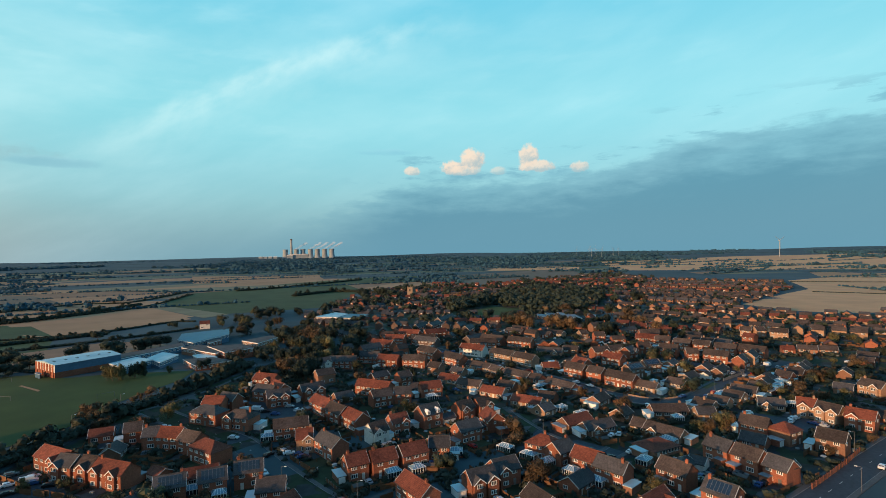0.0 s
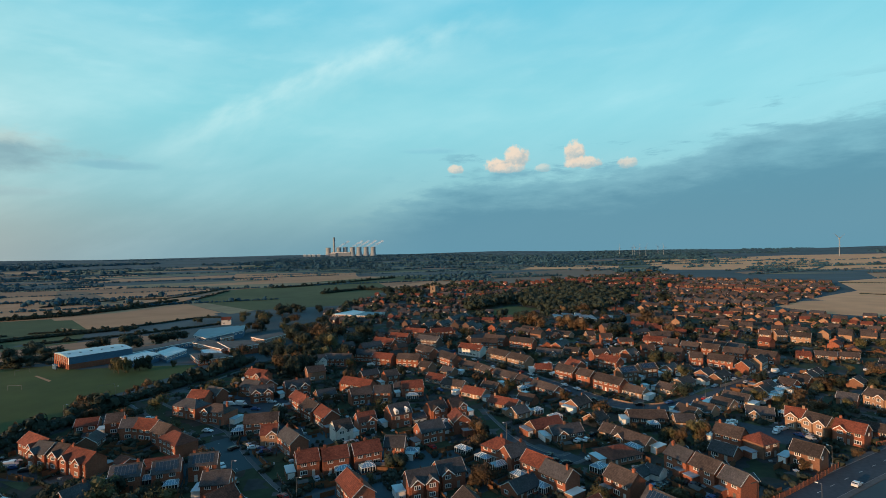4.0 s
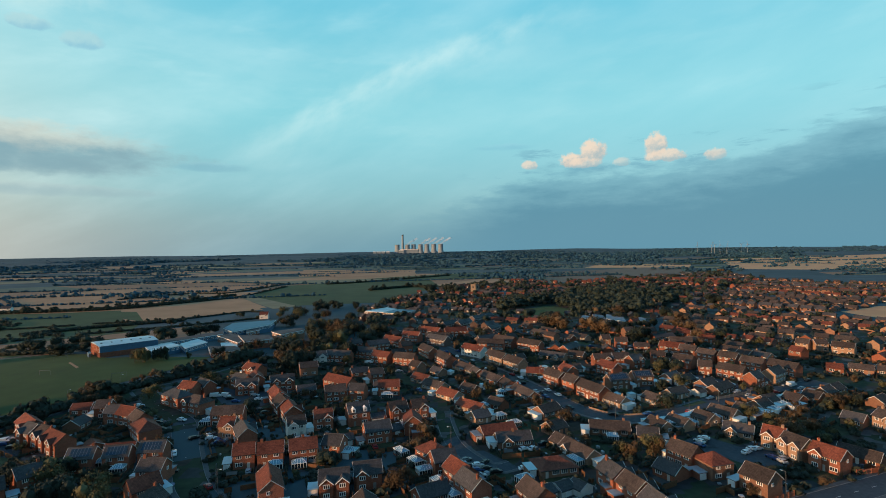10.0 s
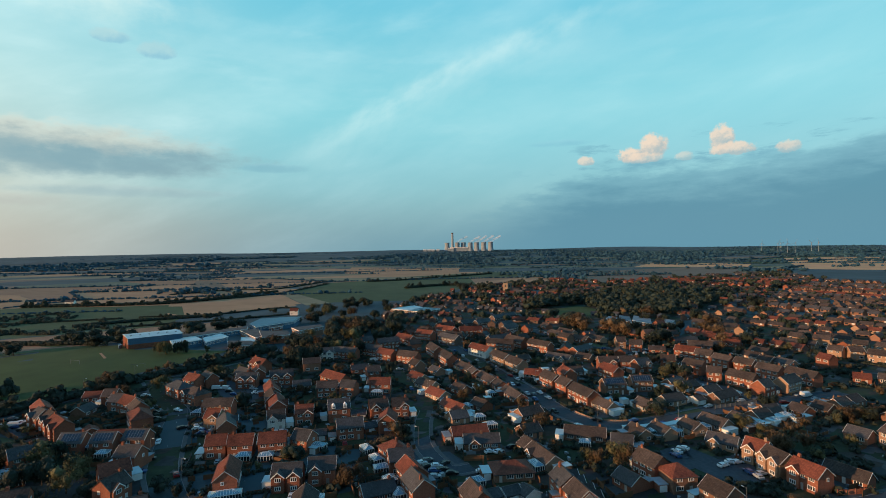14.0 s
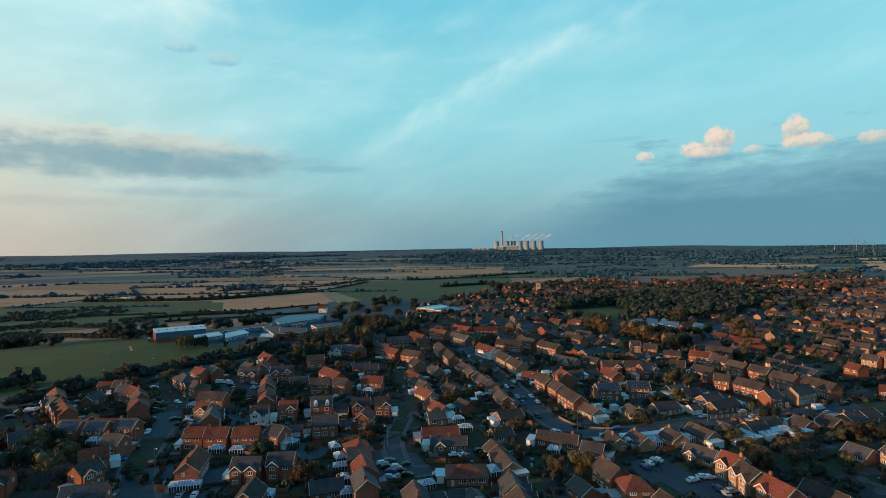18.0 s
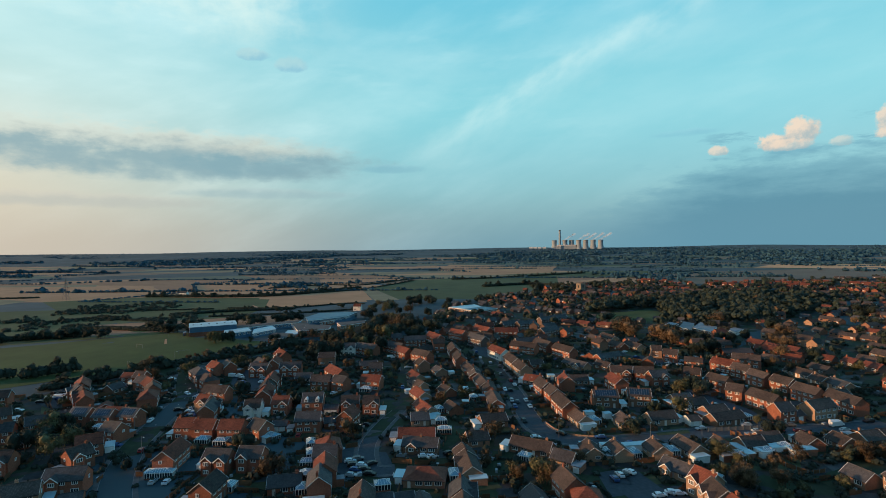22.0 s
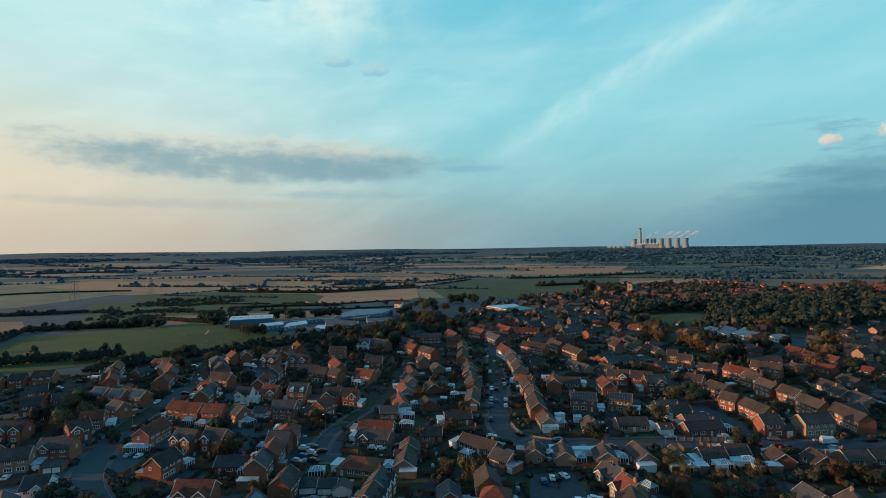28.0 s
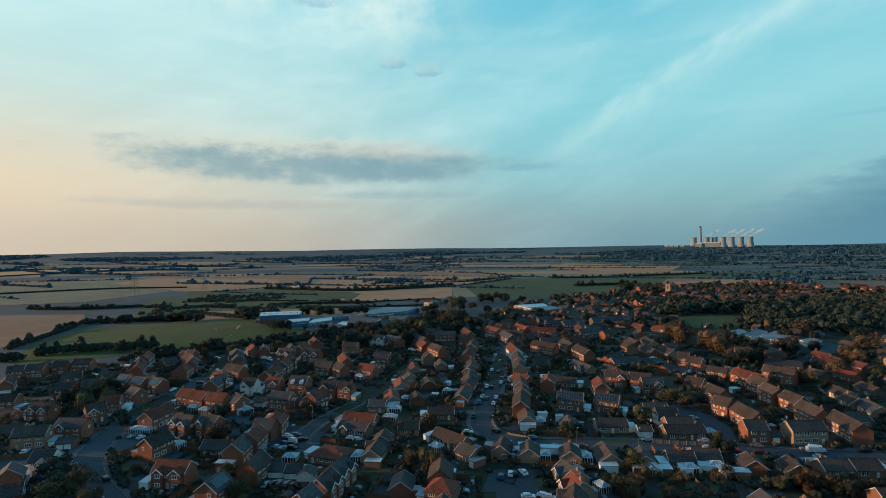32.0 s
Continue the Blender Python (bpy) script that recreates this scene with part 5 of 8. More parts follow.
def church(x, y, turn):
    root = new("church")
    root.matrix_basis = pose(x, y, ground_z(x, y), 0, 0, turn)
    tagged(root, "pale stone village church with a square tower", "church")
    tower = part("tower", box(bmesh.new(), -4.5, 4.5, -4.5, 4.5, 0, 17.5), STONE, root)
    for sx in (-1, 1):
        for sy in (-1, 1):
            bm = bmesh.new()
            bmesh.ops.create_cone(bm, cap_ends=True, segments=4, radius1=0.8, radius2=0.05, depth=2.6, matrix=Matrix.Translation((sx * 4.1, sy * 4.1, 19.3)))
            part("pinnacle", bm, STONE, tower)
    for k in range(4):
        part("parapet", box(bmesh.new(), -4.6, 4.6, -4.6, -4.2, 17.5, 18.3), STONE, tower).matrix_basis = pose(0, 0, 0, 0, 0, 90 * k)
        part("belfry_window", box(bmesh.new(), -1.0, 1.0, -4.56, -4.4, 12.4, 15.8), GLASS, tower).matrix_basis = pose(0, 0, 0, 0, 0, 90 * k)
    part("nave", prism(bmesh.new(), ((-5, 0), (5, 0), (5, 5), (0, 9), (-5, 5)), 4.5, 28), STONE, root)
    bm = bmesh.new()
    for s in (-1, 1):
        prism(bm, ((s * 5.5, 4.6), (0, 9), (0, 9.3), (s * 5.5, 4.9)), 4.55, 28.4)
    part("nave_roof", bm, ROOF["slate"], root)
    return root


def cooling_tower(x, y, h):
    z = ground_z(x, y)
    bm = bmesh.new()
    rows = []
    for k in range(11):
        t = k / 10
        r = h * (0.27 + 0.22 * (t - 0.72) ** 2)
        rows.append([bm.verts.new((r * math.cos(a), r * math.sin(a), h * t)) for a in np.arange(32) * math.pi / 16])
    for a, b in zip(rows, rows[1:]):
        for i in range(32):
            bm.faces.new((a[i], a[(i + 1) % 32], b[(i + 1) % 32], b[i]))
    root = new("cooling_tower")
    root.matrix_basis = pose(x, y, z)
    tagged(root, "grey concrete cooling tower of the power station", "cooling tower", group="cooling towers")
    part("shell", bm, CONCRETE, root)
    bm = bmesh.new()
    bmesh.ops.create_cone(bm, cap_ends=False, segments=32, radius1=h * 0.288, radius2=h * 0.288, depth=h * 0.05, matrix=Matrix.Translation((0, 0, h * 0.98)))
    part("rim", bm, KERB, root)
    return root


def turbine(x, y, h, turn, spin):
    root = new("wind_turbine")
    root.matrix_basis = pose(x, y, ground_z(x, y), 0, 0, turn)
    tagged(root, "pale grey three-bladed wind turbine in far fields", "wind turbine", group="wind turbines")
    bm = bmesh.new()
    bmesh.ops.create_cone(bm, cap_ends=True, segments=12, radius1=h * 0.02, radius2=h * 0.011, depth=h, matrix=Matrix.Translation((0, 0, h / 2)))
    part("tower", bm, MAST, root)
    hub = part("nacelle", box(bmesh.new(), -h * 0.02, h * 0.02, -h * 0.03, h * 0.05, h - h * 0.02, h + h * 0.025), MAST, root)
    for k in range(3):
        bm = bmesh.new()
        prism(bm, ((-h * 0.016, 0), (h * 0.016, h * 0.06), (h * 0.004, h * 0.5), (-h * 0.004, h * 0.5)), -h * 0.006, h * 0.006)
        bmesh.ops.rotate(bm, verts=bm.verts, matrix=Matrix.Rotation(math.pi / 2, 3, "Z"))
        part("blade", bm, MAST, hub).matrix_basis = Matrix.Translation((0, -h * 0.04, h)) @ Matrix.Rotation(radians(spin + 120 * k), 4, "Y")
    return root


def pylon(x, y, h, turn):
    root = new("electricity_pylon")
    root.matrix_basis = pose(x, y, ground_z(x, y), 0, 0, turn)
    tagged(root, "grey steel lattice electricity pylon in the fields", "pylon", group="pylons")

    def rod(bm, a, b, r=0.16):
        a, b = Vector(a), Vector(b)
        d = (b - a).normalized()
        s = d.orthogonal().normalized() * r
        t = d.cross(s)
        lo, hi = [bm.verts.new(a + q) for q in (s, t, -s, -t)], [bm.verts.new(b + q) for q in (s, t, -s, -t)]
        for k in range(4):
            bm.faces.new((lo[k], lo[(k + 1) % 4], hi[(k + 1) % 4], hi[k]))
    bm = bmesh.new()
    c = ((-1, -1), (1, -1), (1, 1), (-1, 1))
    for k in range(7):
        z0, z1 = h * k / 7, h * (k + 1) / 7
        w0, w1 = h * (0.10 - 0.088 * k / 7), h * (0.10 - 0.088 * (k + 1) / 7)
        for (ax, ay), (bx, by) in zip(c, c[1:] + c[:1]):
            rod(bm, (ax * w0, ay * w0, z0), (ax * w1, ay * w1, z1))
            rod(bm, (ax * w0, ay * w0, z0), (bx * w1, by * w1, z1), 0.1)
    part("mast", bm, STEEL, root)
    for k, z in enumerate((0.62, 0.76, 0.90)):
        bm = bmesh.new()
        w = h * (0.20, 0.25, 0.17)[k]
        for s in (-1, 1):
            rod(bm, (0, s * 0.6, z * h), (w, 0, z * h - 0.4))
            rod(bm, (0, s * 0.6, z * h), (-w, 0, z * h - 0.4))
        rod(bm, (-w, 0, z * h - 0.4), (w, 0, z * h - 0.4))
        part("crossarm", bm, STEEL, root)
    return root


def goal(x, y, turn):
    root = new("goal")
    root.matrix_basis = pose(x, y, ground_z(x, y) + 0.03, 0, 0, turn)
    tagged(root, "pale metal goal frame on the playing field", "goal", group="goals")
    for s in (-1, 1):
        part("post", box(bmesh.new(), s * 3.6 - 0.06, s * 3.6 + 0.06, -0.06, 0.06, 0, 2.44), STEEL, root)
    part("crossbar", box(bmesh.new(), -3.66, 3.66, -0.06, 0.06, 2.44, 2.56), STEEL, root)
    return root


def outbuilding(x, y, turn, w, d, look_of):
    """A flat-roofed garage or lean-to."""
    root = new("outbuilding")
    root.matrix_basis = pose(x, y, ground_z(x, y), 0, 0, turn)
    wall, roof, words = look_of
    tagged(root, words, "outbuilding", group="garages and lean-tos")
    piece("shell", cached(("out_shell", w, d, wall.name), lambda bm: box(bm, -w / 2, w / 2, -d / 2, d / 2, -0.2, 2.25), [wall]), root)
    piece("flat_roof", cached(("out_roof", w, d, roof.name), lambda bm: prism(bm, ((-d / 2 - 0.15, 2.2), (d / 2 + 0.15, 2.35), (d / 2 + 0.15, 2.55), (-d / 2 - 0.15, 2.4)), -w / 2 - 0.15, w / 2 + 0.15), [roof]), root)
    piece("garage_door", cached(("out_door", w), lambda bm: box(bm, -w / 2 + 0.3, w / 2 - 0.3, -0.05, 0.05, 0.03, 2.0), [WHITE]), root, at=pose(0, -d / 2 - 0.03, 0))
    return root


def shed(x, y, turn):
    root = new("garden_shed")
    root.matrix_basis = pose(x, y, ground_z(x, y), 0, 0, turn)
    tagged(root, "small timber garden shed with a felt roof", "shed", group="garden sheds")
    piece("shell", cached(("shed_shell",), lambda bm: prism(bm, ((-1.1, 0), (1.1, 0), (1.1, 1.9), (0, 2.4), (-1.1, 1.9)), -1.5, 1.5), [TIMBER]), root)
    def top(bm):
        for s in (-1, 1):
            prism(bm, ((s * 1.3, 1.82), (0, 2.42), (0, 2.5), (s * 1.3, 1.9)), -1.65, 1.65)
    piece("roof", cached(("shed_roof",), top, [FELT]), root)
    return root

# ---- the places of things ----
sports_hall(-222.2, 312.4, -201.6, 297.6, 35.0, 7.8)
block([(-182.2, 315.4), (-176.1, 332.9), (-162.1, 323.7), (-167.5, 302.4)], 4.6, CLAD, PALEROOF, "low school block with a pale blue roof")
block([(-169.4, 333.5), (-169.7, 353.1), (-154.4, 342.5), (-154.6, 318.8)], 4.2, CLAD, PALEROOF, "low school hall with a pale grey-blue roof")
block([(-201.2, 346.0), (-175.7, 394.1), (-167.9, 381.7), (-191.5, 334.0)], 3.8, CLAD, FELT, "long low school range, dark blue cladding")
block([(-184.5, 409.3), (-195.1, 439.8), (-164.8, 462.6), (-153.8, 431.9), (-166.0, 392.5)], 6.0, CLAD, BLUEROOF, "long shed with a blue sheet roof")
block([(-165.0, 370.9), (-156.2, 381.0), (-131.7, 361.5), (-131.5, 344.3)], 5.0, WALL["buff"], FELT, "flat-roofed school wing with white fascia")
block([(-146.1, 369.6), (-123.3, 374.2), (-111.5, 358.7), (-125.6, 344.3)], 6.0, WALL["brick"], FELT, "flat-roofed school building with white fascia")
block([(-148.5, 350.3), (-139.4, 354.2), (-128.8, 339.8), (-136.9, 334.1)], 3.0, WALL["brick"], PALEROOF, "low school porch block with a pale roof")
block([(-147.3, 333.4), (-129.9, 336.5), (-114.9, 325.1), (-131.0, 312.8)], 3.6, WALL["brick"], FELT, "low flat-roofed school workshop")
block([(-128.8, 389.1), (-114.0, 409.4), (-106.1, 400.6), (-113.9, 376.2)], 7.0, WALL["buff"], FELT, "two-storey flat-roofed school block")
block([(-166.3, 413.6), (-160.6, 424.4), (-152.0, 410.7), (-156.0, 397.1)], 4.5, WALL["brick"], FELT, "small brick school store")
block([(-109.0, 560.0), (-92.0, 596.0), (-76.0, 580.0), (-84.0, 550.0)], 3.6, WALL["buff"], PALEROOF, "low store with a pale sheet roof")
block([(-83.0, 549.0), (-74.0, 581.0), (-52.0, 572.0), (-62.0, 541.0)], 3.4, WALL["dull"], BLUEROOF, "long store with a blue-grey sheet roof")
block([(137.9, 510.3), (139.1, 543.9), (148.0, 533.8), (147.1, 496.6)], 3.2, WALL["cream"], FLATROOF, "flat-roofed primary school block, pale roof")
block([(148.1, 508.9), (152.6, 543.8), (165.4, 525.1), (162.8, 492.1)], 3.2, WALL["buff"], FLATROOF, "flat-roofed primary school hall, pale roof")
block([(125.9, 520.1), (128.9, 535.9), (136.2, 524.6), (133.2, 509.6)], 3.2, WALL["brick"], FLATROOF, "small flat-roofed school block, pale roof")
block([(172.1, 510.1), (178.6, 523.4), (184.6, 514.3), (178.5, 499.2)], 3.2, WALL["white"], FLATROOF, "small white flat-roofed school block")
church(-5.0, 765.0, -30)
cooling_tower(-1051, 4250, 74)
cooling_tower(-972, 4292, 74)
cooling_tower(-925, 4325, 74)
cooling_tower(-851, 4262, 74)
cooling_tower(-798, 4276, 74)
cooling_tower(-741, 4292, 74)
cooling_tower(-684, 4307, 74)
chimney_root = new("chimney_stack")
chimney_root.matrix_basis = pose(-996, 4224, ground_z(-996, 4224))
tagged(chimney_root, "tall dark concrete chimney of the power station", "chimney")
bm = bmesh.new()
bmesh.ops.create_cone(bm, cap_ends=True, segments=20, radius1=11, radius2=8, depth=156, matrix=Matrix.Translation((0, 0, 78)))
part("shaft", bm, CONCRETE, chimney_root)
bm = bmesh.new()
bmesh.ops.create_cone(bm, cap_ends=True, segments=20, radius1=8.6, radius2=8.6, depth=8, matrix=Matrix.Translation((0, 0, 155)))
part("cap", bm, FELT, chimney_root)
STEAM = mat("white_steam", (0.85, 0.87, 0.90), 1.0, vary=0.1, grain=0.02, stain=0.01)
STEAM.node_tree.nodes["Principled BSDF"].inputs["Alpha"].default_value = 0.15
for i, (sx, sy) in enumerate(((-851, 4262), (-798, 4276), (-741, 4292), (-684, 4307), (-972, 4292))):
    bm, r = bmesh.new(), random.Random(i)
    for k in range(9):
        t = k / 8
        m = Matrix.Translation((sx + 80 * t, sy + r.gauss(0, 3), ground_z(sx, sy) + 78 + 46 * t + r.gauss(0, 2))) @ Matrix.Diagonal((9 + 5 * t, 6, 5 + 4 * t * r.uniform(0.6, 1.3), 1))
        bmesh.ops.create_icosphere(bm, subdivisions=2, radius=1.0, matrix=m)
    tagged(part("steam_plume", bm, STEAM), "thin white steam drifting from a cooling tower", "steam", kind="stuff")
block([(-1010, 4199), (-866, 4238), (-878, 4286), (-1023, 4247)], 36, CONCRETE, FELT, "long pale turbine hall of the power station", name="turbine_hall", windows=False, edge=4)
block([(-1022, 4186), (-979, 4197), (-987, 4226), (-1030, 4215)], 30, CONCRETE, FELT, "pale boiler house of the power station", name="boiler_house", windows=False, edge=4)
block([(-1233, 4140), (-1206, 4147), (-1215, 4181), (-1242, 4174)], 20, CONCRETE, PALEROOF, "pale storage shed by the power station", name="storage_shed", windows=False, edge=3)
block([(-1199, 4149), (-1172, 4156), (-1181, 4190), (-1208, 4183)], 20, CONCRETE, PALEROOF, "pale storage shed by the power station", name="storage_shed", windows=False, edge=3)
block([(-1165, 4158), (-1138, 4165), (-1147, 4199), (-1174, 4192)], 20, CONCRETE, PALEROOF, "pale storage shed by the power station", name="storage_shed", windows=False, edge=3)
block([(-1126, 4168), (-1099, 4175), (-1108, 4209), (-1135, 4202)], 20, CONCRETE, PALEROOF, "pale storage shed by the power station", name="storage_shed", windows=False, edge=3)
turbine(1833, 2468, 84, 20, 60)
turbine(1025, 3172, 52, 30, 0)
turbine(1092, 3140, 52, 30, 37)
turbine(1105, 3134, 52, 30, 74)
turbine(1130, 3121, 52, 30, 111)
turbine(1161, 3106, 52, 30, 148)
turbine(1266, 3191, 52, 30, 185)
turbine(1293, 3175, 52, 30, 222)
pylon(-678, 330, 50, 30)
pylon(-724, 456, 33, 30)
goal(-222.9, 289.8, 60)
goal(-151.1, 258.3, 40)
goal(-197.2, 255.6, 0)
conservatory(4.9, 141.6, 32, 7.4, 3.0)
conservatory(33.4, 145.6, 114, 3.4, 3.0)
conservatory(75.6, 167.7, 41, 4.0, 3.4)
conservatory(92.4, 183.9, -55, 4.6, 3.0)
conservatory(108.0, 207.1, -2, 3.4, 3.4)
conservatory(141.3, 226.6, 124, 4.0, 3.0)
conservatory(132.7, 222.6, 118, 4.6, 3.4)
conservatory(153.0, 234.1, -58, 3.4, 3.0)
conservatory(173.3, 239.6, -55, 4.0, 3.4)
conservatory(176.4, 284.4, 45, 4.6, 3.0)
conservatory(181.6, 247.9, 38, 3.4, 3.4)
conservatory(187.4, 255.1, 34, 4.0, 3.0)
conservatory(121.6, 254.4, -51, 4.6, 3.4)
conservatory(166.2, 218.0, -27, 3.4, 3.0)
conservatory(-8.2, 167.2, 24, 4.0, 3.4)
conservatory(38.6, 176.2, -44, 4.6, 3.0)
conservatory(49.1, 162.4, -49, 3.4, 3.4)
conservatory(54.8, 154.7, 130, 4.0, 3.0)
conservatory(7.2, 250.3, 15, 4.6, 3.4)
conservatory(56.5, 239.3, -37, 3.4, 3.0)
conservatory(64.3, 226.1, 37, 4.0, 3.4)
conservatory(70.7, 217.6, 29, 4.6, 3.0)
conservatory(63.0, 261.6, 121, 3.4, 3.4)
conservatory(13.1, 181.8, -4, 4.6, 3.4)
conservatory(-67.4, 133.2, 54, 3.4, 3.0)
conservatory(-69.0, 160.2, 21, 4.0, 3.4)
conservatory(-0.4, 169.0, 27, 4.0, 3.0)
conservatory(43.4, 170.0, 33, 4.6, 3.4)
conservatory(31.7, 183.6, -44, 4.6, 3.0)
conservatory(-59.5, 156.7, 21, 3.4, 3.4)
conservatory(146.4, 237.3, -58, 4.0, 3.0)
conservatory(-57.7, 202.1, 16, 4.6, 3.4)
car(75.1, 193.9, 41, "white")
car(105.1, 228.0, 41, "white")
car(138.3, 205.5, 125, "blue")
car(139.4, 209.1, 125, "white")
car(152.1, 200.2, 41, "white")
car(135.3, 190.1, 41, "silver")
car(54.0, 179.0, 41, "white")
car(57.0, 176.9, 41, "black")
car(62.6, 175.8, 41, "black")
car(55.4, 181.7, 41, "grey")
car(86.3, 153.0, 120, "silver")
car(87.6, 154.3, 120, "black")
car(89.5, 155.9, 120, "black")
car(91.1, 157.4, 120, "grey")
car(83.2, 267.4, 120, "grey")
car(73.2, 284.3, 120, "black")
car(56.8, 311.7, 120, "grey")
car(208.5, 292.1, 41, "white", True)
car(206.9, 280.4, 110, "blue")
car(162.3, 326.3, 41, "black")
car(166.2, 301.0, 41, "silver")
car(6.6, 138.0, 121, "silver")
car(10.6, 140.0, 121, "white")
car(27.0, 106.3, 41, "blue")
car(24.6, 217.5, 41, "white")
car(-121.0, 153.1, 30, "white")
car(186.8, 313.3, 41, "silver")
car(58.7, 444.8, 20, "white", True)
car(46.1, 463.1, 20, "blue")
car(89.1, 437.8, 120, "black")
car(95.4, 425.8, 120, "grey")
car(139.7, 378.9, 130, "white")
car(147.3, 388.2, 41, "silver")
car(154.4, 402.6, 41, "white")
car(124.3, 402.4, 60, "grey")
car(28.2, 346.3, 120, "white")
car(40.3, 335.3, 120, "silver")
car(18.5, 361.7, 120, "blue")
car(75.5, 361.4, 40, "blue")
car(-24.8, 320.0, 40, "white", True)
car(-0.0, 301.8, 40, "silver")
car(201.2, 386.0, 40, "white")
car(206.3, 430.4, 40, "grey")
car(75.1, 445.9, 60, "silver")
car(91.6, 422.7, 60, "white")
car(119.9, 389.3, 60, "blue")
car(146.3, 377.8, 30, "white")
car(152.8, 376.9, 30, "black")
car(110.8, 402.3, 60, "white")
car(140.2, 372.0, 80, "silver")
car(154.8, 397.2, 20, "white")
car(89.5, 437.3, 60, "blue")
car(78.8, 448.2, 60, "white")
car(94.5, 423.5, 60, "silver")
car(69.9, 453.2, 60, "grey")
car(130.4, 376.2, 30, "white")
car(141.8, 212.5, 150, "white")
car(140.0, 209.5, 150, "black")
car(155.3, 203.6, 20, "white")
car(158.6, 196.8, 110, "blue")
car(160.3, 193.9, 110, "silver")
car(59.9, 178.1, 20, "white")
car(60.2, 174.2, 20, "blue")
car(61.5, 170.3, 20, "silver")
car(62.0, 180.6, 70, "black")
car(66.3, 173.9, 20, "black")
car(-53.5, 187.6, 60, "black")
car(-103.9, 218.0, 20, "white")
car(-79.7, 200.3, 20, "black")
car(-72.6, 193.8, 20, "black")
car(-41.6, 159.6, 25, "black")
car(-36.1, 150.2, 25, "blue")
car(-129.4, 169.5, 40, "white")
car(-125.2, 163.8, 40, "black")
car(-77.9, 237.9, 20, "white", True)
car(-68.5, 235.9, 20, "black")
car(-54.4, 237.8, 60, "white")
car(209.0, 293.9, 20, "white", True)
car(191.0, 311.5, 130, "silver")
car(-46.5, 188.4, 20, "white")
car(-40.8, 185.0, 20, "blue")
car(-124.8, 171.8, 30, "white", True)
car(-122.0, 170.6, 30, "blue")
car(-116.1, 168.6, 20, "black")
car(-134.7, 174.3, 30, "black")
car(-134.1, 177.0, 30, "grey")
car(-94.0, 204.5, 15, "silver")
car(-72.0, 205.1, -10, "white")
car(-72.8, 238.9, -10, "white", True)
car(-63.2, 232.4, 0, "blue")
car(-59.4, 243.0, 0, "silver")
car(-51.6, 237.3, 10, "white")
car(-48.8, 190.4, -30, "silver")
car(-47.3, 191.6, -30, "black")
car(-42.4, 186.9, -30, "blue")
car(-39.7, 184.1, -30, "black")
car(-12.0, 193.1, 30, "silver")
car(-10.2, 194.4, 30, "silver")
car(89.0, 156.4, 30, "blue")
car(94.5, 159.1, 30, "black")
car(94.5, 158.3, 30, "black")
car(100.4, 159.3, 35, "black")
car(101.5, 157.5, 35, "grey")
car(78.2, 194.8, 60, "white")
car(81.9, 200.0, 60, "black")
car(75.6, 177.4, 20, "white")
car(157.1, 203.9, 30, "white")
car(162.1, 196.2, 30, "silver")
car(102.9, 149.2, 35, "blue")
car(105.1, 150.0, 35, "black")
car(149.4, 156.9, 35, "white")
car(259.4, 294.1, 30, "white")
car(5.0, 174.9, 20, "blue")
car(-35.8, 194.3, 0, "silver")
tree(-134.8, 219.5, 6.8, "rust")
tree(-127.9, 212.7, 6.0, "rust")
tree(-141.1, 225.4, 5.1, "rust")
tree(-127.2, 216.2, 5.1, "rust")
tree(-133.3, 248.5, 4.2, "rust")
tree(-132.5, 254.4, 4.2, "rust")
tree(-130.8, 260.7, 5.1, "rust")
tree(-108.0, 228.6, 6.8, "olive")
tree(-107.6, 233.6, 6.0, "olive")
tree(38.6, 157.8, 7.6, "rust")
tree(37.1, 160.4, 6.0, "rust")
tree(117.9, 194.0, 8.5, "olive")
tree(120.1, 193.1, 7.6, "rust")
tree(35.1, 187.5, 5.1, "rust")
tree(38.0, 191.0, 4.2, "rust")
tree(8.5, 170.6, 6.0, "green")
tree(10.5, 173.1, 5.1, "green")
tree(144.5, 169.4, 4.2, "rust")
tree(141.5, 168.2, 3.4, "rust")
tree(165.4, 177.3, 3.4, "rust")
tree(-180.0, 306.7, 5.1, "olive")
tree(-170.1, 302.0, 5.1, "olive")
tree(-157.8, 297.6, 5.1, "olive")
tree(-84.9, 251.7, 5.1, "green")
tree(-144.4, 308.6, 4.2, "olive")
tree(46.5, 110.7, 5.1, "olive")
tree(39.9, 109.8, 4.2, "green")
tree(57.7, 112.0, 5.1, "rust")
tree(56.9, 114.3, 4.2, "rust")
tree(125.8, 210.4, 4.2, "rust")
tree(125.8, 214.1, 4.2, "rust")
tree(175.8, 217.5, 6.0, "rust")
tree(172.7, 219.1, 5.1, "rust")
tree(161.5, 237.7, 4.2, "rust")
tree(210.1, 257.1, 5.1, "rust")
tree(212.2, 263.7, 5.1, "rust")
tree(207.8, 258.0, 4.2, "green")
tree(180.9, 280.6, 4.2, "olive")
tree(191.1, 251.8, 4.2, "rust")
tree(220.3, 260.6, 5.1, "green")
tree(224.9, 266.9, 5.1, "rust")
tree(-83.0, 149.4, 7.1, "green")
tree(-29.8, 132.3, 4.2, "rust")
tree(191.4, 244.6, 4.2, "rust")
tree(106.2, 467.1, 8.5, "rust")
tree(131.6, 451.2, 7.6, "rust")
tree(137.1, 444.0, 6.8, "rust")
tree(72.7, 507.0, 6.0, "green")
tree(161.0, 526.2, 8.5, "green")
tree(171.2, 494.3, 7.6, "rust")
tree(178.3, 525.5, 7.6, "green")
tree(159.5, 430.5, 7.6, "green")
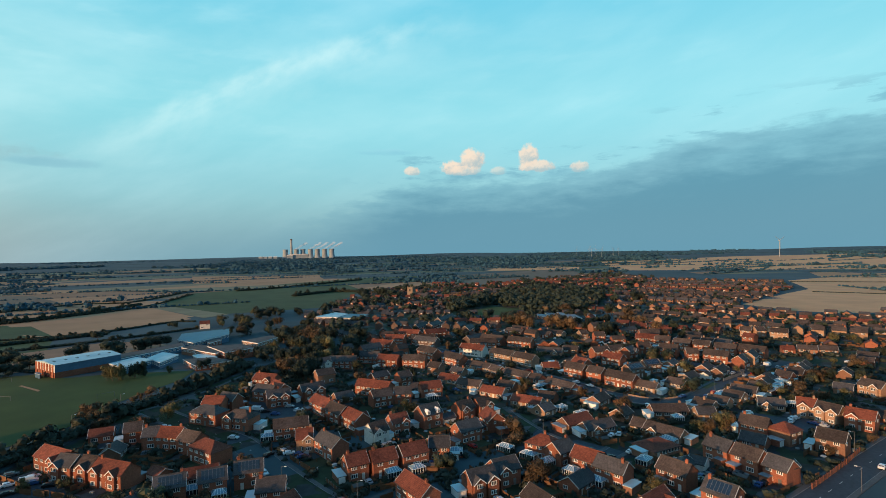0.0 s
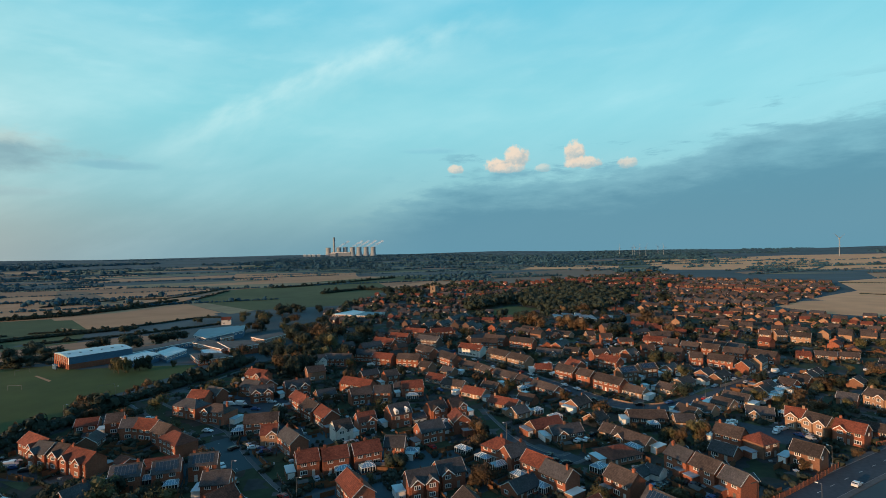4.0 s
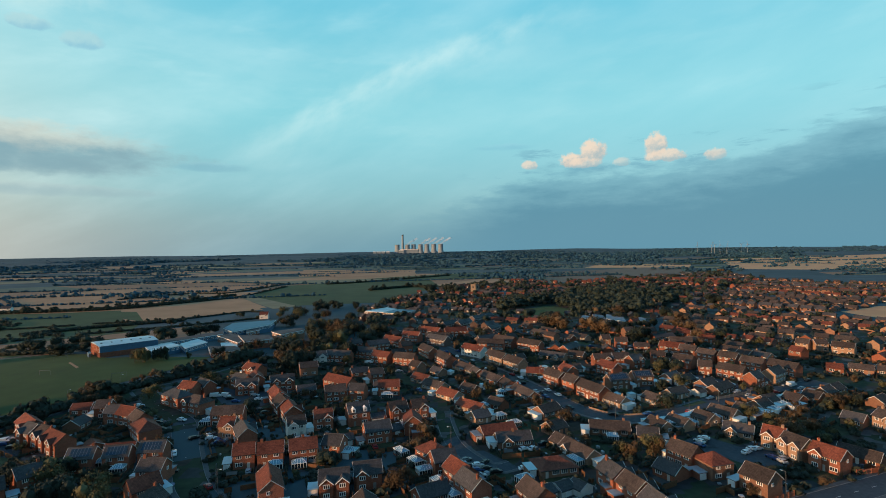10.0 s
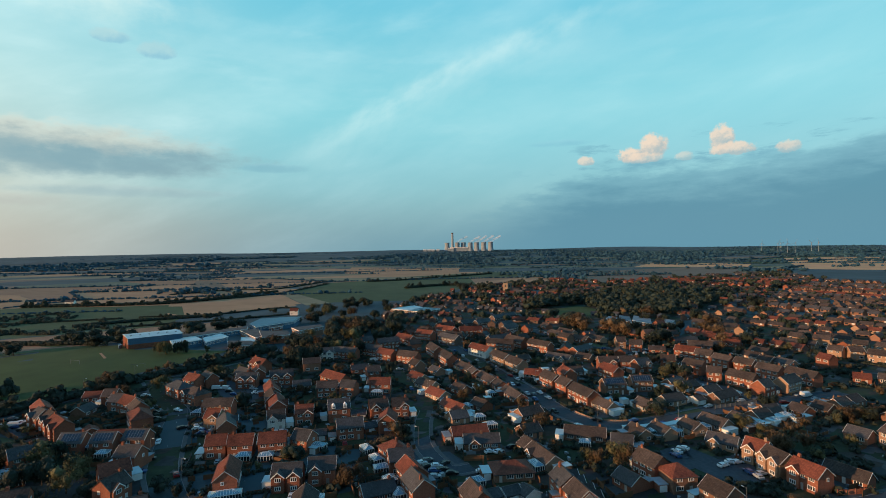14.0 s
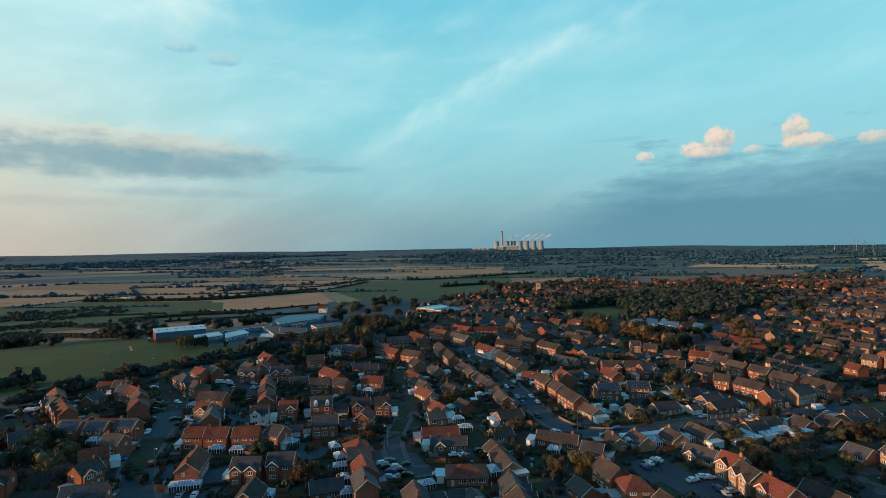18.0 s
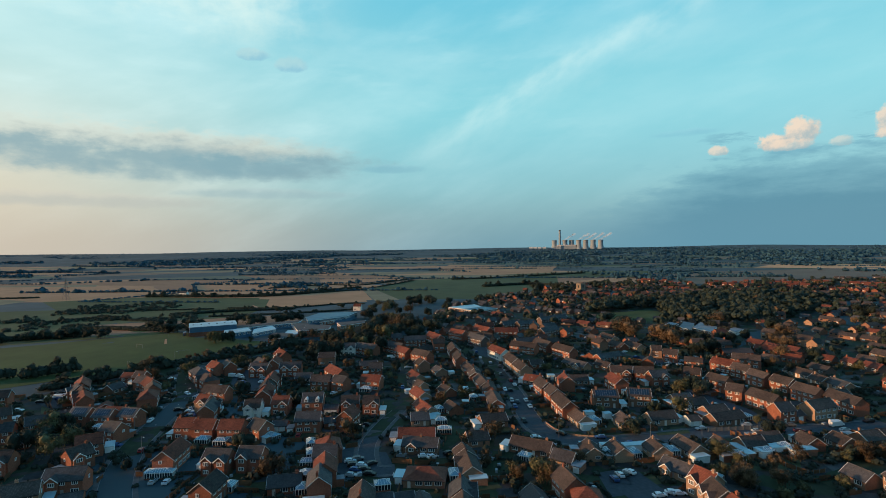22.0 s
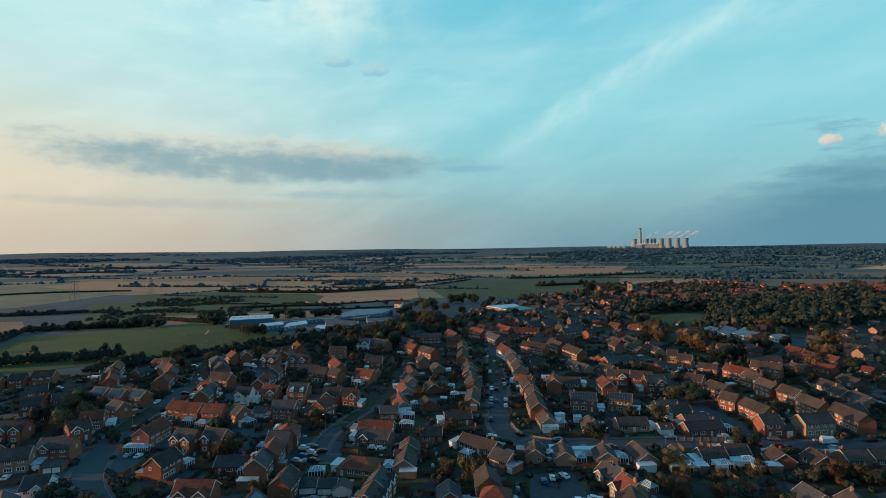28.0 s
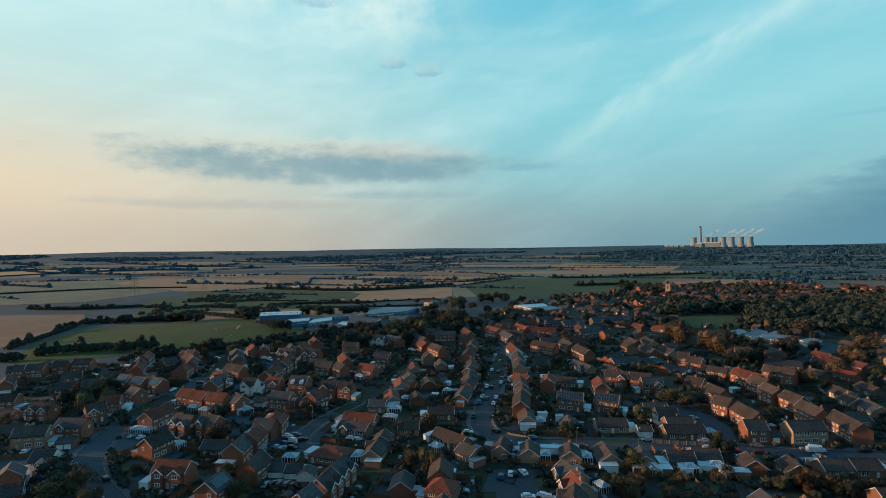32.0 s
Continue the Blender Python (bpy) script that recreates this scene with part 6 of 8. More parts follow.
tree(163.0, 443.2, 6.8, "green")
tree(147.7, 441.4, 6.8, "green")
tree(201.1, 483.7, 7.6, "rust")
tree(203.2, 531.6, 7.6, "rust")
tree(213.9, 474.0, 6.8, "green")
tree(183.1, 607.5, 10.2, "green")
tree(172.0, 638.0, 10.2, "green")
tree(158.1, 649.2, 10.2, "green")
tree(111.5, 190.7, 6.0, "rust")
tree(109.5, 193.2, 5.1, "olive")
tree(167.7, 238.2, 6.0, "olive")
tree(166.3, 240.8, 5.1, "olive")
tree(185.1, 222.2, 5.1, "rust")
tree(183.9, 225.2, 5.1, "rust")
tree(189.3, 220.2, 4.2, "olive")
tree(183.3, 234.3, 5.1, "rust")
tree(25.7, 179.1, 3.4, "rust")
tree(32.6, 185.4, 3.4, "rust")
tree(129.2, 221.0, 4.2, "rust")
tree(133.1, 219.3, 3.4, "green")
tree(131.0, 284.7, 3.4, "green")
tree(-75.3, 149.9, 7.1, "olive")
tree(-73.0, 145.8, 7.1, "rust")
tree(-61.2, 146.9, 5.9, "green")
tree(-68.1, 139.9, 5.9, "green")
tree(34.7, 156.8, 4.2, "rust")
tree(31.0, 164.0, 4.2, "rust")
tree(-48.8, 246.2, 3.4, "rust")
tree(-33.7, 245.9, 4.2, "rust")
tree(202.4, 378.5, 6.8, "green")
tree(191.0, 311.5, 4.2, "green")
tree(43.9, 270.5, 3.4, "olive")
tree(46.4, 282.4, 4.2, "olive")
tree(35.3, 267.7, 3.4, "green")
tree(-74.1, 145.2, 8.4, "olive")
tree(-73.6, 150.6, 7.1, "green")
tree(-59.5, 135.2, 8.4, "green")
tree(-55.6, 143.9, 7.1, "olive")
tree(-46.5, 133.0, 8.4, "olive")
tree(-62.6, 131.7, 8.4, "green")
tree(-63.1, 154.6, 4.2, "rust")
tree(-84.4, 141.3, 8.4, "green")
tree(-122.1, 165.7, 4.2, "olive")
tree(-132.0, 195.2, 4.2, "green")
tree(-18.1, 141.0, 5.1, "green")
tree(-10.9, 139.5, 4.2, "green")
tree(174.4, 218.8, 6.0, "rust")
tree(174.1, 225.7, 5.1, "rust")
tree(210.1, 257.1, 5.1, "olive")
tree(212.4, 260.1, 4.2, "rust")
tree(215.2, 261.6, 5.1, "rust")
tree(205.2, 252.8, 4.2, "olive")
tree(218.9, 262.1, 5.1, "olive")
tree(224.0, 265.6, 4.2, "rust")
tree(97.4, 197.4, 5.1, "rust")
tree(84.7, 209.8, 5.1, "rust")
tree(32.4, 110.4, 7.6, "green", 1.35)
tree(44.7, 114.0, 7.6, "rust")
tree(46.2, 127.8, 4.2, "rust")
tree(-88.4, 153.2, 5.1, "olive")
tree(7.7, 170.7, 5.1, "olive")
tree(174.0, 234.5, 5.1, "olive")
tree(-241.4, 305.6, 8.5, "green", 1.35)
tree(-235.8, 310.1, 7.6, "green", 1.35)
tree(-238.1, 329.8, 9.3, "green", 1.35)
tree(-239.1, 380.9, 8.5, "green", 1.35)
tree(-216.1, 381.6, 8.5, "green", 1.35)
tree(-204.4, 393.8, 9.3, "green", 1.35)
tree(-200.6, 400.3, 9.3, "green", 1.35)
tree(-198.7, 410.3, 8.5, "green", 1.35)
tree(-278.7, 465.3, 7.6, "green", 1.35)
tree(-246.7, 536.3, 6.0, "green", 1.35)
tree(-168.9, 290.1, 8.5, "olive", 0.6)
tree(-165.6, 289.1, 8.5, "olive", 0.6)
tree(-162.6, 289.5, 9.3, "olive", 0.6)
tree(-162.5, 293.8, 7.6, "olive", 0.6)
tree(-157.6, 296.0, 8.5, "green", 0.6)
tree(-155.9, 299.4, 8.5, "green", 0.6)
tree(-142.6, 233.2, 6.0, "rust", 1.35)
tree(-144.0, 229.8, 5.1, "rust")
tree(-142.5, 236.6, 5.1, "rust")
tree(-127.7, 315.9, 6.8, "green")
tree(-115.8, 305.0, 6.8, "rust")
tree(-118.6, 336.3, 6.8, "green")
tree(-116.7, 344.9, 7.6, "rust")
tree(-108.4, 359.6, 6.8, "green")
tree(-113.7, 315.2, 6.0, "green")
tree(-96.6, 357.1, 7.6, "green")
tree(-77.4, 325.3, 9.3, "rust")
tree(-65.9, 310.8, 9.3, "rust")
tree(-66.3, 326.9, 9.3, "green")
tree(97.7, 492.1, 11.9, "green", 1.35)
tree(103.3, 484.9, 11.0, "rust", 1.35)
tree(139.6, 463.8, 10.2, "rust")
tree(135.9, 470.2, 9.3, "green")
tree(88.2, 507.1, 9.3, "green")
tree(75.3, 527.4, 10.2, "green", 1.35)
tree(133.7, 487.0, 8.5, "green")
tree(183.2, 358.8, 4.2, "green")
tree(92.7, 489.0, 10.2, "rust", 1.35)
tree(104.9, 477.4, 10.2, "rust", 1.35)
tree(125.6, 466.2, 10.2, "rust", 1.35)
tree(133.4, 457.4, 9.3, "rust")
tree(166.5, 560.9, 10.2, "rust", 1.35)
tree(157.7, 453.7, 9.3, "green")
tree(154.4, 446.8, 9.3, "green")
tree(148.3, 459.7, 8.5, "green")
tree(167.6, 468.1, 7.6, "green")
tree(174.0, 466.6, 8.5, "green")
tree(184.0, 481.0, 8.5, "green")
tree(116.9, 368.9, 4.2, "olive")
tree(87.0, 339.6, 4.2, "olive")
tree(202.7, 465.0, 8.5, "rust")
tree(208.3, 460.2, 8.5, "rust")
hedge([(-146.7, 175.1), (-137.6, 203.6), (-132.1, 222.5), (-126.9, 243.7), (-116.2, 272.6), (-104.0, 324.9)], width=4.0, height=4.2, tall=1.0, label='overgrown dark hedge along the playing field')
hedge([(-288.1, 349.2), (-226.4, 316.8)], width=2.0, height=1.5)
hedge([(-325.0, 409.1), (-268.9, 454.9), (-215.8, 521.2)], width=2.4, height=2.0, tall=1.2, label='tall dark hedge between the fields')
hedge([(-378.6, 476.7), (-308.9, 505.2), (-266.8, 572.2), (-241.2, 575.4)], width=2.2, height=1.8, tall=1.2, label='tall dark hedge between the fields')
hedge([(-488, 615), (-428, 667), (-389, 767), (-416, 982)], width=2.6, height=2.0, tall=1.2, label='dark hedge and scrub along the railway')
hedge([(-575, 725), (-522, 827), (-449, 851), (-458, 1082)], width=2.6, height=2.2, tall=1.2, label='dark belt of scrub between fields')
hedge([(-354, 1044), (-284, 1116), (-142, 1388)], width=3.0, height=4.0, tall=1.0)
hedge([(-204, 877), (-140, 953), (-43, 881)], width=4.0, height=5.0, tall=1.0)
hedge([(711, 929), (837, 864)], width=2.0, height=1.5)
hedge([(580, 713), (636, 657)], width=2.0, height=1.3)
hedge([(-270.6, 131.1), (-322.6, 163.8), (-381.4, 196.7)], width=3.0, height=4.0, tall=1.0, label='dark hedge of trees beside the playing field')
hedge([(-219.3, 139.8), (-212.3, 157.2), (-192.5, 178.8)], width=3.2, height=7.0, tall=0.5, label='row of dense dark bushes by the field')
hedge([(-182.8, 181.4), (-171.1, 202.0)], width=3.2, height=7.0, tall=0.5, label='row of dense dark bushes by the field')
hedge([(-226.4, 114.5), (-210.8, 129.8)], width=3.2, height=7.0, label='row of dense dark bushes by the field')
hedge([(-386.5, 202.7), (-360.6, 240.0)], width=4.0, height=5.5, tall=0.5, label='row of dark field trees')
hedge([(-354.7, 243.3), (-304.3, 275.5)], width=3.6, height=4.5, tall=0.6, label='row of dark field trees')
hedge([(-621, 190), (-554.0, 237.9), (-516.8, 292.6)], width=3.6, height=4.5, tall=0.6, label='row of dark field trees')
hedge([(-382.7, 404.9), (-348.8, 451.0), (-290.2, 498.8)], width=3.5, height=3.5, label='tall dark hedge between the fields')
hedge([(-372.0, 306.6), (-246.1, 311.6)], width=3.5, height=4.0, label='dark hedge by the school')
hedge([(-969, 182), (-912, 358), (-809, 456)], width=4.0, height=3.0)
hedge([(-1724, 274), (-1807, 579), (-1621, 791)], width=4.0, height=4.0)
hedge([(-642, 533), (-457, 610), (-406, 781)], width=4.0, height=5.0, tall=0.8)
hedge([(198.7, 249.0), (213.3, 263.7), (230.7, 278.8)], width=2.2, height=2.2, tall=0.6, label='thick dark garden hedge behind the bungalows')
hedge([(16.5, 127.9), (37.6, 124.2), (52.8, 123.1)], width=1.6, height=1.6, label='clipped hedge round the bend of the road')
hedge([(-39.2, 261.5), (-22.8, 270.6), (-5.3, 280.9)], width=1.6, height=1.6, label='clipped garden hedge between the houses')
panel_fence([(178.8, 186.6), (184.0, 188.4), (189.6, 190.8)], height=1.7, material=WALL["brick"], post_material=WALL["brick"], label="red brick garden wall with piers beside the road")
panel_fence([(116.7, 145.9), (128.8, 153.4), (139.5, 160.2)], height=1.7, material=WALL["brick"], post_material=WALL["brick"], label="red brick garden wall with piers beside the road")
panel_fence([(140.7, 160.9), (153.0, 169.4)], height=1.7, material=WALL["brick"], post_material=WALL["brick"], label="red brick garden wall with piers beside the road")
panel_fence([(-29.5, 166.0), (-24.2, 157.9), (-19.6, 150.7)], height=1.1, gap=1.8, label="low fence with pale posts round a lawn")
panel_fence([(163.6, 264.4), (173.3, 270.6), (183.3, 277.1)], height=1.5, material=KERB, label="grey panel fence along the pavement")
panel_fence([(103.4, 246.1), (109.1, 240.4), (115.2, 237.4), (122.7, 238.3), (131.1, 241.7)], height=0.7, gap=2.0, material=WALL["cream"], label="low pale garden wall round the bend")
panel_fence([(184.9, 229.7), (197.6, 240.8)], height=1.2, label="grey garden fence with posts")
panel_fence([(182.5, 245.6), (186.8, 239.8), (192.4, 236.0)], height=1.6, label="red-brown timber garden fence")
panel_fence([(97.3, 187.2), (103.7, 187.9), (109.6, 192.3)], height=1.6, label="red-brown timber garden fence")
panel_fence([(49.8, 148.6), (44.2, 152.8), (39.2, 160.1)], height=1.6, label="red-brown timber garden fence")
street_lamp(-138.0, 213.1, 40)
street_lamp(-133.9, 239.9, 40)
street_lamp(-116.9, 272.6, 30)
street_lamp(150.6, 168.7, 130)
street_lamp(129.1, 142.5, 130)
street_lamp(32.1, 194.9, 0)
street_lamp(42.6, 337.1, 0)
street_lamp(82.2, 287.7, 0)
street_lamp(113.0, 232.3, 60)
street_lamp(145.0, 241.5, 90)
street_lamp(161.7, 255.9, 90)
street_lamp(190.5, 271.1, 90)
street_lamp(-59.1, 196.7, 0)
street_lamp(-42.1, 160.6, 0)
street_lamp(-17.6, 148.8, 0)
street_lamp(32.0, 256.3, 0)
street_lamp(48.2, 193.9, 180)
sheet("field", [(-293.8, 67.9), (-280.4, 119.5), (-310.0, 150.3), (-401.9, 206.0), (-489.9, 224.6), (-685, 63)], FIELD["brown"], 0.04, "brown stubble field beside the playing field", "field")
sheet("field", [(-753, 115), (-666, 261), (-780, 446), (-756, 605), (-1046, 667), (-1285, 515), (-1166, 133)], FIELD["olive"], 0.05, "pale pasture beyond the hedges", "field")
sheet("field", [(-523.6, 359.6), (-339.7, 499.7), (-414.7, 577.1), (-633, 539), (-726, 426)], FIELD["green"], 0.05, "green pasture field", "field")
sheet("field", [(-333.2, 494.6), (-262, 623), (-379, 752), (-414.7, 577.1)], FIELD["tan"], 0.07, "tan stubble field between hedges", "field")
sheet("field", [(-244, 606), (-226, 637), (-388, 792), (-379, 752)], FIELD["olive"], 0.07, "pale green corner of a field", "field")
sheet("field", [(-1724, 213), (-1900, 602), (-2095, 660), (-2052, 236)], FIELD["gold"], 0.05, "golden strip of stubble far off", "field")
sheet("field", [(-816, 1113), (-708, 1122), (-784, 1234), (-937, 1279)], FIELD["tan"], 0.05, "tan stubble far off", "field")
sheet("field", [(-670, 867), (-492, 779), (-748, 1050), (-832, 1077)], FIELD["earth"], 0.05, "brown ploughed field far off", "field")
sheet("field", [(-1178, 1524), (-1048, 1537), (-1130, 1663), (-1297, 1678)], FIELD["tan"], 0.06, "tan stubble far off", "field")
sheet("field", [(256, 1821), (585, 1788), (663, 2026), (342, 2098)], FIELD["gold"], 0.05, "golden strip of stubble far off", "field")
sheet("field", [(-919, 598), (-740, 620), (-888, 691), (-1023, 656)], FIELD["tan"], 0.06, "tan stubble far off", "field")
sheet("village_green", [(53.6, 568.8), (59, 601), (108, 622), (117.5, 566.1), (98.9, 537.4), (72.5, 540.4)], PITCH, 0.05, "green village recreation ground", "field")
sheet("field", [(-603, 522), (-448.8, 589.8), (-360.8, 497.6), (-484.0, 431.5)], FIELD["green"], 0.04, "dark pasture beside a stubble field", "field")
sheet("field", [(-641, 342), (-428.7, 492.8), (-339.0, 501.5), (-232.5, 325.3), (-282.7, 263.9), (-341.4, 222.7)], FIELD["green"], 0.02, "rough dark pasture with scrub", "field")
hedge([(-460.8, 297.2), (-448.3, 350.5), (-356.6, 361.9)], width=3.0, height=2.2, tall=1.2, label='patchy scrub across rough pasture')
hedge([(-540.0, 375.2), (-463.5, 419.9), (-391.6, 463.2)], width=2.4, height=1.8, tall=1.2, label='patchy scrub across rough pasture')
sheet("field", [(-746, 1716), (-327, 1783), (-260, 1445), (-588, 1402)], FIELD["tan"], 0.06, "tan stubble far off", "field")
sheet("field", [(81.2, 584.6), (125.1, 590.3), (120.6, 540.6), (78.4, 523.3)], LAWN, 0.05, "green village recreation ground", "field")
sheet("car_park", [(-64.4, 225.1), (-48.0, 226.0), (-68.1, 250.6), (-90.3, 260.6), (-87.3, 246.8)], TARMAC, 0.06, "asphalt courtyard with parked cars", "paving")
sheet("car_park", [(55.9, 168.6), (72.9, 179.7), (60.5, 191.6), (44.9, 186.9), (43.7, 177.4)], TARMAC, 0.06, "asphalt turning head with parked cars", "paving")
sheet("car_park", [(134.6, 206.9), (149.7, 188.4), (163.1, 188.9), (161.5, 203.8), (152.0, 206.1), (142.5, 216.8)], TARMAC, 0.06, "asphalt courtyard between the houses", "paving")
sheet("car_park", [(-67.2, 240.3), (-49.1, 227.8), (-42.4, 239.1), (-59.3, 251.0)], TARMAC, 0.06, "asphalt courtyard with parked cars", "paving")
sheet("car_park", [(80.0, 150.2), (98.0, 157.6), (92.0, 163.2), (79.2, 156.4)], TARMAC, 0.06, "asphalt courtyard by the garages", "paving")
sheet("car_park", [(139.4, 193.6), (149.5, 202.5), (139.0, 214.8), (132.4, 208.0)], TARMAC, 0.06, "asphalt courtyard with parked cars", "paving")
sheet("car_park", [(151.5, 326.6), (179.6, 301.0), (188.0, 281.8), (182.7, 277.3), (161.0, 298.4), (153.0, 311.3)], TARMAC, 0.06, "asphalt side street and parking", "paving")
sheet("car_park", [(62.0, 450.3), (65.7, 462.2), (131.6, 385.9), (157.3, 401.5), (159.6, 391.9), (132.7, 373.3)], TARMAC, 0.06, "asphalt service road and parking", "paving")
sheet("car_park", [(-129.8, 162.5), (-105.6, 160.9), (-113.3, 169.9), (-136.2, 175.2)], TARMAC, 0.06, "asphalt close with parked cars", "paving")
sheet("car_park", [(-151.1, 316.1), (-135.0, 321.0), (-143.2, 336.3), (-157.4, 336.6)], PAVING, 0.06, "grey school yard", "paving")
sheet("lawn", [(139.8, 211.1), (147.5, 216.7), (152.0, 209.4), (145.6, 203.8)], VERGE, 0.05, "mown green lawn beside the houses", "lawn")
sheet("lawn", [(17.7, 128.9), (42.0, 129.8), (51.1, 123.5), (34.3, 124.2)], VERGE, 0.05, "mown green lawn beside the houses", "lawn")
sheet("lawn", [(33.2, 150.6), (43.5, 159.5), (53.4, 151.7), (42.0, 145.7)], VERGE, 0.05, "mown green lawn beside the houses", "lawn")
sheet("lawn", [(94.0, 184.2), (101.8, 190.9), (108.5, 185.1), (101.2, 178.7)], VERGE, 0.05, "mown green lawn beside the houses", "lawn")
sheet("lawn", [(143.2, 258.0), (155.1, 266.6), (157.7, 259.4), (146.6, 251.3)], VERGE, 0.05, "mown green lawn beside the houses", "lawn")
sheet("lawn", [(162.6, 269.3), (166.0, 271.5), (177.7, 278.5), (164.1, 265.5)], VERGE, 0.05, "mown green lawn beside the houses", "lawn")
sheet("lawn", [(124.0, 252.2), (135.3, 259.3), (137.7, 254.9), (126.4, 248.5)], VERGE, 0.05, "mown green lawn beside the houses", "lawn")
sheet("lawn", [(180.1, 254.9), (192.3, 250.3), (190.7, 238.4), (176.8, 231.9)], VERGE, 0.05, "mown green lawn beside the houses", "lawn")
sheet("lawn", [(-121.6, 162.7), (-116.3, 169.3), (-108.5, 165.2), (-104.9, 154.9)], VERGE, 0.05, "mown green lawn beside the houses", "lawn")
sheet("lawn", [(-29.7, 164.9), (-20.4, 154.8), (-13.8, 156.0), (-23.6, 166.3)], VERGE, 0.05, "mown green lawn beside the houses", "lawn")
sheet("lawn", [(61.7, 203.3), (74.7, 207.1), (75.6, 200.3), (63.7, 195.6)], VERGE, 0.05, "mown green lawn beside the houses", "lawn")
sheet("cricket_strip", [(-209.4, 282.3), (-208.8, 283.6), (-191.5, 272.4), (-191.0, 270.0)], FIELD["tan"], 0.06, "worn pale strip on the playing field", "field")
sheet("lawn", [(105.7, 383.6), (129.1, 383.9), (138.0, 371.1), (121.7, 361.0)], VERGE, 0.05, "mown green lawn beside the houses", "lawn")
sheet("lawn", [(94.4, 434.3), (121.7, 400.3), (120.5, 389.7), (95.1, 417.8)], VERGE, 0.07, "mown green lawn beside the houses", "lawn")
block([(-215.4, 302.3), (-216.1, 304.8), (-211.1, 301.3), (-209.7, 297.8)], 2.6, CLAD, BLUEROOF, "blue steel storage container beside the sports hall", name='storage_container', category='container', windows=False, edge=0.1)
sheet("field", [(-1217, 527), (-868, 686), (-693, 578), (-775, 423), (-1100, 400)], FIELD["tan"], 0.09, "broad tan stubble field beyond the scrub", "field")
for x, y, h, kind in ((101, 480, 13, "rust"), (129, 459, 12, "rust"), (137, 447, 11, "rust"), (163, 420, 11, "green"), (155, 410, 10, "green"), (206, 527, 12, "green"), (201, 420, 9, "rust"),
                      (220, 424, 9, "green"), (286, 646, 14, "green"), (210, 496, 12, "rust"), (67, 643, 12, "green"), (94, 672, 13, "green"), (121, 665, 13, "green"), (52, 620, 12, "green"),
                      (-339, 248, 8, "green"), (-331, 255, 9, "green"), (-315, 259, 8, "green"), (-309, 267, 10, "green"), (-290, 270, 9, "green"), (-275, 273, 8, "green"), (-272, 314, 11, "green"),
                      (-259, 322, 10, "green"), (-256, 338, 11, "green"), (-231, 363, 10, "green"), (-213, 372, 11, "green"), (-351, 227, 9, "green"), (-345, 232, 8, "green"), (-152, 469, 11, "green"),
                      (-172, 528, 10, "olive"), (-173, 586, 12, "green"), (-49, 807, 15, "green"), (-32, 784, 14, "green"), (-80, 797, 15, "green")):
    tree(x, y, h, kind, 1.15)
EAST_END = [(155.6, 390.3), (233.4, 591.9), (498, 1058), (691, 917), (588, 768), (366.7, 558.2), (391.2, 496.5), (497.9, 471.5), (374.4, 355.0), (303.9, 353.9), (255.1, 403.5), (191.9, 364.9)]
OLD_VILLAGE = [(-84.1, 439.6), (-126.5, 596.9), (-110, 753), (-48, 992), (31, 1083), (145, 1036), (560, 1435), (528, 1094), (233.4, 591.9), (191.6, 524.4), (135.0, 537.3), (62.5, 490.9), (29.8, 418.6), (-17.8, 456.2), (-45.3, 432.4)]
WOOD_PARK = [(38, 604), (58, 596), (98, 648), (134, 606), (122, 558), (182, 556), (196, 590), (236, 640), (268, 720), (268, 794), (225, 850), (185, 850), (150, 800), (110, 735), (60, 690)]
VILLAGE_GREEN = [(62, 592), (98, 642), (128, 602), (114, 556), (92, 541), (76, 560)]
sheet("playing_field", VILLAGE_GREEN, PITCH, 0.06, "mown green playing field beside the primary school", "field")
TREE_BELT = [(-97.2, 337.1), (-120.9, 420.2), (-89.8, 470.1), (-46.7, 446.8), (-41.8, 328.5), (-55.8, 289.4), (-72.1, 280.1)]
TREE_BELT_WEST = [(-174.7, 456.3), (-211.6, 569.0), (-187, 679), (-113.1, 593.9), (-93.9, 441.4), (-120.9, 420.2)]
ESTATE_WEST = [(45.0, 86.7), (-146.4, 99.1), (-158.4, 130.1), (-151.6, 157.6), (-97.6, 186.5), (-18.0, 191.9), (101.7, 136.6)]
ESTATE = [(-139.7, 166.7), (-137.8, 220.6), (-111.5, 274.7), (-93.5, 336.5), (-45.3, 432.4), (34.8, 485.6), (73.7, 492.3), (132.8, 528.7), (187.0, 512.1), (174.4, 413.3), (276.7, 429.4), (374.4, 355.0), (196.4, 187.1), (99.4, 131.9), (24.5, 139.3), (-54.1, 147.1)]
for outline, z in ((ESTATE, 0.010), (ESTATE_WEST, 0.014), (EAST_END, 0.012), (OLD_VILLAGE, 0.008)):
    sheet("gardens", outline, GARDEN, z, "patchwork of small gardens between the houses", "gardens")

EAST_TURN = -52.0
rng = random.Random(42)


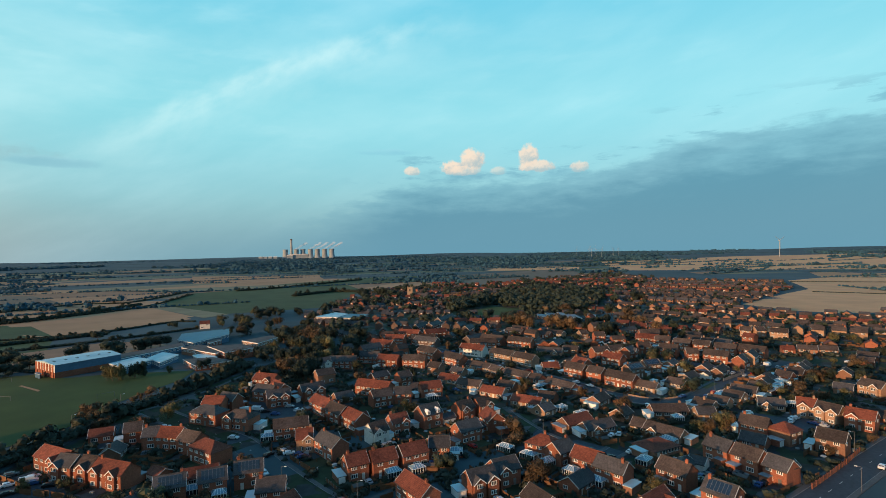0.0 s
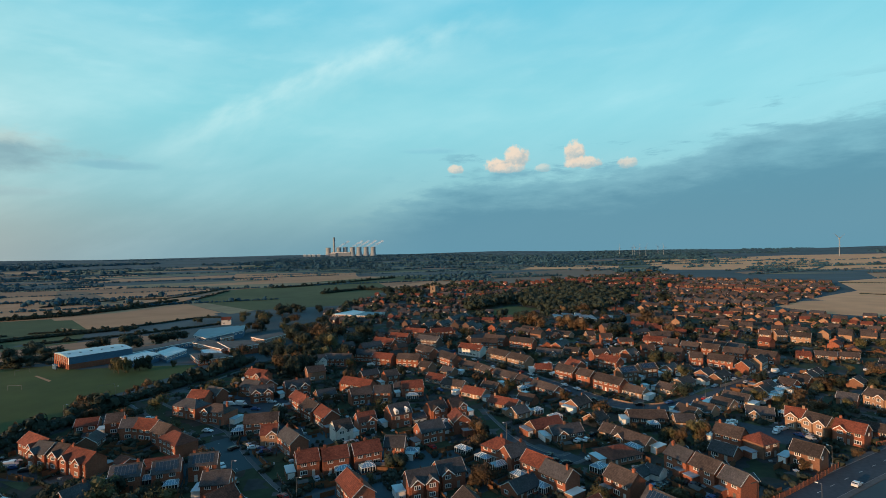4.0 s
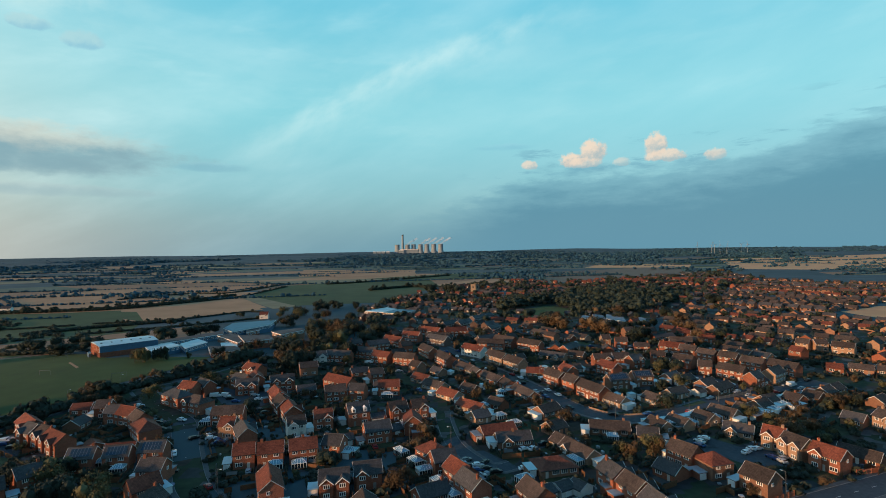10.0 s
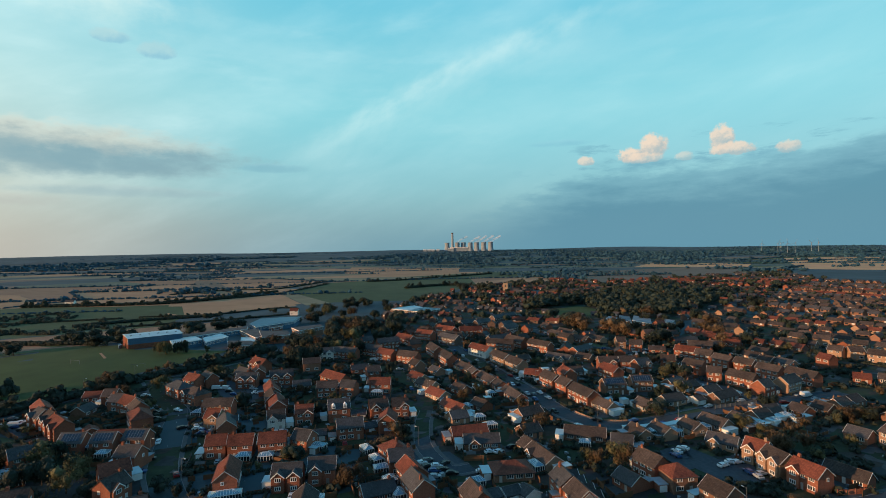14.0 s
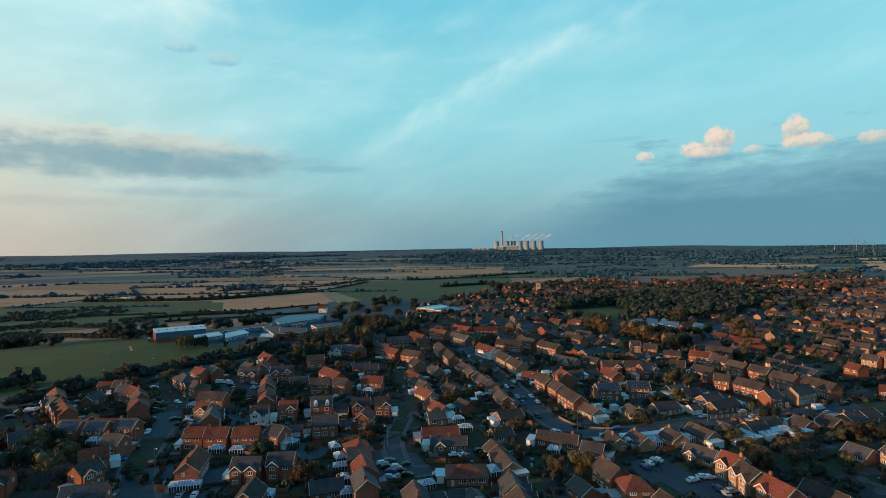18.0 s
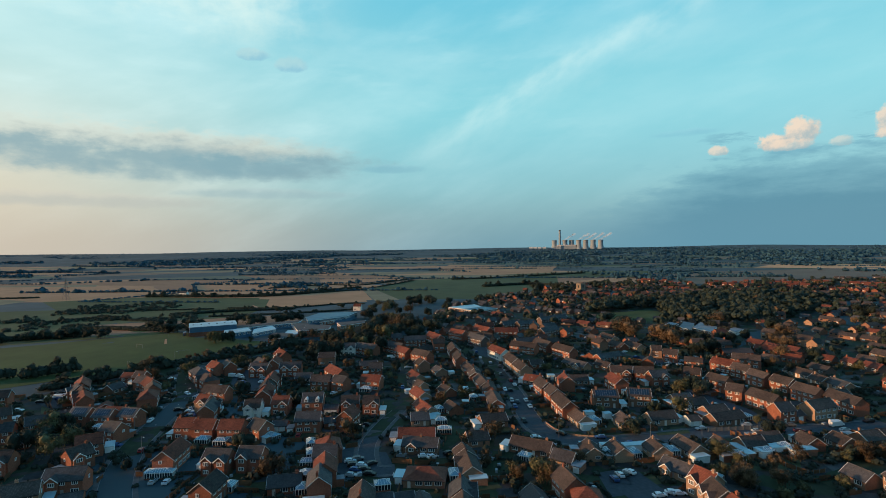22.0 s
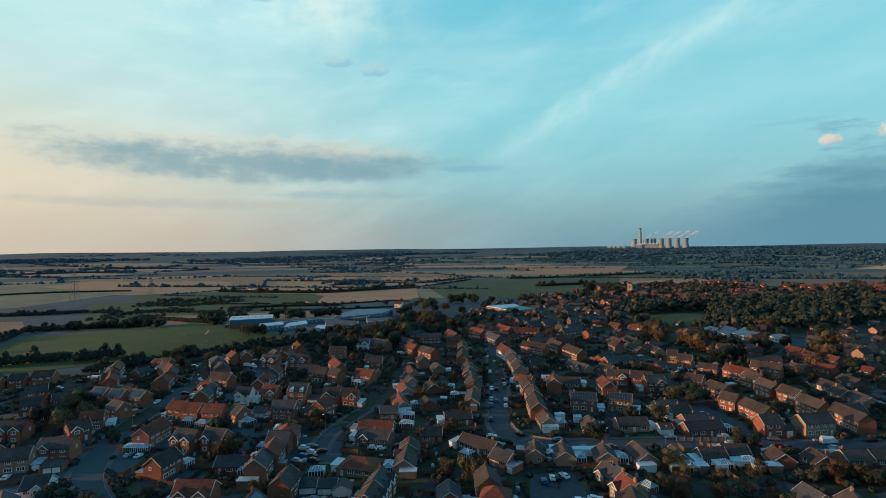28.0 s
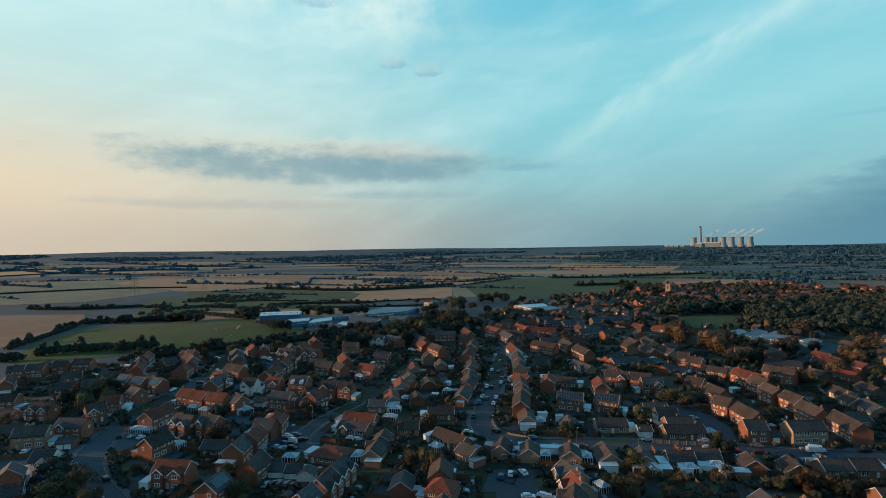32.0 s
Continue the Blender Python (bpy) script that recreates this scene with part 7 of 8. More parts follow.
def far_house(x, y, turn, L, kind, roof, wall):
    ez, rz, W = SIZES[kind]
    name, words = KIND[kind]
    root = new(name)
    root.matrix_basis = pose(x, y, ground_z(x, y), 0, 0, turn)
    tagged(root, f"{WORD[wall]} {words} with {WORD[roof]} roof", name, group="houses of the village")
    PLOTS.append((x, y, turn, L, W, kind))
    piece("shell", cached(("shell", kind, L, W, wall), lambda bm: prism(bm, ((-W / 2, 0), (W / 2, 0), (W / 2, ez), (0, rz - 0.06), (-W / 2, ez)), -L / 2, L / 2), [WALL[wall]]), root)

    def top(bm):
        for s in (-1, 1):
            slope(bm, L + 0.5, s * (W / 2 + 0.35), ez - 0.2, 0, rz, 0.16)
    piece("roof", cached(("far_roof", kind, L, roof), top, [ROOF[roof]]), root)

    def verge(bm):
        a = W / 2 + 0.37
        prism(bm, ((-a, ez - 0.26), (0, rz - 0.06), (a, ez - 0.26), (a, ez - 0.01), (0, rz + 0.19), (-a, ez - 0.01)), -0.05, 0.05)
    if math.hypot(x - 120, y - 40) < 330:
        for s in (-1, 1):
            piece("bargeboard", cached(("far_verge", kind), verge, [TRIM]), root, at=pose(s * (L / 2 + 0.28), 0, 0))

    def stack(bm):
        box(bm, -0.45, 0.45, -0.35, 0.35, -1.0, 1.2)
    if rng.random() < 0.5:
        piece("chimney", cached(("far_chimney", wall), stack, [WALL["brick"]]), root, at=pose(rng.choice((-0.4, 0.4)) * L, 0, rz))
    for s in (-1, 1):
        for k in (-0.25, 0.25):
            if s < 0 or rng.random() < 0.2:
                z = 1.0 if kind == "b" else rng.choice((1.0, 3.5))
                piece("window", window_mesh(2.2, 1.25), root, at=pose(k * L, s * (W / 2 + 0.03), z, 0, 0, 0 if s < 0 else 180))


FAR_LOT = []  # houses too far off to count


def street_grid(poly, turn, along, pair, street, old=False):
    """Rows of houses back to back inside an outline."""
    cx, cy = sum(p[0] for p in poly) / len(poly), sum(p[1] for p in poly) / len(poly)
    a = radians(turn)
    u, v = Vector((math.cos(a), math.sin(a))), Vector((-math.sin(a), math.cos(a)))
    row, n = -700.0, 0
    while row < 700:
        row += pair if n % 2 else street
        n += 1
        col = -800.0 + rng.uniform(0, 6)
        kind = rng.choice("hbbb")
        # muted roofs and walls: the old village's haze is in the palette
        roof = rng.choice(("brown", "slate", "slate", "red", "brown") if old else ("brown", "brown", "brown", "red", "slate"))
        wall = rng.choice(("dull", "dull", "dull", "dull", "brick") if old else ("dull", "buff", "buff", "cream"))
        while col < 800:
            L = rng.choice((6.0, 6.5, 7.0, 8.0, 13.0)) if old else rng.choice((8.0, 8.0, 9.0, 10.0, 12.0))
            col += L / 2 + along * 0.5 + rng.uniform(0, along * 0.5)
            bend = 14 * math.sin(col * 0.011 + row * 0.004)
            p = Vector((cx, cy)) + u * col + v * (row + bend + rng.uniform(-4, 4))
            col += L / 2
            if not inside(p.x, p.y, poly) or inside(p.x, p.y, WOOD_PARK) or inside(p.x, p.y, VILLAGE_GREEN) or not free(p.x, p.y, 4.0 if old else 6.0):
                continue
            if rng.random() < (0.42 if old else 0.10):
                continue
            t = turn + 8 * math.cos(col * 0.011) + rng.choice((0, 0, 0, 90)) + (rng.uniform(-25, 25) if old else rng.uniform(-12, 12))
            far = math.hypot(p.x - 120, p.y - 40)
            if far < 455:
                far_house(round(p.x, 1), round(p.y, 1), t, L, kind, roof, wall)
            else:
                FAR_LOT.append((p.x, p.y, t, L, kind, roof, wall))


far_house(-604, 572, 20, 12.0, "h", "slate", "white")
far_house(-208.7, 520.8, 20, 9.0, "h", "red", "white")

street_grid(EAST_END, EAST_TURN, 4.0, 30.0, 26.0)
street_grid(OLD_VILLAGE, -20.0, 4.0, 24.0, 20.0, True)


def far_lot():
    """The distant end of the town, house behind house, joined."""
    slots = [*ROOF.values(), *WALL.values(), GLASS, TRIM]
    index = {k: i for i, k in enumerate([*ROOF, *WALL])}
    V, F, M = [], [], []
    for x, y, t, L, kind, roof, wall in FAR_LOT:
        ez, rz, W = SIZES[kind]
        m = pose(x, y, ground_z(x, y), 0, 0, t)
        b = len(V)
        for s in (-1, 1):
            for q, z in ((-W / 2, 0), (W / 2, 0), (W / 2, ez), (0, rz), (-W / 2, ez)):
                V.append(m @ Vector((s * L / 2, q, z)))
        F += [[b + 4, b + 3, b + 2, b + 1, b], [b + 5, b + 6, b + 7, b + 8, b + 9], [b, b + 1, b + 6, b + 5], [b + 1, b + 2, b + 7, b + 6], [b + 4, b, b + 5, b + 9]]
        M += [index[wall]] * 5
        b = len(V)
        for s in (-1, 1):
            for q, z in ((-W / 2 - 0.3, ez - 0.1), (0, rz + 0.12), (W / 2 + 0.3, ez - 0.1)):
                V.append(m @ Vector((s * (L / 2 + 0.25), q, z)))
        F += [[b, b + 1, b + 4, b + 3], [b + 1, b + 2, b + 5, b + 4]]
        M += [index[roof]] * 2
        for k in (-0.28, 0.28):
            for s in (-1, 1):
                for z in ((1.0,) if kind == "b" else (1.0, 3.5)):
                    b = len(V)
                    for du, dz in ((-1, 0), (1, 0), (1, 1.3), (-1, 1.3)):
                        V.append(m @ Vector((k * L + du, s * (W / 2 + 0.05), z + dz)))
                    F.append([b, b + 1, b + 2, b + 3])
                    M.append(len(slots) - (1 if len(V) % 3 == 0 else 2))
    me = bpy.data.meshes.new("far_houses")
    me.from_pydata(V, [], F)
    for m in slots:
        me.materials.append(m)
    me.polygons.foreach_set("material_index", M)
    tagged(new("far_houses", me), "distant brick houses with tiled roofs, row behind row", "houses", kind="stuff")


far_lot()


def in_estate(x, y):
    return inside(x, y, ESTATE) or inside(x, y, ESTATE_WEST)


def nearest_turn(x, y):
    return min(PLOTS, key=lambda q: (q[0] - x) ** 2 + (q[1] - y) ** 2)[2]


def in_yard(x, y):
    return any(inside(x, y, q) for q in YARDS)


# the remaining houses of the estate, set square to their neighbours
spots = [(gx * 12.0 + rng.uniform(-3, 3), gy * 12.0 + rng.uniform(-3, 3)) for gx in range(-15, 32) for gy in range(4, 50)]
rng.shuffle(spots)
filled = 0
for x, y in spots:
    if filled < 62 and in_estate(x, y) and free(x, y, 6.2) and not in_yard(x, y):
        filled += 1
        a = nearest_turn(x, y) + rng.choice((0, 0, 90))
        look_of = (rng.choice("bbbh"), rng.choice(("brown", "brown", "red", "slate")), rng.choice(("brick", "brick", "buff")))
        if math.hypot(x - 120, y - 40) < 215:
            house(round(x, 1), round(y, 1), a, rng.choice((8.0, 9.0, 10.0)), " ".join(("b", *look_of[1:])))
        else:
            far_house(round(x, 1), round(y, 1), a, rng.choice((8.0, 9.0, 10.0)), *look_of)
# garages, lean-tos and parked cars beside the houses
OUT_LOOKS = ((WALL["brick"], FLATROOF, "brick garage with a grey felt flat roof"), (WHITE, PALEROOF, "white lean-to with a pale sheet roof"), (WALL["buff"], PALEROOF, "buff brick garage with a pale flat roof"))
outbuilding(180.7, 246.5, 38, 3.6, 4.0, OUT_LOOKS[1])
outbuilding(185.1, 252.5, 34, 5.0, 3.4, OUT_LOOKS[1])
outbuilding(190.4, 252.8, 34, 3.4, 4.0, OUT_LOOKS[1])
outbuilding(194.6, 254.9, -59, 3.4, 4.5, OUT_LOOKS[2])
outbuilding(175.9, 241.8, -55, 3.4, 4.0, OUT_LOOKS[2])
outbuilding(139.9, 232.6, -58, 3.0, 7.0, OUT_LOOKS[1])
outbuilding(53.4, 272.1, 119, 5.0, 3.0, OUT_LOOKS[1])
outbuilding(65.7, 271.5, 119, 5.0, 3.0, OUT_LOOKS[1])
outbuilding(85.1, 315.6, 27, 4.0, 3.0, OUT_LOOKS[1])
outbuilding(169.0, 353.1, -36, 3.0, 4.0, OUT_LOOKS[2])
outbuilding(28.6, 257.0, -38, 3.0, 3.0, OUT_LOOKS[1])
outbuilding(125.1, 263.5, -59, 3.0, 3.0, OUT_LOOKS[1])
outbuilding(117.8, 262.0, -51, 2.6, 4.0, OUT_LOOKS[1])
outbuilding(31.3, 299.2, -49, 4.0, 3.0, OUT_LOOKS[1])
outbuilding(62.9, 252.9, 121, 3.0, 3.0, OUT_LOOKS[2])
outs, parked = 0, 0
for px, py, turn, L, W, kind in list(PLOTS):
    if kind == "g" or math.hypot(px - 120, py - 40) > 340:
        continue
    m = pose(px, py, 0, 0, 0, turn)
    s = rng.choice((-1, 1))
    q = m @ Vector((s * (L / 2 + 1.9), rng.choice((-1.5, 0.0, 1.5)), 0))
    w, d = rng.choice((2.8, 3.0)), rng.choice((4.5, 5.5, 6.0))
    if outs < 76 and free(q.x, q.y, 1.45) and not in_yard(q.x, q.y):
        outs += 1
        outbuilding(round(q.x, 1), round(q.y, 1), turn, w, d, OUT_LOOKS[rng.choice((0, 1, 1, 2, 2))])
        PLOTS.append((q.x, q.y, turn, w, d, "g"))
    q = m @ Vector((rng.uniform(-0.3, 0.3) * L, -(W / 2 + 3.6), 0))
    if parked < 20 and rng.random() < 0.3 and free(q.x, q.y, 1.3) and not in_yard(q.x, q.y):
        parked += 1
        car(round(q.x, 1), round(q.y, 1), turn + 90, rng.choice(("white", "silver", "black", "blue", "grey", "red")))
        PLOTS.append((q.x, q.y, turn + 90, 4.4, 2.0, "g"))
# cars along the kerbs
lined = 0
for (line, width), odds in zip(LINES[:5], (0.10, 0.34, 0.20, 0.05, 0.14)):
    for i in range(1, len(line) - 1, 2):
        p, d = line[i], (line[i + 1] - line[i - 1]).normalized()
        for side in (-1, 1):
            if rng.random() < odds and lined < 34 and math.hypot(p.x - 120, p.y - 40) < 380:
                lined += 1
                q = p + Vector((-d.y, d.x, 0)) * side * (width / 2 - 1.1)
                car(round(q.x, 1), round(q.y, 1), math.degrees(math.atan2(d.y, d.x)) + (180 if side > 0 else 0), rng.choice(("white", "silver", "black", "blue", "grey", "red", "white", "black")))
# fences between the gardens, and what stands about in them


def box_lot(name, rows, material, label, category):
    """Many small boxes in one mesh: x, y, z, turn, half length, half width, height."""
    R = np.array(rows, float)
    c, s = np.cos(np.radians(R[:, 3])), np.sin(np.radians(R[:, 3]))
    corner = np.array([(-1, -1, 0), (1, -1, 0), (1, 1, 0), (-1, 1, 0), (-1, -1, 1), (1, -1, 1), (1, 1, 1), (-1, 1, 1)], float)
    u, v, h = corner[None, :, 0] * R[:, None, 4], corner[None, :, 1] * R[:, None, 5], corner[None, :, 2] * R[:, None, 6]
    V = np.stack([R[:, None, 0] + u * c[:, None] - v * s[:, None], R[:, None, 1] + u * s[:, None] + v * c[:, None], R[:, None, 2] + h], axis=2)
    side = np.array([(4, 5, 6, 7), (0, 1, 5, 4), (1, 2, 6, 5), (2, 3, 7, 6), (3, 0, 4, 7)])
    F = side[None] + (np.arange(len(R)) * 8)[:, None, None]
    me = bpy.data.meshes.new(name)
    me.from_pydata(V.reshape(-1, 3).tolist(), [], F.reshape(-1, 4).tolist())
    me.materials.append(material)
    tagged(new(name, me), label, category, kind="stuff")


rails, clutter = [], []
for px, py, turn, L, W, kind in list(PLOTS):
    if kind == "g" or math.hypot(px - 120, py - 40) > 430:
        continue
    m = pose(px, py, 0, 0, 0, turn)
    for side in (-1, 1):
        for back in (-1, 1):
            for i in range(4):
                p = m @ Vector((side * (L / 2 + 0.9), back * (W / 2 + 1.4 + i * 2.3), 0))
                if rng.random() < 0.6 and free(p.x, p.y, 0.4) and not in_yard(p.x, p.y):
                    rails.append((p.x, p.y, ground_z(p.x, p.y), turn + 90, 1.12, 0.04, rng.choice((1.2, 1.7, 1.8))))
    for _ in range(4):
        p = m @ Vector((rng.uniform(-0.6, 0.6) * L, rng.choice((-1, 1)) * (W / 2 + rng.uniform(0.8, 8.0)), 0))
        if free(p.x, p.y, 0.3) and not in_yard(p.x, p.y):
            k = rng.uniform(0.2, 0.75)
            clutter.append((p.x, p.y, ground_z(p.x, p.y), turn + rng.uniform(-30, 30), k, k * rng.uniform(0.5, 1.0), rng.uniform(0.3, 1.1)))
box_lot("garden_fences", rails, TIMBER, "brown timber fence panels between the gardens", "fences")
box_lot("garden_clutter", clutter, CLUTTER, "bins, planters and furniture scattered in the gardens", "garden clutter")
# garden trees and shrubs over the estate, and thickets
near, shrubs = 0, []
while near < 128:
    x, y = rng.uniform(-160, 330), rng.uniform(50, 460)
    if in_estate(x, y) and free(x, y, 2.0):
        near += 1
        tree(round(x, 1), round(y, 1), rng.uniform(3.2, 7.5), rng.choice(("green", "green", "olive", "olive", "rust", "rust")), rng.uniform(0.8, 1.2))
while len(shrubs) < 3900:
    x, y = rng.uniform(-180, 350), rng.uniform(50, 480)
    if in_estate(x, y) and noise.noise(Vector((x, y, 11)) * 0.11) > 0.06 and free(x, y, 0.8) and not in_yard(x, y):
        k = rng.uniform(0.6, 1.6)
        shrubs.append((x, y, ground_z(x, y) + k * 0.6, k * rng.uniform(0.8, 1.5), k))
for px, py, turn, L, W, kind in PLOTS:
    # clipped hedges along the garden edges
    if kind != "g" and math.hypot(px - 120, py - 40) < 420:
        m = pose(px, py, 0, 0, 0, turn)
        for side in (-1, 1):
            if rng.random() < 0.5:
                for i in range(11):
                    p = m @ Vector((side * (L / 2 + 1.2), -(W / 2) - 1.0 - i * 0.9, 0))
                    if free(p.x, p.y, 0.6) and not in_yard(p.x, p.y):
                        shrubs.append((p.x, p.y, ground_z(p.x, p.y) + 0.6, 0.62, rng.uniform(0.6, 0.95)))
            if rng.random() < 0.5:
                for i in range(int(L)):
                    p = m @ Vector((i - L / 2, side * (W / 2 + 8.0), 0))
                    if free(p.x, p.y, 0.6) and not in_yard(p.x, p.y):
                        shrubs.append((p.x, p.y, ground_z(p.x, p.y) + 0.7, 0.7, rng.uniform(0.6, 1.2)))
blobs("shrubs", shrubs, LEAF["hedge"], "low dark garden shrubs between the houses", "shrubs", 15, 0.36)
for poly, count, low, high in ((TREE_BELT, 42, 8, 13), (TREE_BELT_WEST, 30, 6, 10)):
    done = 0
    xs, ys = [p[0] for p in poly], [p[1] for p in poly]
    while done < count:
        x, y = rng.uniform(min(xs), max(xs)), rng.uniform(min(ys), max(ys))
        if inside(x, y, poly) and not in_plot(x, y, 2.0):
            done += 1
            tree(round(x, 1), round(y, 1), rng.uniform(low, high), rng.choice(("green", "green", "green", "olive", "rust")), rng.uniform(0.9, 1.15))
clumps = {"green": [], "rust": []}
for poly, count, low, high in ((WOOD_PARK, 620, 5.5, 9.0), (EAST_END, 900, 2.2, 4.8), (OLD_VILLAGE, 1300, 3.5, 7.5)):
    done = 0
    xs, ys = [p[0] for p in poly], [p[1] for p in poly]
    while done < count:
        x, y = rng.uniform(min(xs), max(xs)), rng.uniform(min(ys), max(ys))
        done += 1
        if inside(x, y, poly) and not in_plot(x, y, 3.0) and not in_yard(x, y) and not inside(x, y, VILLAGE_GREEN):
            h = rng.uniform(low, high)
            kind = "rust" if rng.random() < 0.035 else "green"
            for _ in range(5):
                clumps[kind].append((x + rng.gauss(0, h * 0.4), y + rng.gauss(0, h * 0.4), ground_z(x, y) + h * rng.uniform(0.4, 1.2), h * rng.uniform(0.36, 0.62), h * rng.uniform(0.34, 0.56)))
blobs("village_trees", clumps["green"], LEAF["green"], "dark green trees among the village houses", "trees", 16, 0.34)
blobs("autumn_trees", clumps["rust"], LEAF["rust"], "brown autumn trees among the village houses", "trees", 16, 0.34)
# scrub over the rough pasture west of the school
scrub, ROUGH = [], [(-330, 275), (-300, 345), (-335, 400), (-420, 470), (-560, 500), (-600, 400), (-520, 300), (-420, 262)]
while len(scrub) < 620:
    x, y = rng.uniform(-600, -300), rng.uniform(262, 500)
    if inside(x, y, ROUGH) and noise.noise(Vector((x, y, 3)) * 0.022) > 0.02:
        k = rng.uniform(0.9, 2.6)
        scrub.append((x, y, ground_z(x, y) + k * 0.5, k * 1.3, k))
blobs("scrub", scrub, LEAF["hedge"], "dark scrub and bushes over rough pasture", "scrub", 14, 0.36)
# hedged fields, cell by cell, out over the plain, and woods to the skyline
wood = []
CELL_U, CELL_V, LEAN = 340.0, 165.0, radians(19.0)


def node(i, j):
    """A corner of the field pattern."""
    r = random.Random(i * 977 + j * 131)
    u, v = (i + 0.5 * (j % 2)) * CELL_U + r.uniform(-90, 90), j * CELL_V + r.uniform(-42, 42) + 30.0 * math.sin(i * 0.8)
    return MID[0] + u * math.cos(LEAN) - v * math.sin(LEAN), MID[1] + u * math.sin(LEAN) + v * math.cos(LEAN)


def open_land(x, y, near=700.0, far=3100.0):
    r, b = math.hypot(x - MID[0], y - MID[1]), math.degrees(math.atan2(MID[0] - x, y - MID[1]))
    return near < r < far and -62 < b < 102 and not inside(x, y, EAST_END) and not inside(x, y, OLD_VILLAGE)


plain = {k: ([], []) for k in FIELD}
for i in range(-13, 13):
    for j in range(-10, 22):
        c = [node(i, j), node(i + 1, j), node(i + 1, j + 1), node(i, j + 1)]
        mx, my = sum(p[0] for p in c) / 4, sum(p[1] for p in c) / 4
        if not all(open_land(*p) for p in c):
            continue
        wild = -26 < math.degrees(math.atan2(MID[0] - mx, my - MID[1])) < 22 and my > 1750
        V, F = plain[rng.choice(("crop", "crop", "green", "earth") if wild else ("crop", "olive", "tan", "earth", "green", "brown", "crop", "olive", "brown", "tan") if math.hypot(mx, my) < 1500 else ("crop", "olive", "tan", "earth", "olive", "brown", "tan", "crop"))]
        b = len(V)
        for m in range(4):
            for n in range(4):
                s0, t0 = m / 3, n / 3
                x = (c[0][0] * (1 - s0) + c[1][0] * s0) * (1 - t0) + (c[3][0] * (1 - s0) + c[2][0] * s0) * t0
                y = (c[0][1] * (1 - s0) + c[1][1] * s0) * (1 - t0) + (c[3][1] * (1 - s0) + c[2][1] * s0) * t0
                V.append((x, y, ground_z(x, y) + 0.012 * (1 + math.hypot(x, y) / 250.0)))
        F += [(b + m * 4 + n, b + m * 4 + 4 + n, b + m * 4 + 5 + n, b + m * 4 + 1 + n) for m in range(3) for n in range(3)]
        # a hedge along two of its sides, thick here and gappy there
        for p, q in ((c[0], c[1]), (c[0], c[3])):
            kind = rng.random()
            if kind < 0.38:
                continue
            ln, r = math.hypot(q[0] - p[0], q[1] - p[1]), math.hypot(p[0] - MID[0], p[1] - MID[1])
            w = (1.3 + r / 1100.0) * rng.uniform(0.7, 1.25) * (1.5 if kind > 0.85 else 1.0)
            for k in range(int(ln / (w * 1.25))):
                t = k * w * 1.25 / ln
                if rng.random() < (0.5 if kind < 0.60 else 0.10):
                    continue
                x, y = p[0] + (q[0] - p[0]) * t + rng.gauss(0, 1.2), p[1] + (q[1] - p[1]) * t + rng.gauss(0, 1.2)
                h = w * rng.uniform(0.75, 1.2) * (2.0 if rng.random() < 0.09 else 1)
                wood.append((x, y, ground_z(x, y) + h * 0.5, h, h * 0.85))
        # copses
        if rng.random() < (0.5 if wild else 0.14):
            for _ in range(int(rng.uniform(12, 45))):
                x, y, h = mx + rng.gauss(0, 45), my + rng.gauss(0, 22), rng.uniform(4, 8)
                wood.append((x, y, ground_z(x, y) + h * 0.6, h, h * 0.8))
for k, (V, F) in plain.items():
    me = bpy.data.meshes.new("farmland")
    me.from_pydata(V, [], F)
    me.materials.append(FIELD[k])
    tagged(new("farmland", me), f"{k} fields among hedges on the plain", "fields", kind="structure")
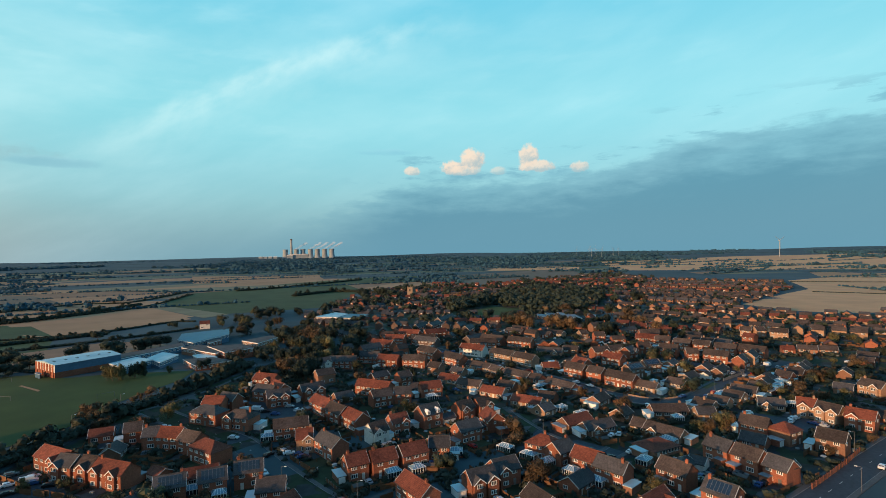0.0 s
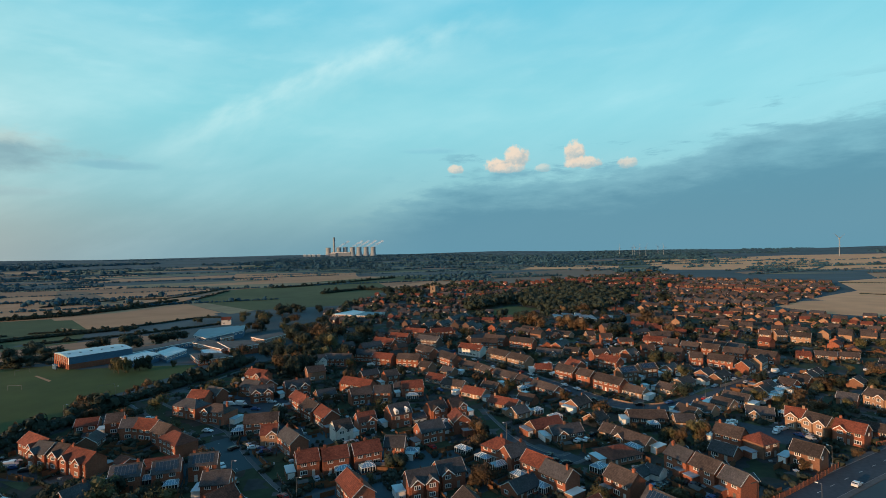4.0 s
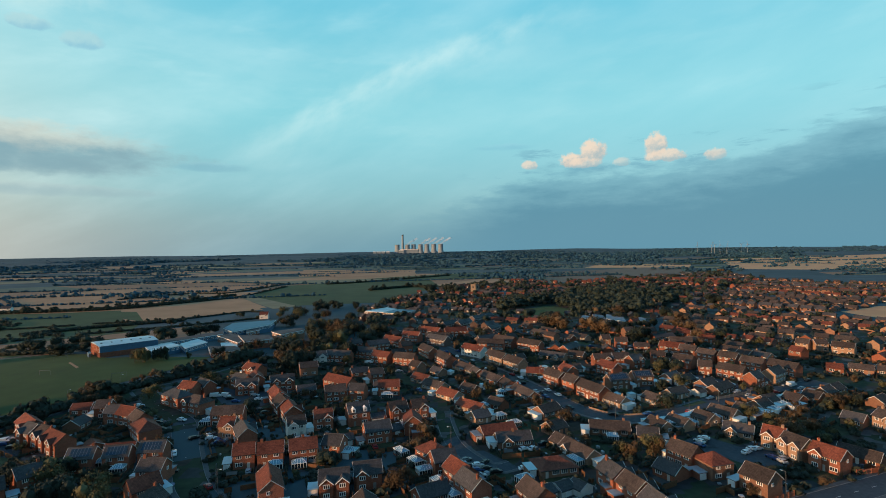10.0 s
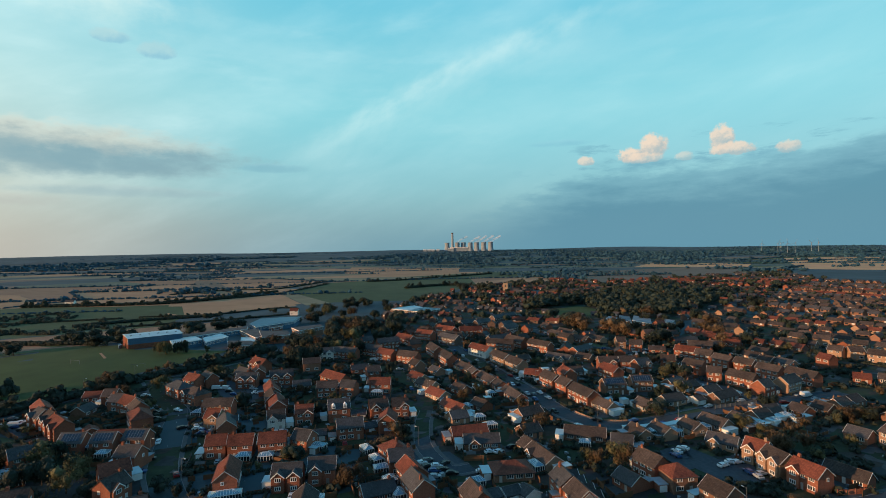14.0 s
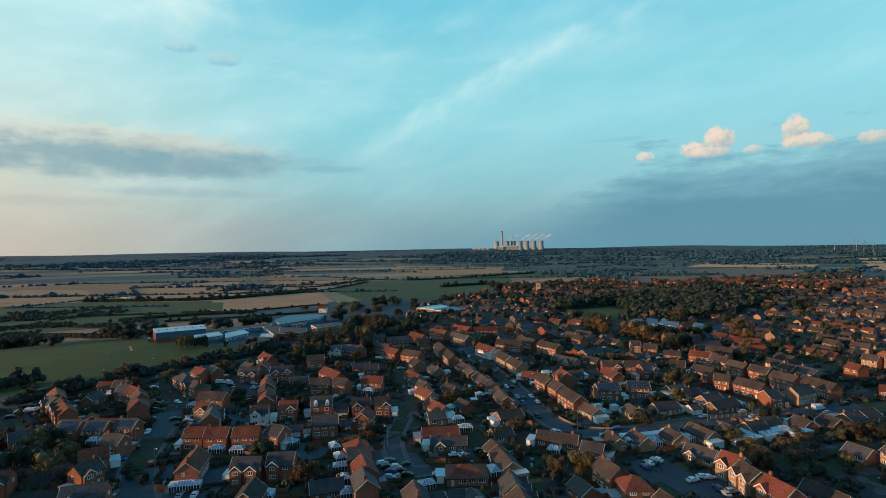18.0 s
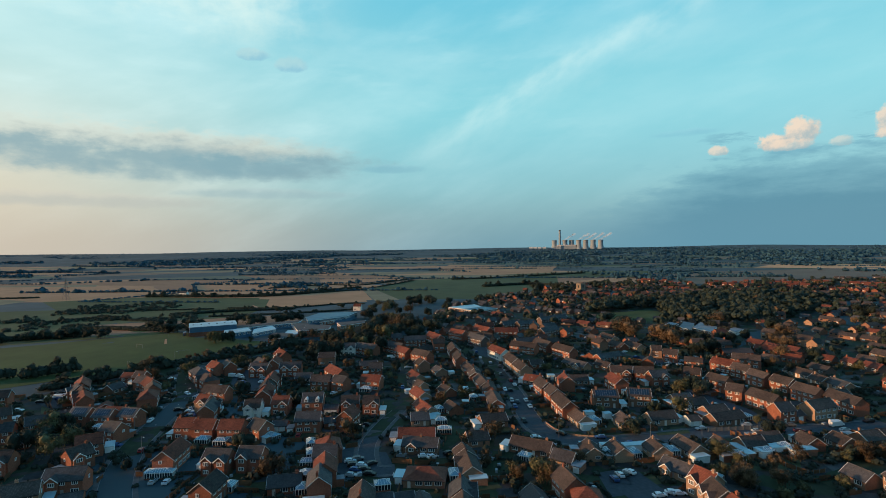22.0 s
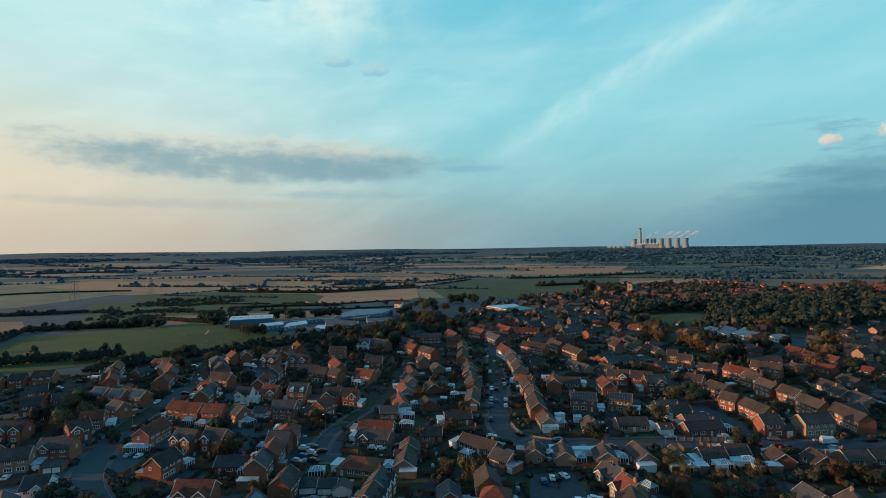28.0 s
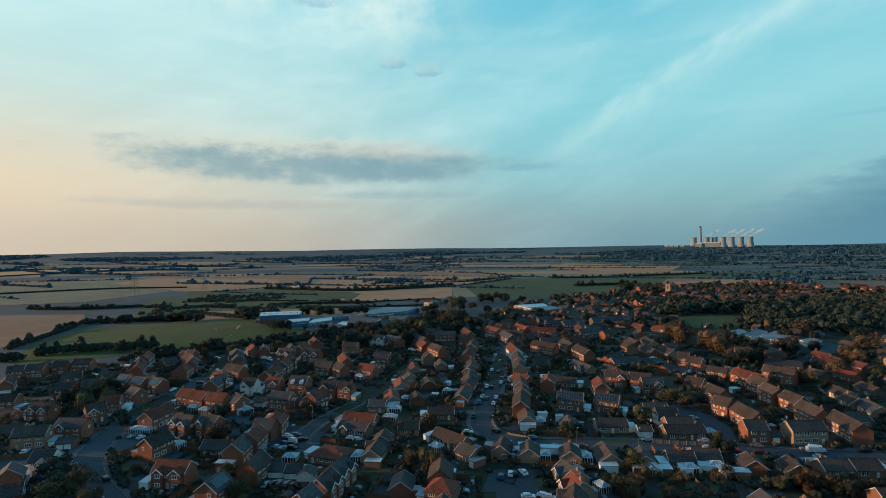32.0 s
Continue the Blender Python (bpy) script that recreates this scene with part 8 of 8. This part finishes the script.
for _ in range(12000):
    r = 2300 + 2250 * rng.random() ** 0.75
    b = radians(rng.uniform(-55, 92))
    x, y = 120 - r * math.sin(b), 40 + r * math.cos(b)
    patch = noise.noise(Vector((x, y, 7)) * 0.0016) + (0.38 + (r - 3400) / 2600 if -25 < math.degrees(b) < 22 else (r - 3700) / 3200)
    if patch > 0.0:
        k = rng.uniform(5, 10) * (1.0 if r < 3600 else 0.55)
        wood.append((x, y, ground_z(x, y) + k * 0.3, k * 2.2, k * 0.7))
# no haze in the air here; the leaf colour carries its blue
blobs("far_woods", wood, LEAF["far"], "hedgerow trees and woods, coloured haze blue, out to the horizon", "woods", 9, 0.42)
# drives, patios and back fences of the gardens
drive, lawn = bmesh.new(), bmesh.new()
fences = 0
for px, py, turn, L, W, kind in list(PLOTS):
    if kind == "g" or math.hypot(px - 120, py - 40) > 380:
        continue
    m = pose(px, py, ground_z(px, py), 0, 0, turn)
    s = -1 if rng.random() < 0.5 else 1
    q = m @ Vector((rng.choice((-0.3, 0.3)) * L, s * (W / 2 + 3.6), 0))
    if free(q.x, q.y, 0.5):
        for bmx, vx, sy, z in ((drive, 2.6, s, 0.09), (lawn, L / 2, -s, 0.07)):
            c = [m @ Vector((dx * vx, sy * (W / 2 + 0.2 + dy), z)) for dx, dy in ((-1, 0), (1, 0), (1, 7.0), (-1, 7.0))]
            if any(on_road(p.x, p.y, 2.2) or in_yard(p.x, p.y) for p in (*c, (c[0] + c[2]) / 2, (c[2] + c[3]) / 2)):
                continue
            bmx.faces.new([bmx.verts.new(p) for p in (c if sy > 0 else c[::-1])])
    a, b = m @ Vector((-L / 2 - 1.5, -s * (W / 2 + 9.0), 0)), m @ Vector((L / 2 + 1.5, -s * (W / 2 + 9.0), 0))
    mid = (a + b) / 2
    if fences < 44 and all(free(p.x, p.y, 1.0) for p in (a, mid, b)):
        fences += 1
        panel_fence([(a.x, a.y), (mid.x, mid.y), (b.x, b.y)], 1.8, 4.5, posts=False, label="brown timber panel fence between gardens")
        if rng.random() < 0.45:
            p = a.lerp(b, 0.2) + (m.to_3x3() @ Vector((0, s * 2.2, 0)))
            if free(p.x, p.y, 1.5):
                shed(round(p.x, 1), round(p.y, 1), turn)
tagged(part("driveways", drive, DRIVE), "grey paved drives in front of the houses", "paving", kind="stuff")
tagged(part("garden_lawns", lawn, LAWN), "dark green lawns behind the houses", "lawn", kind="stuff")
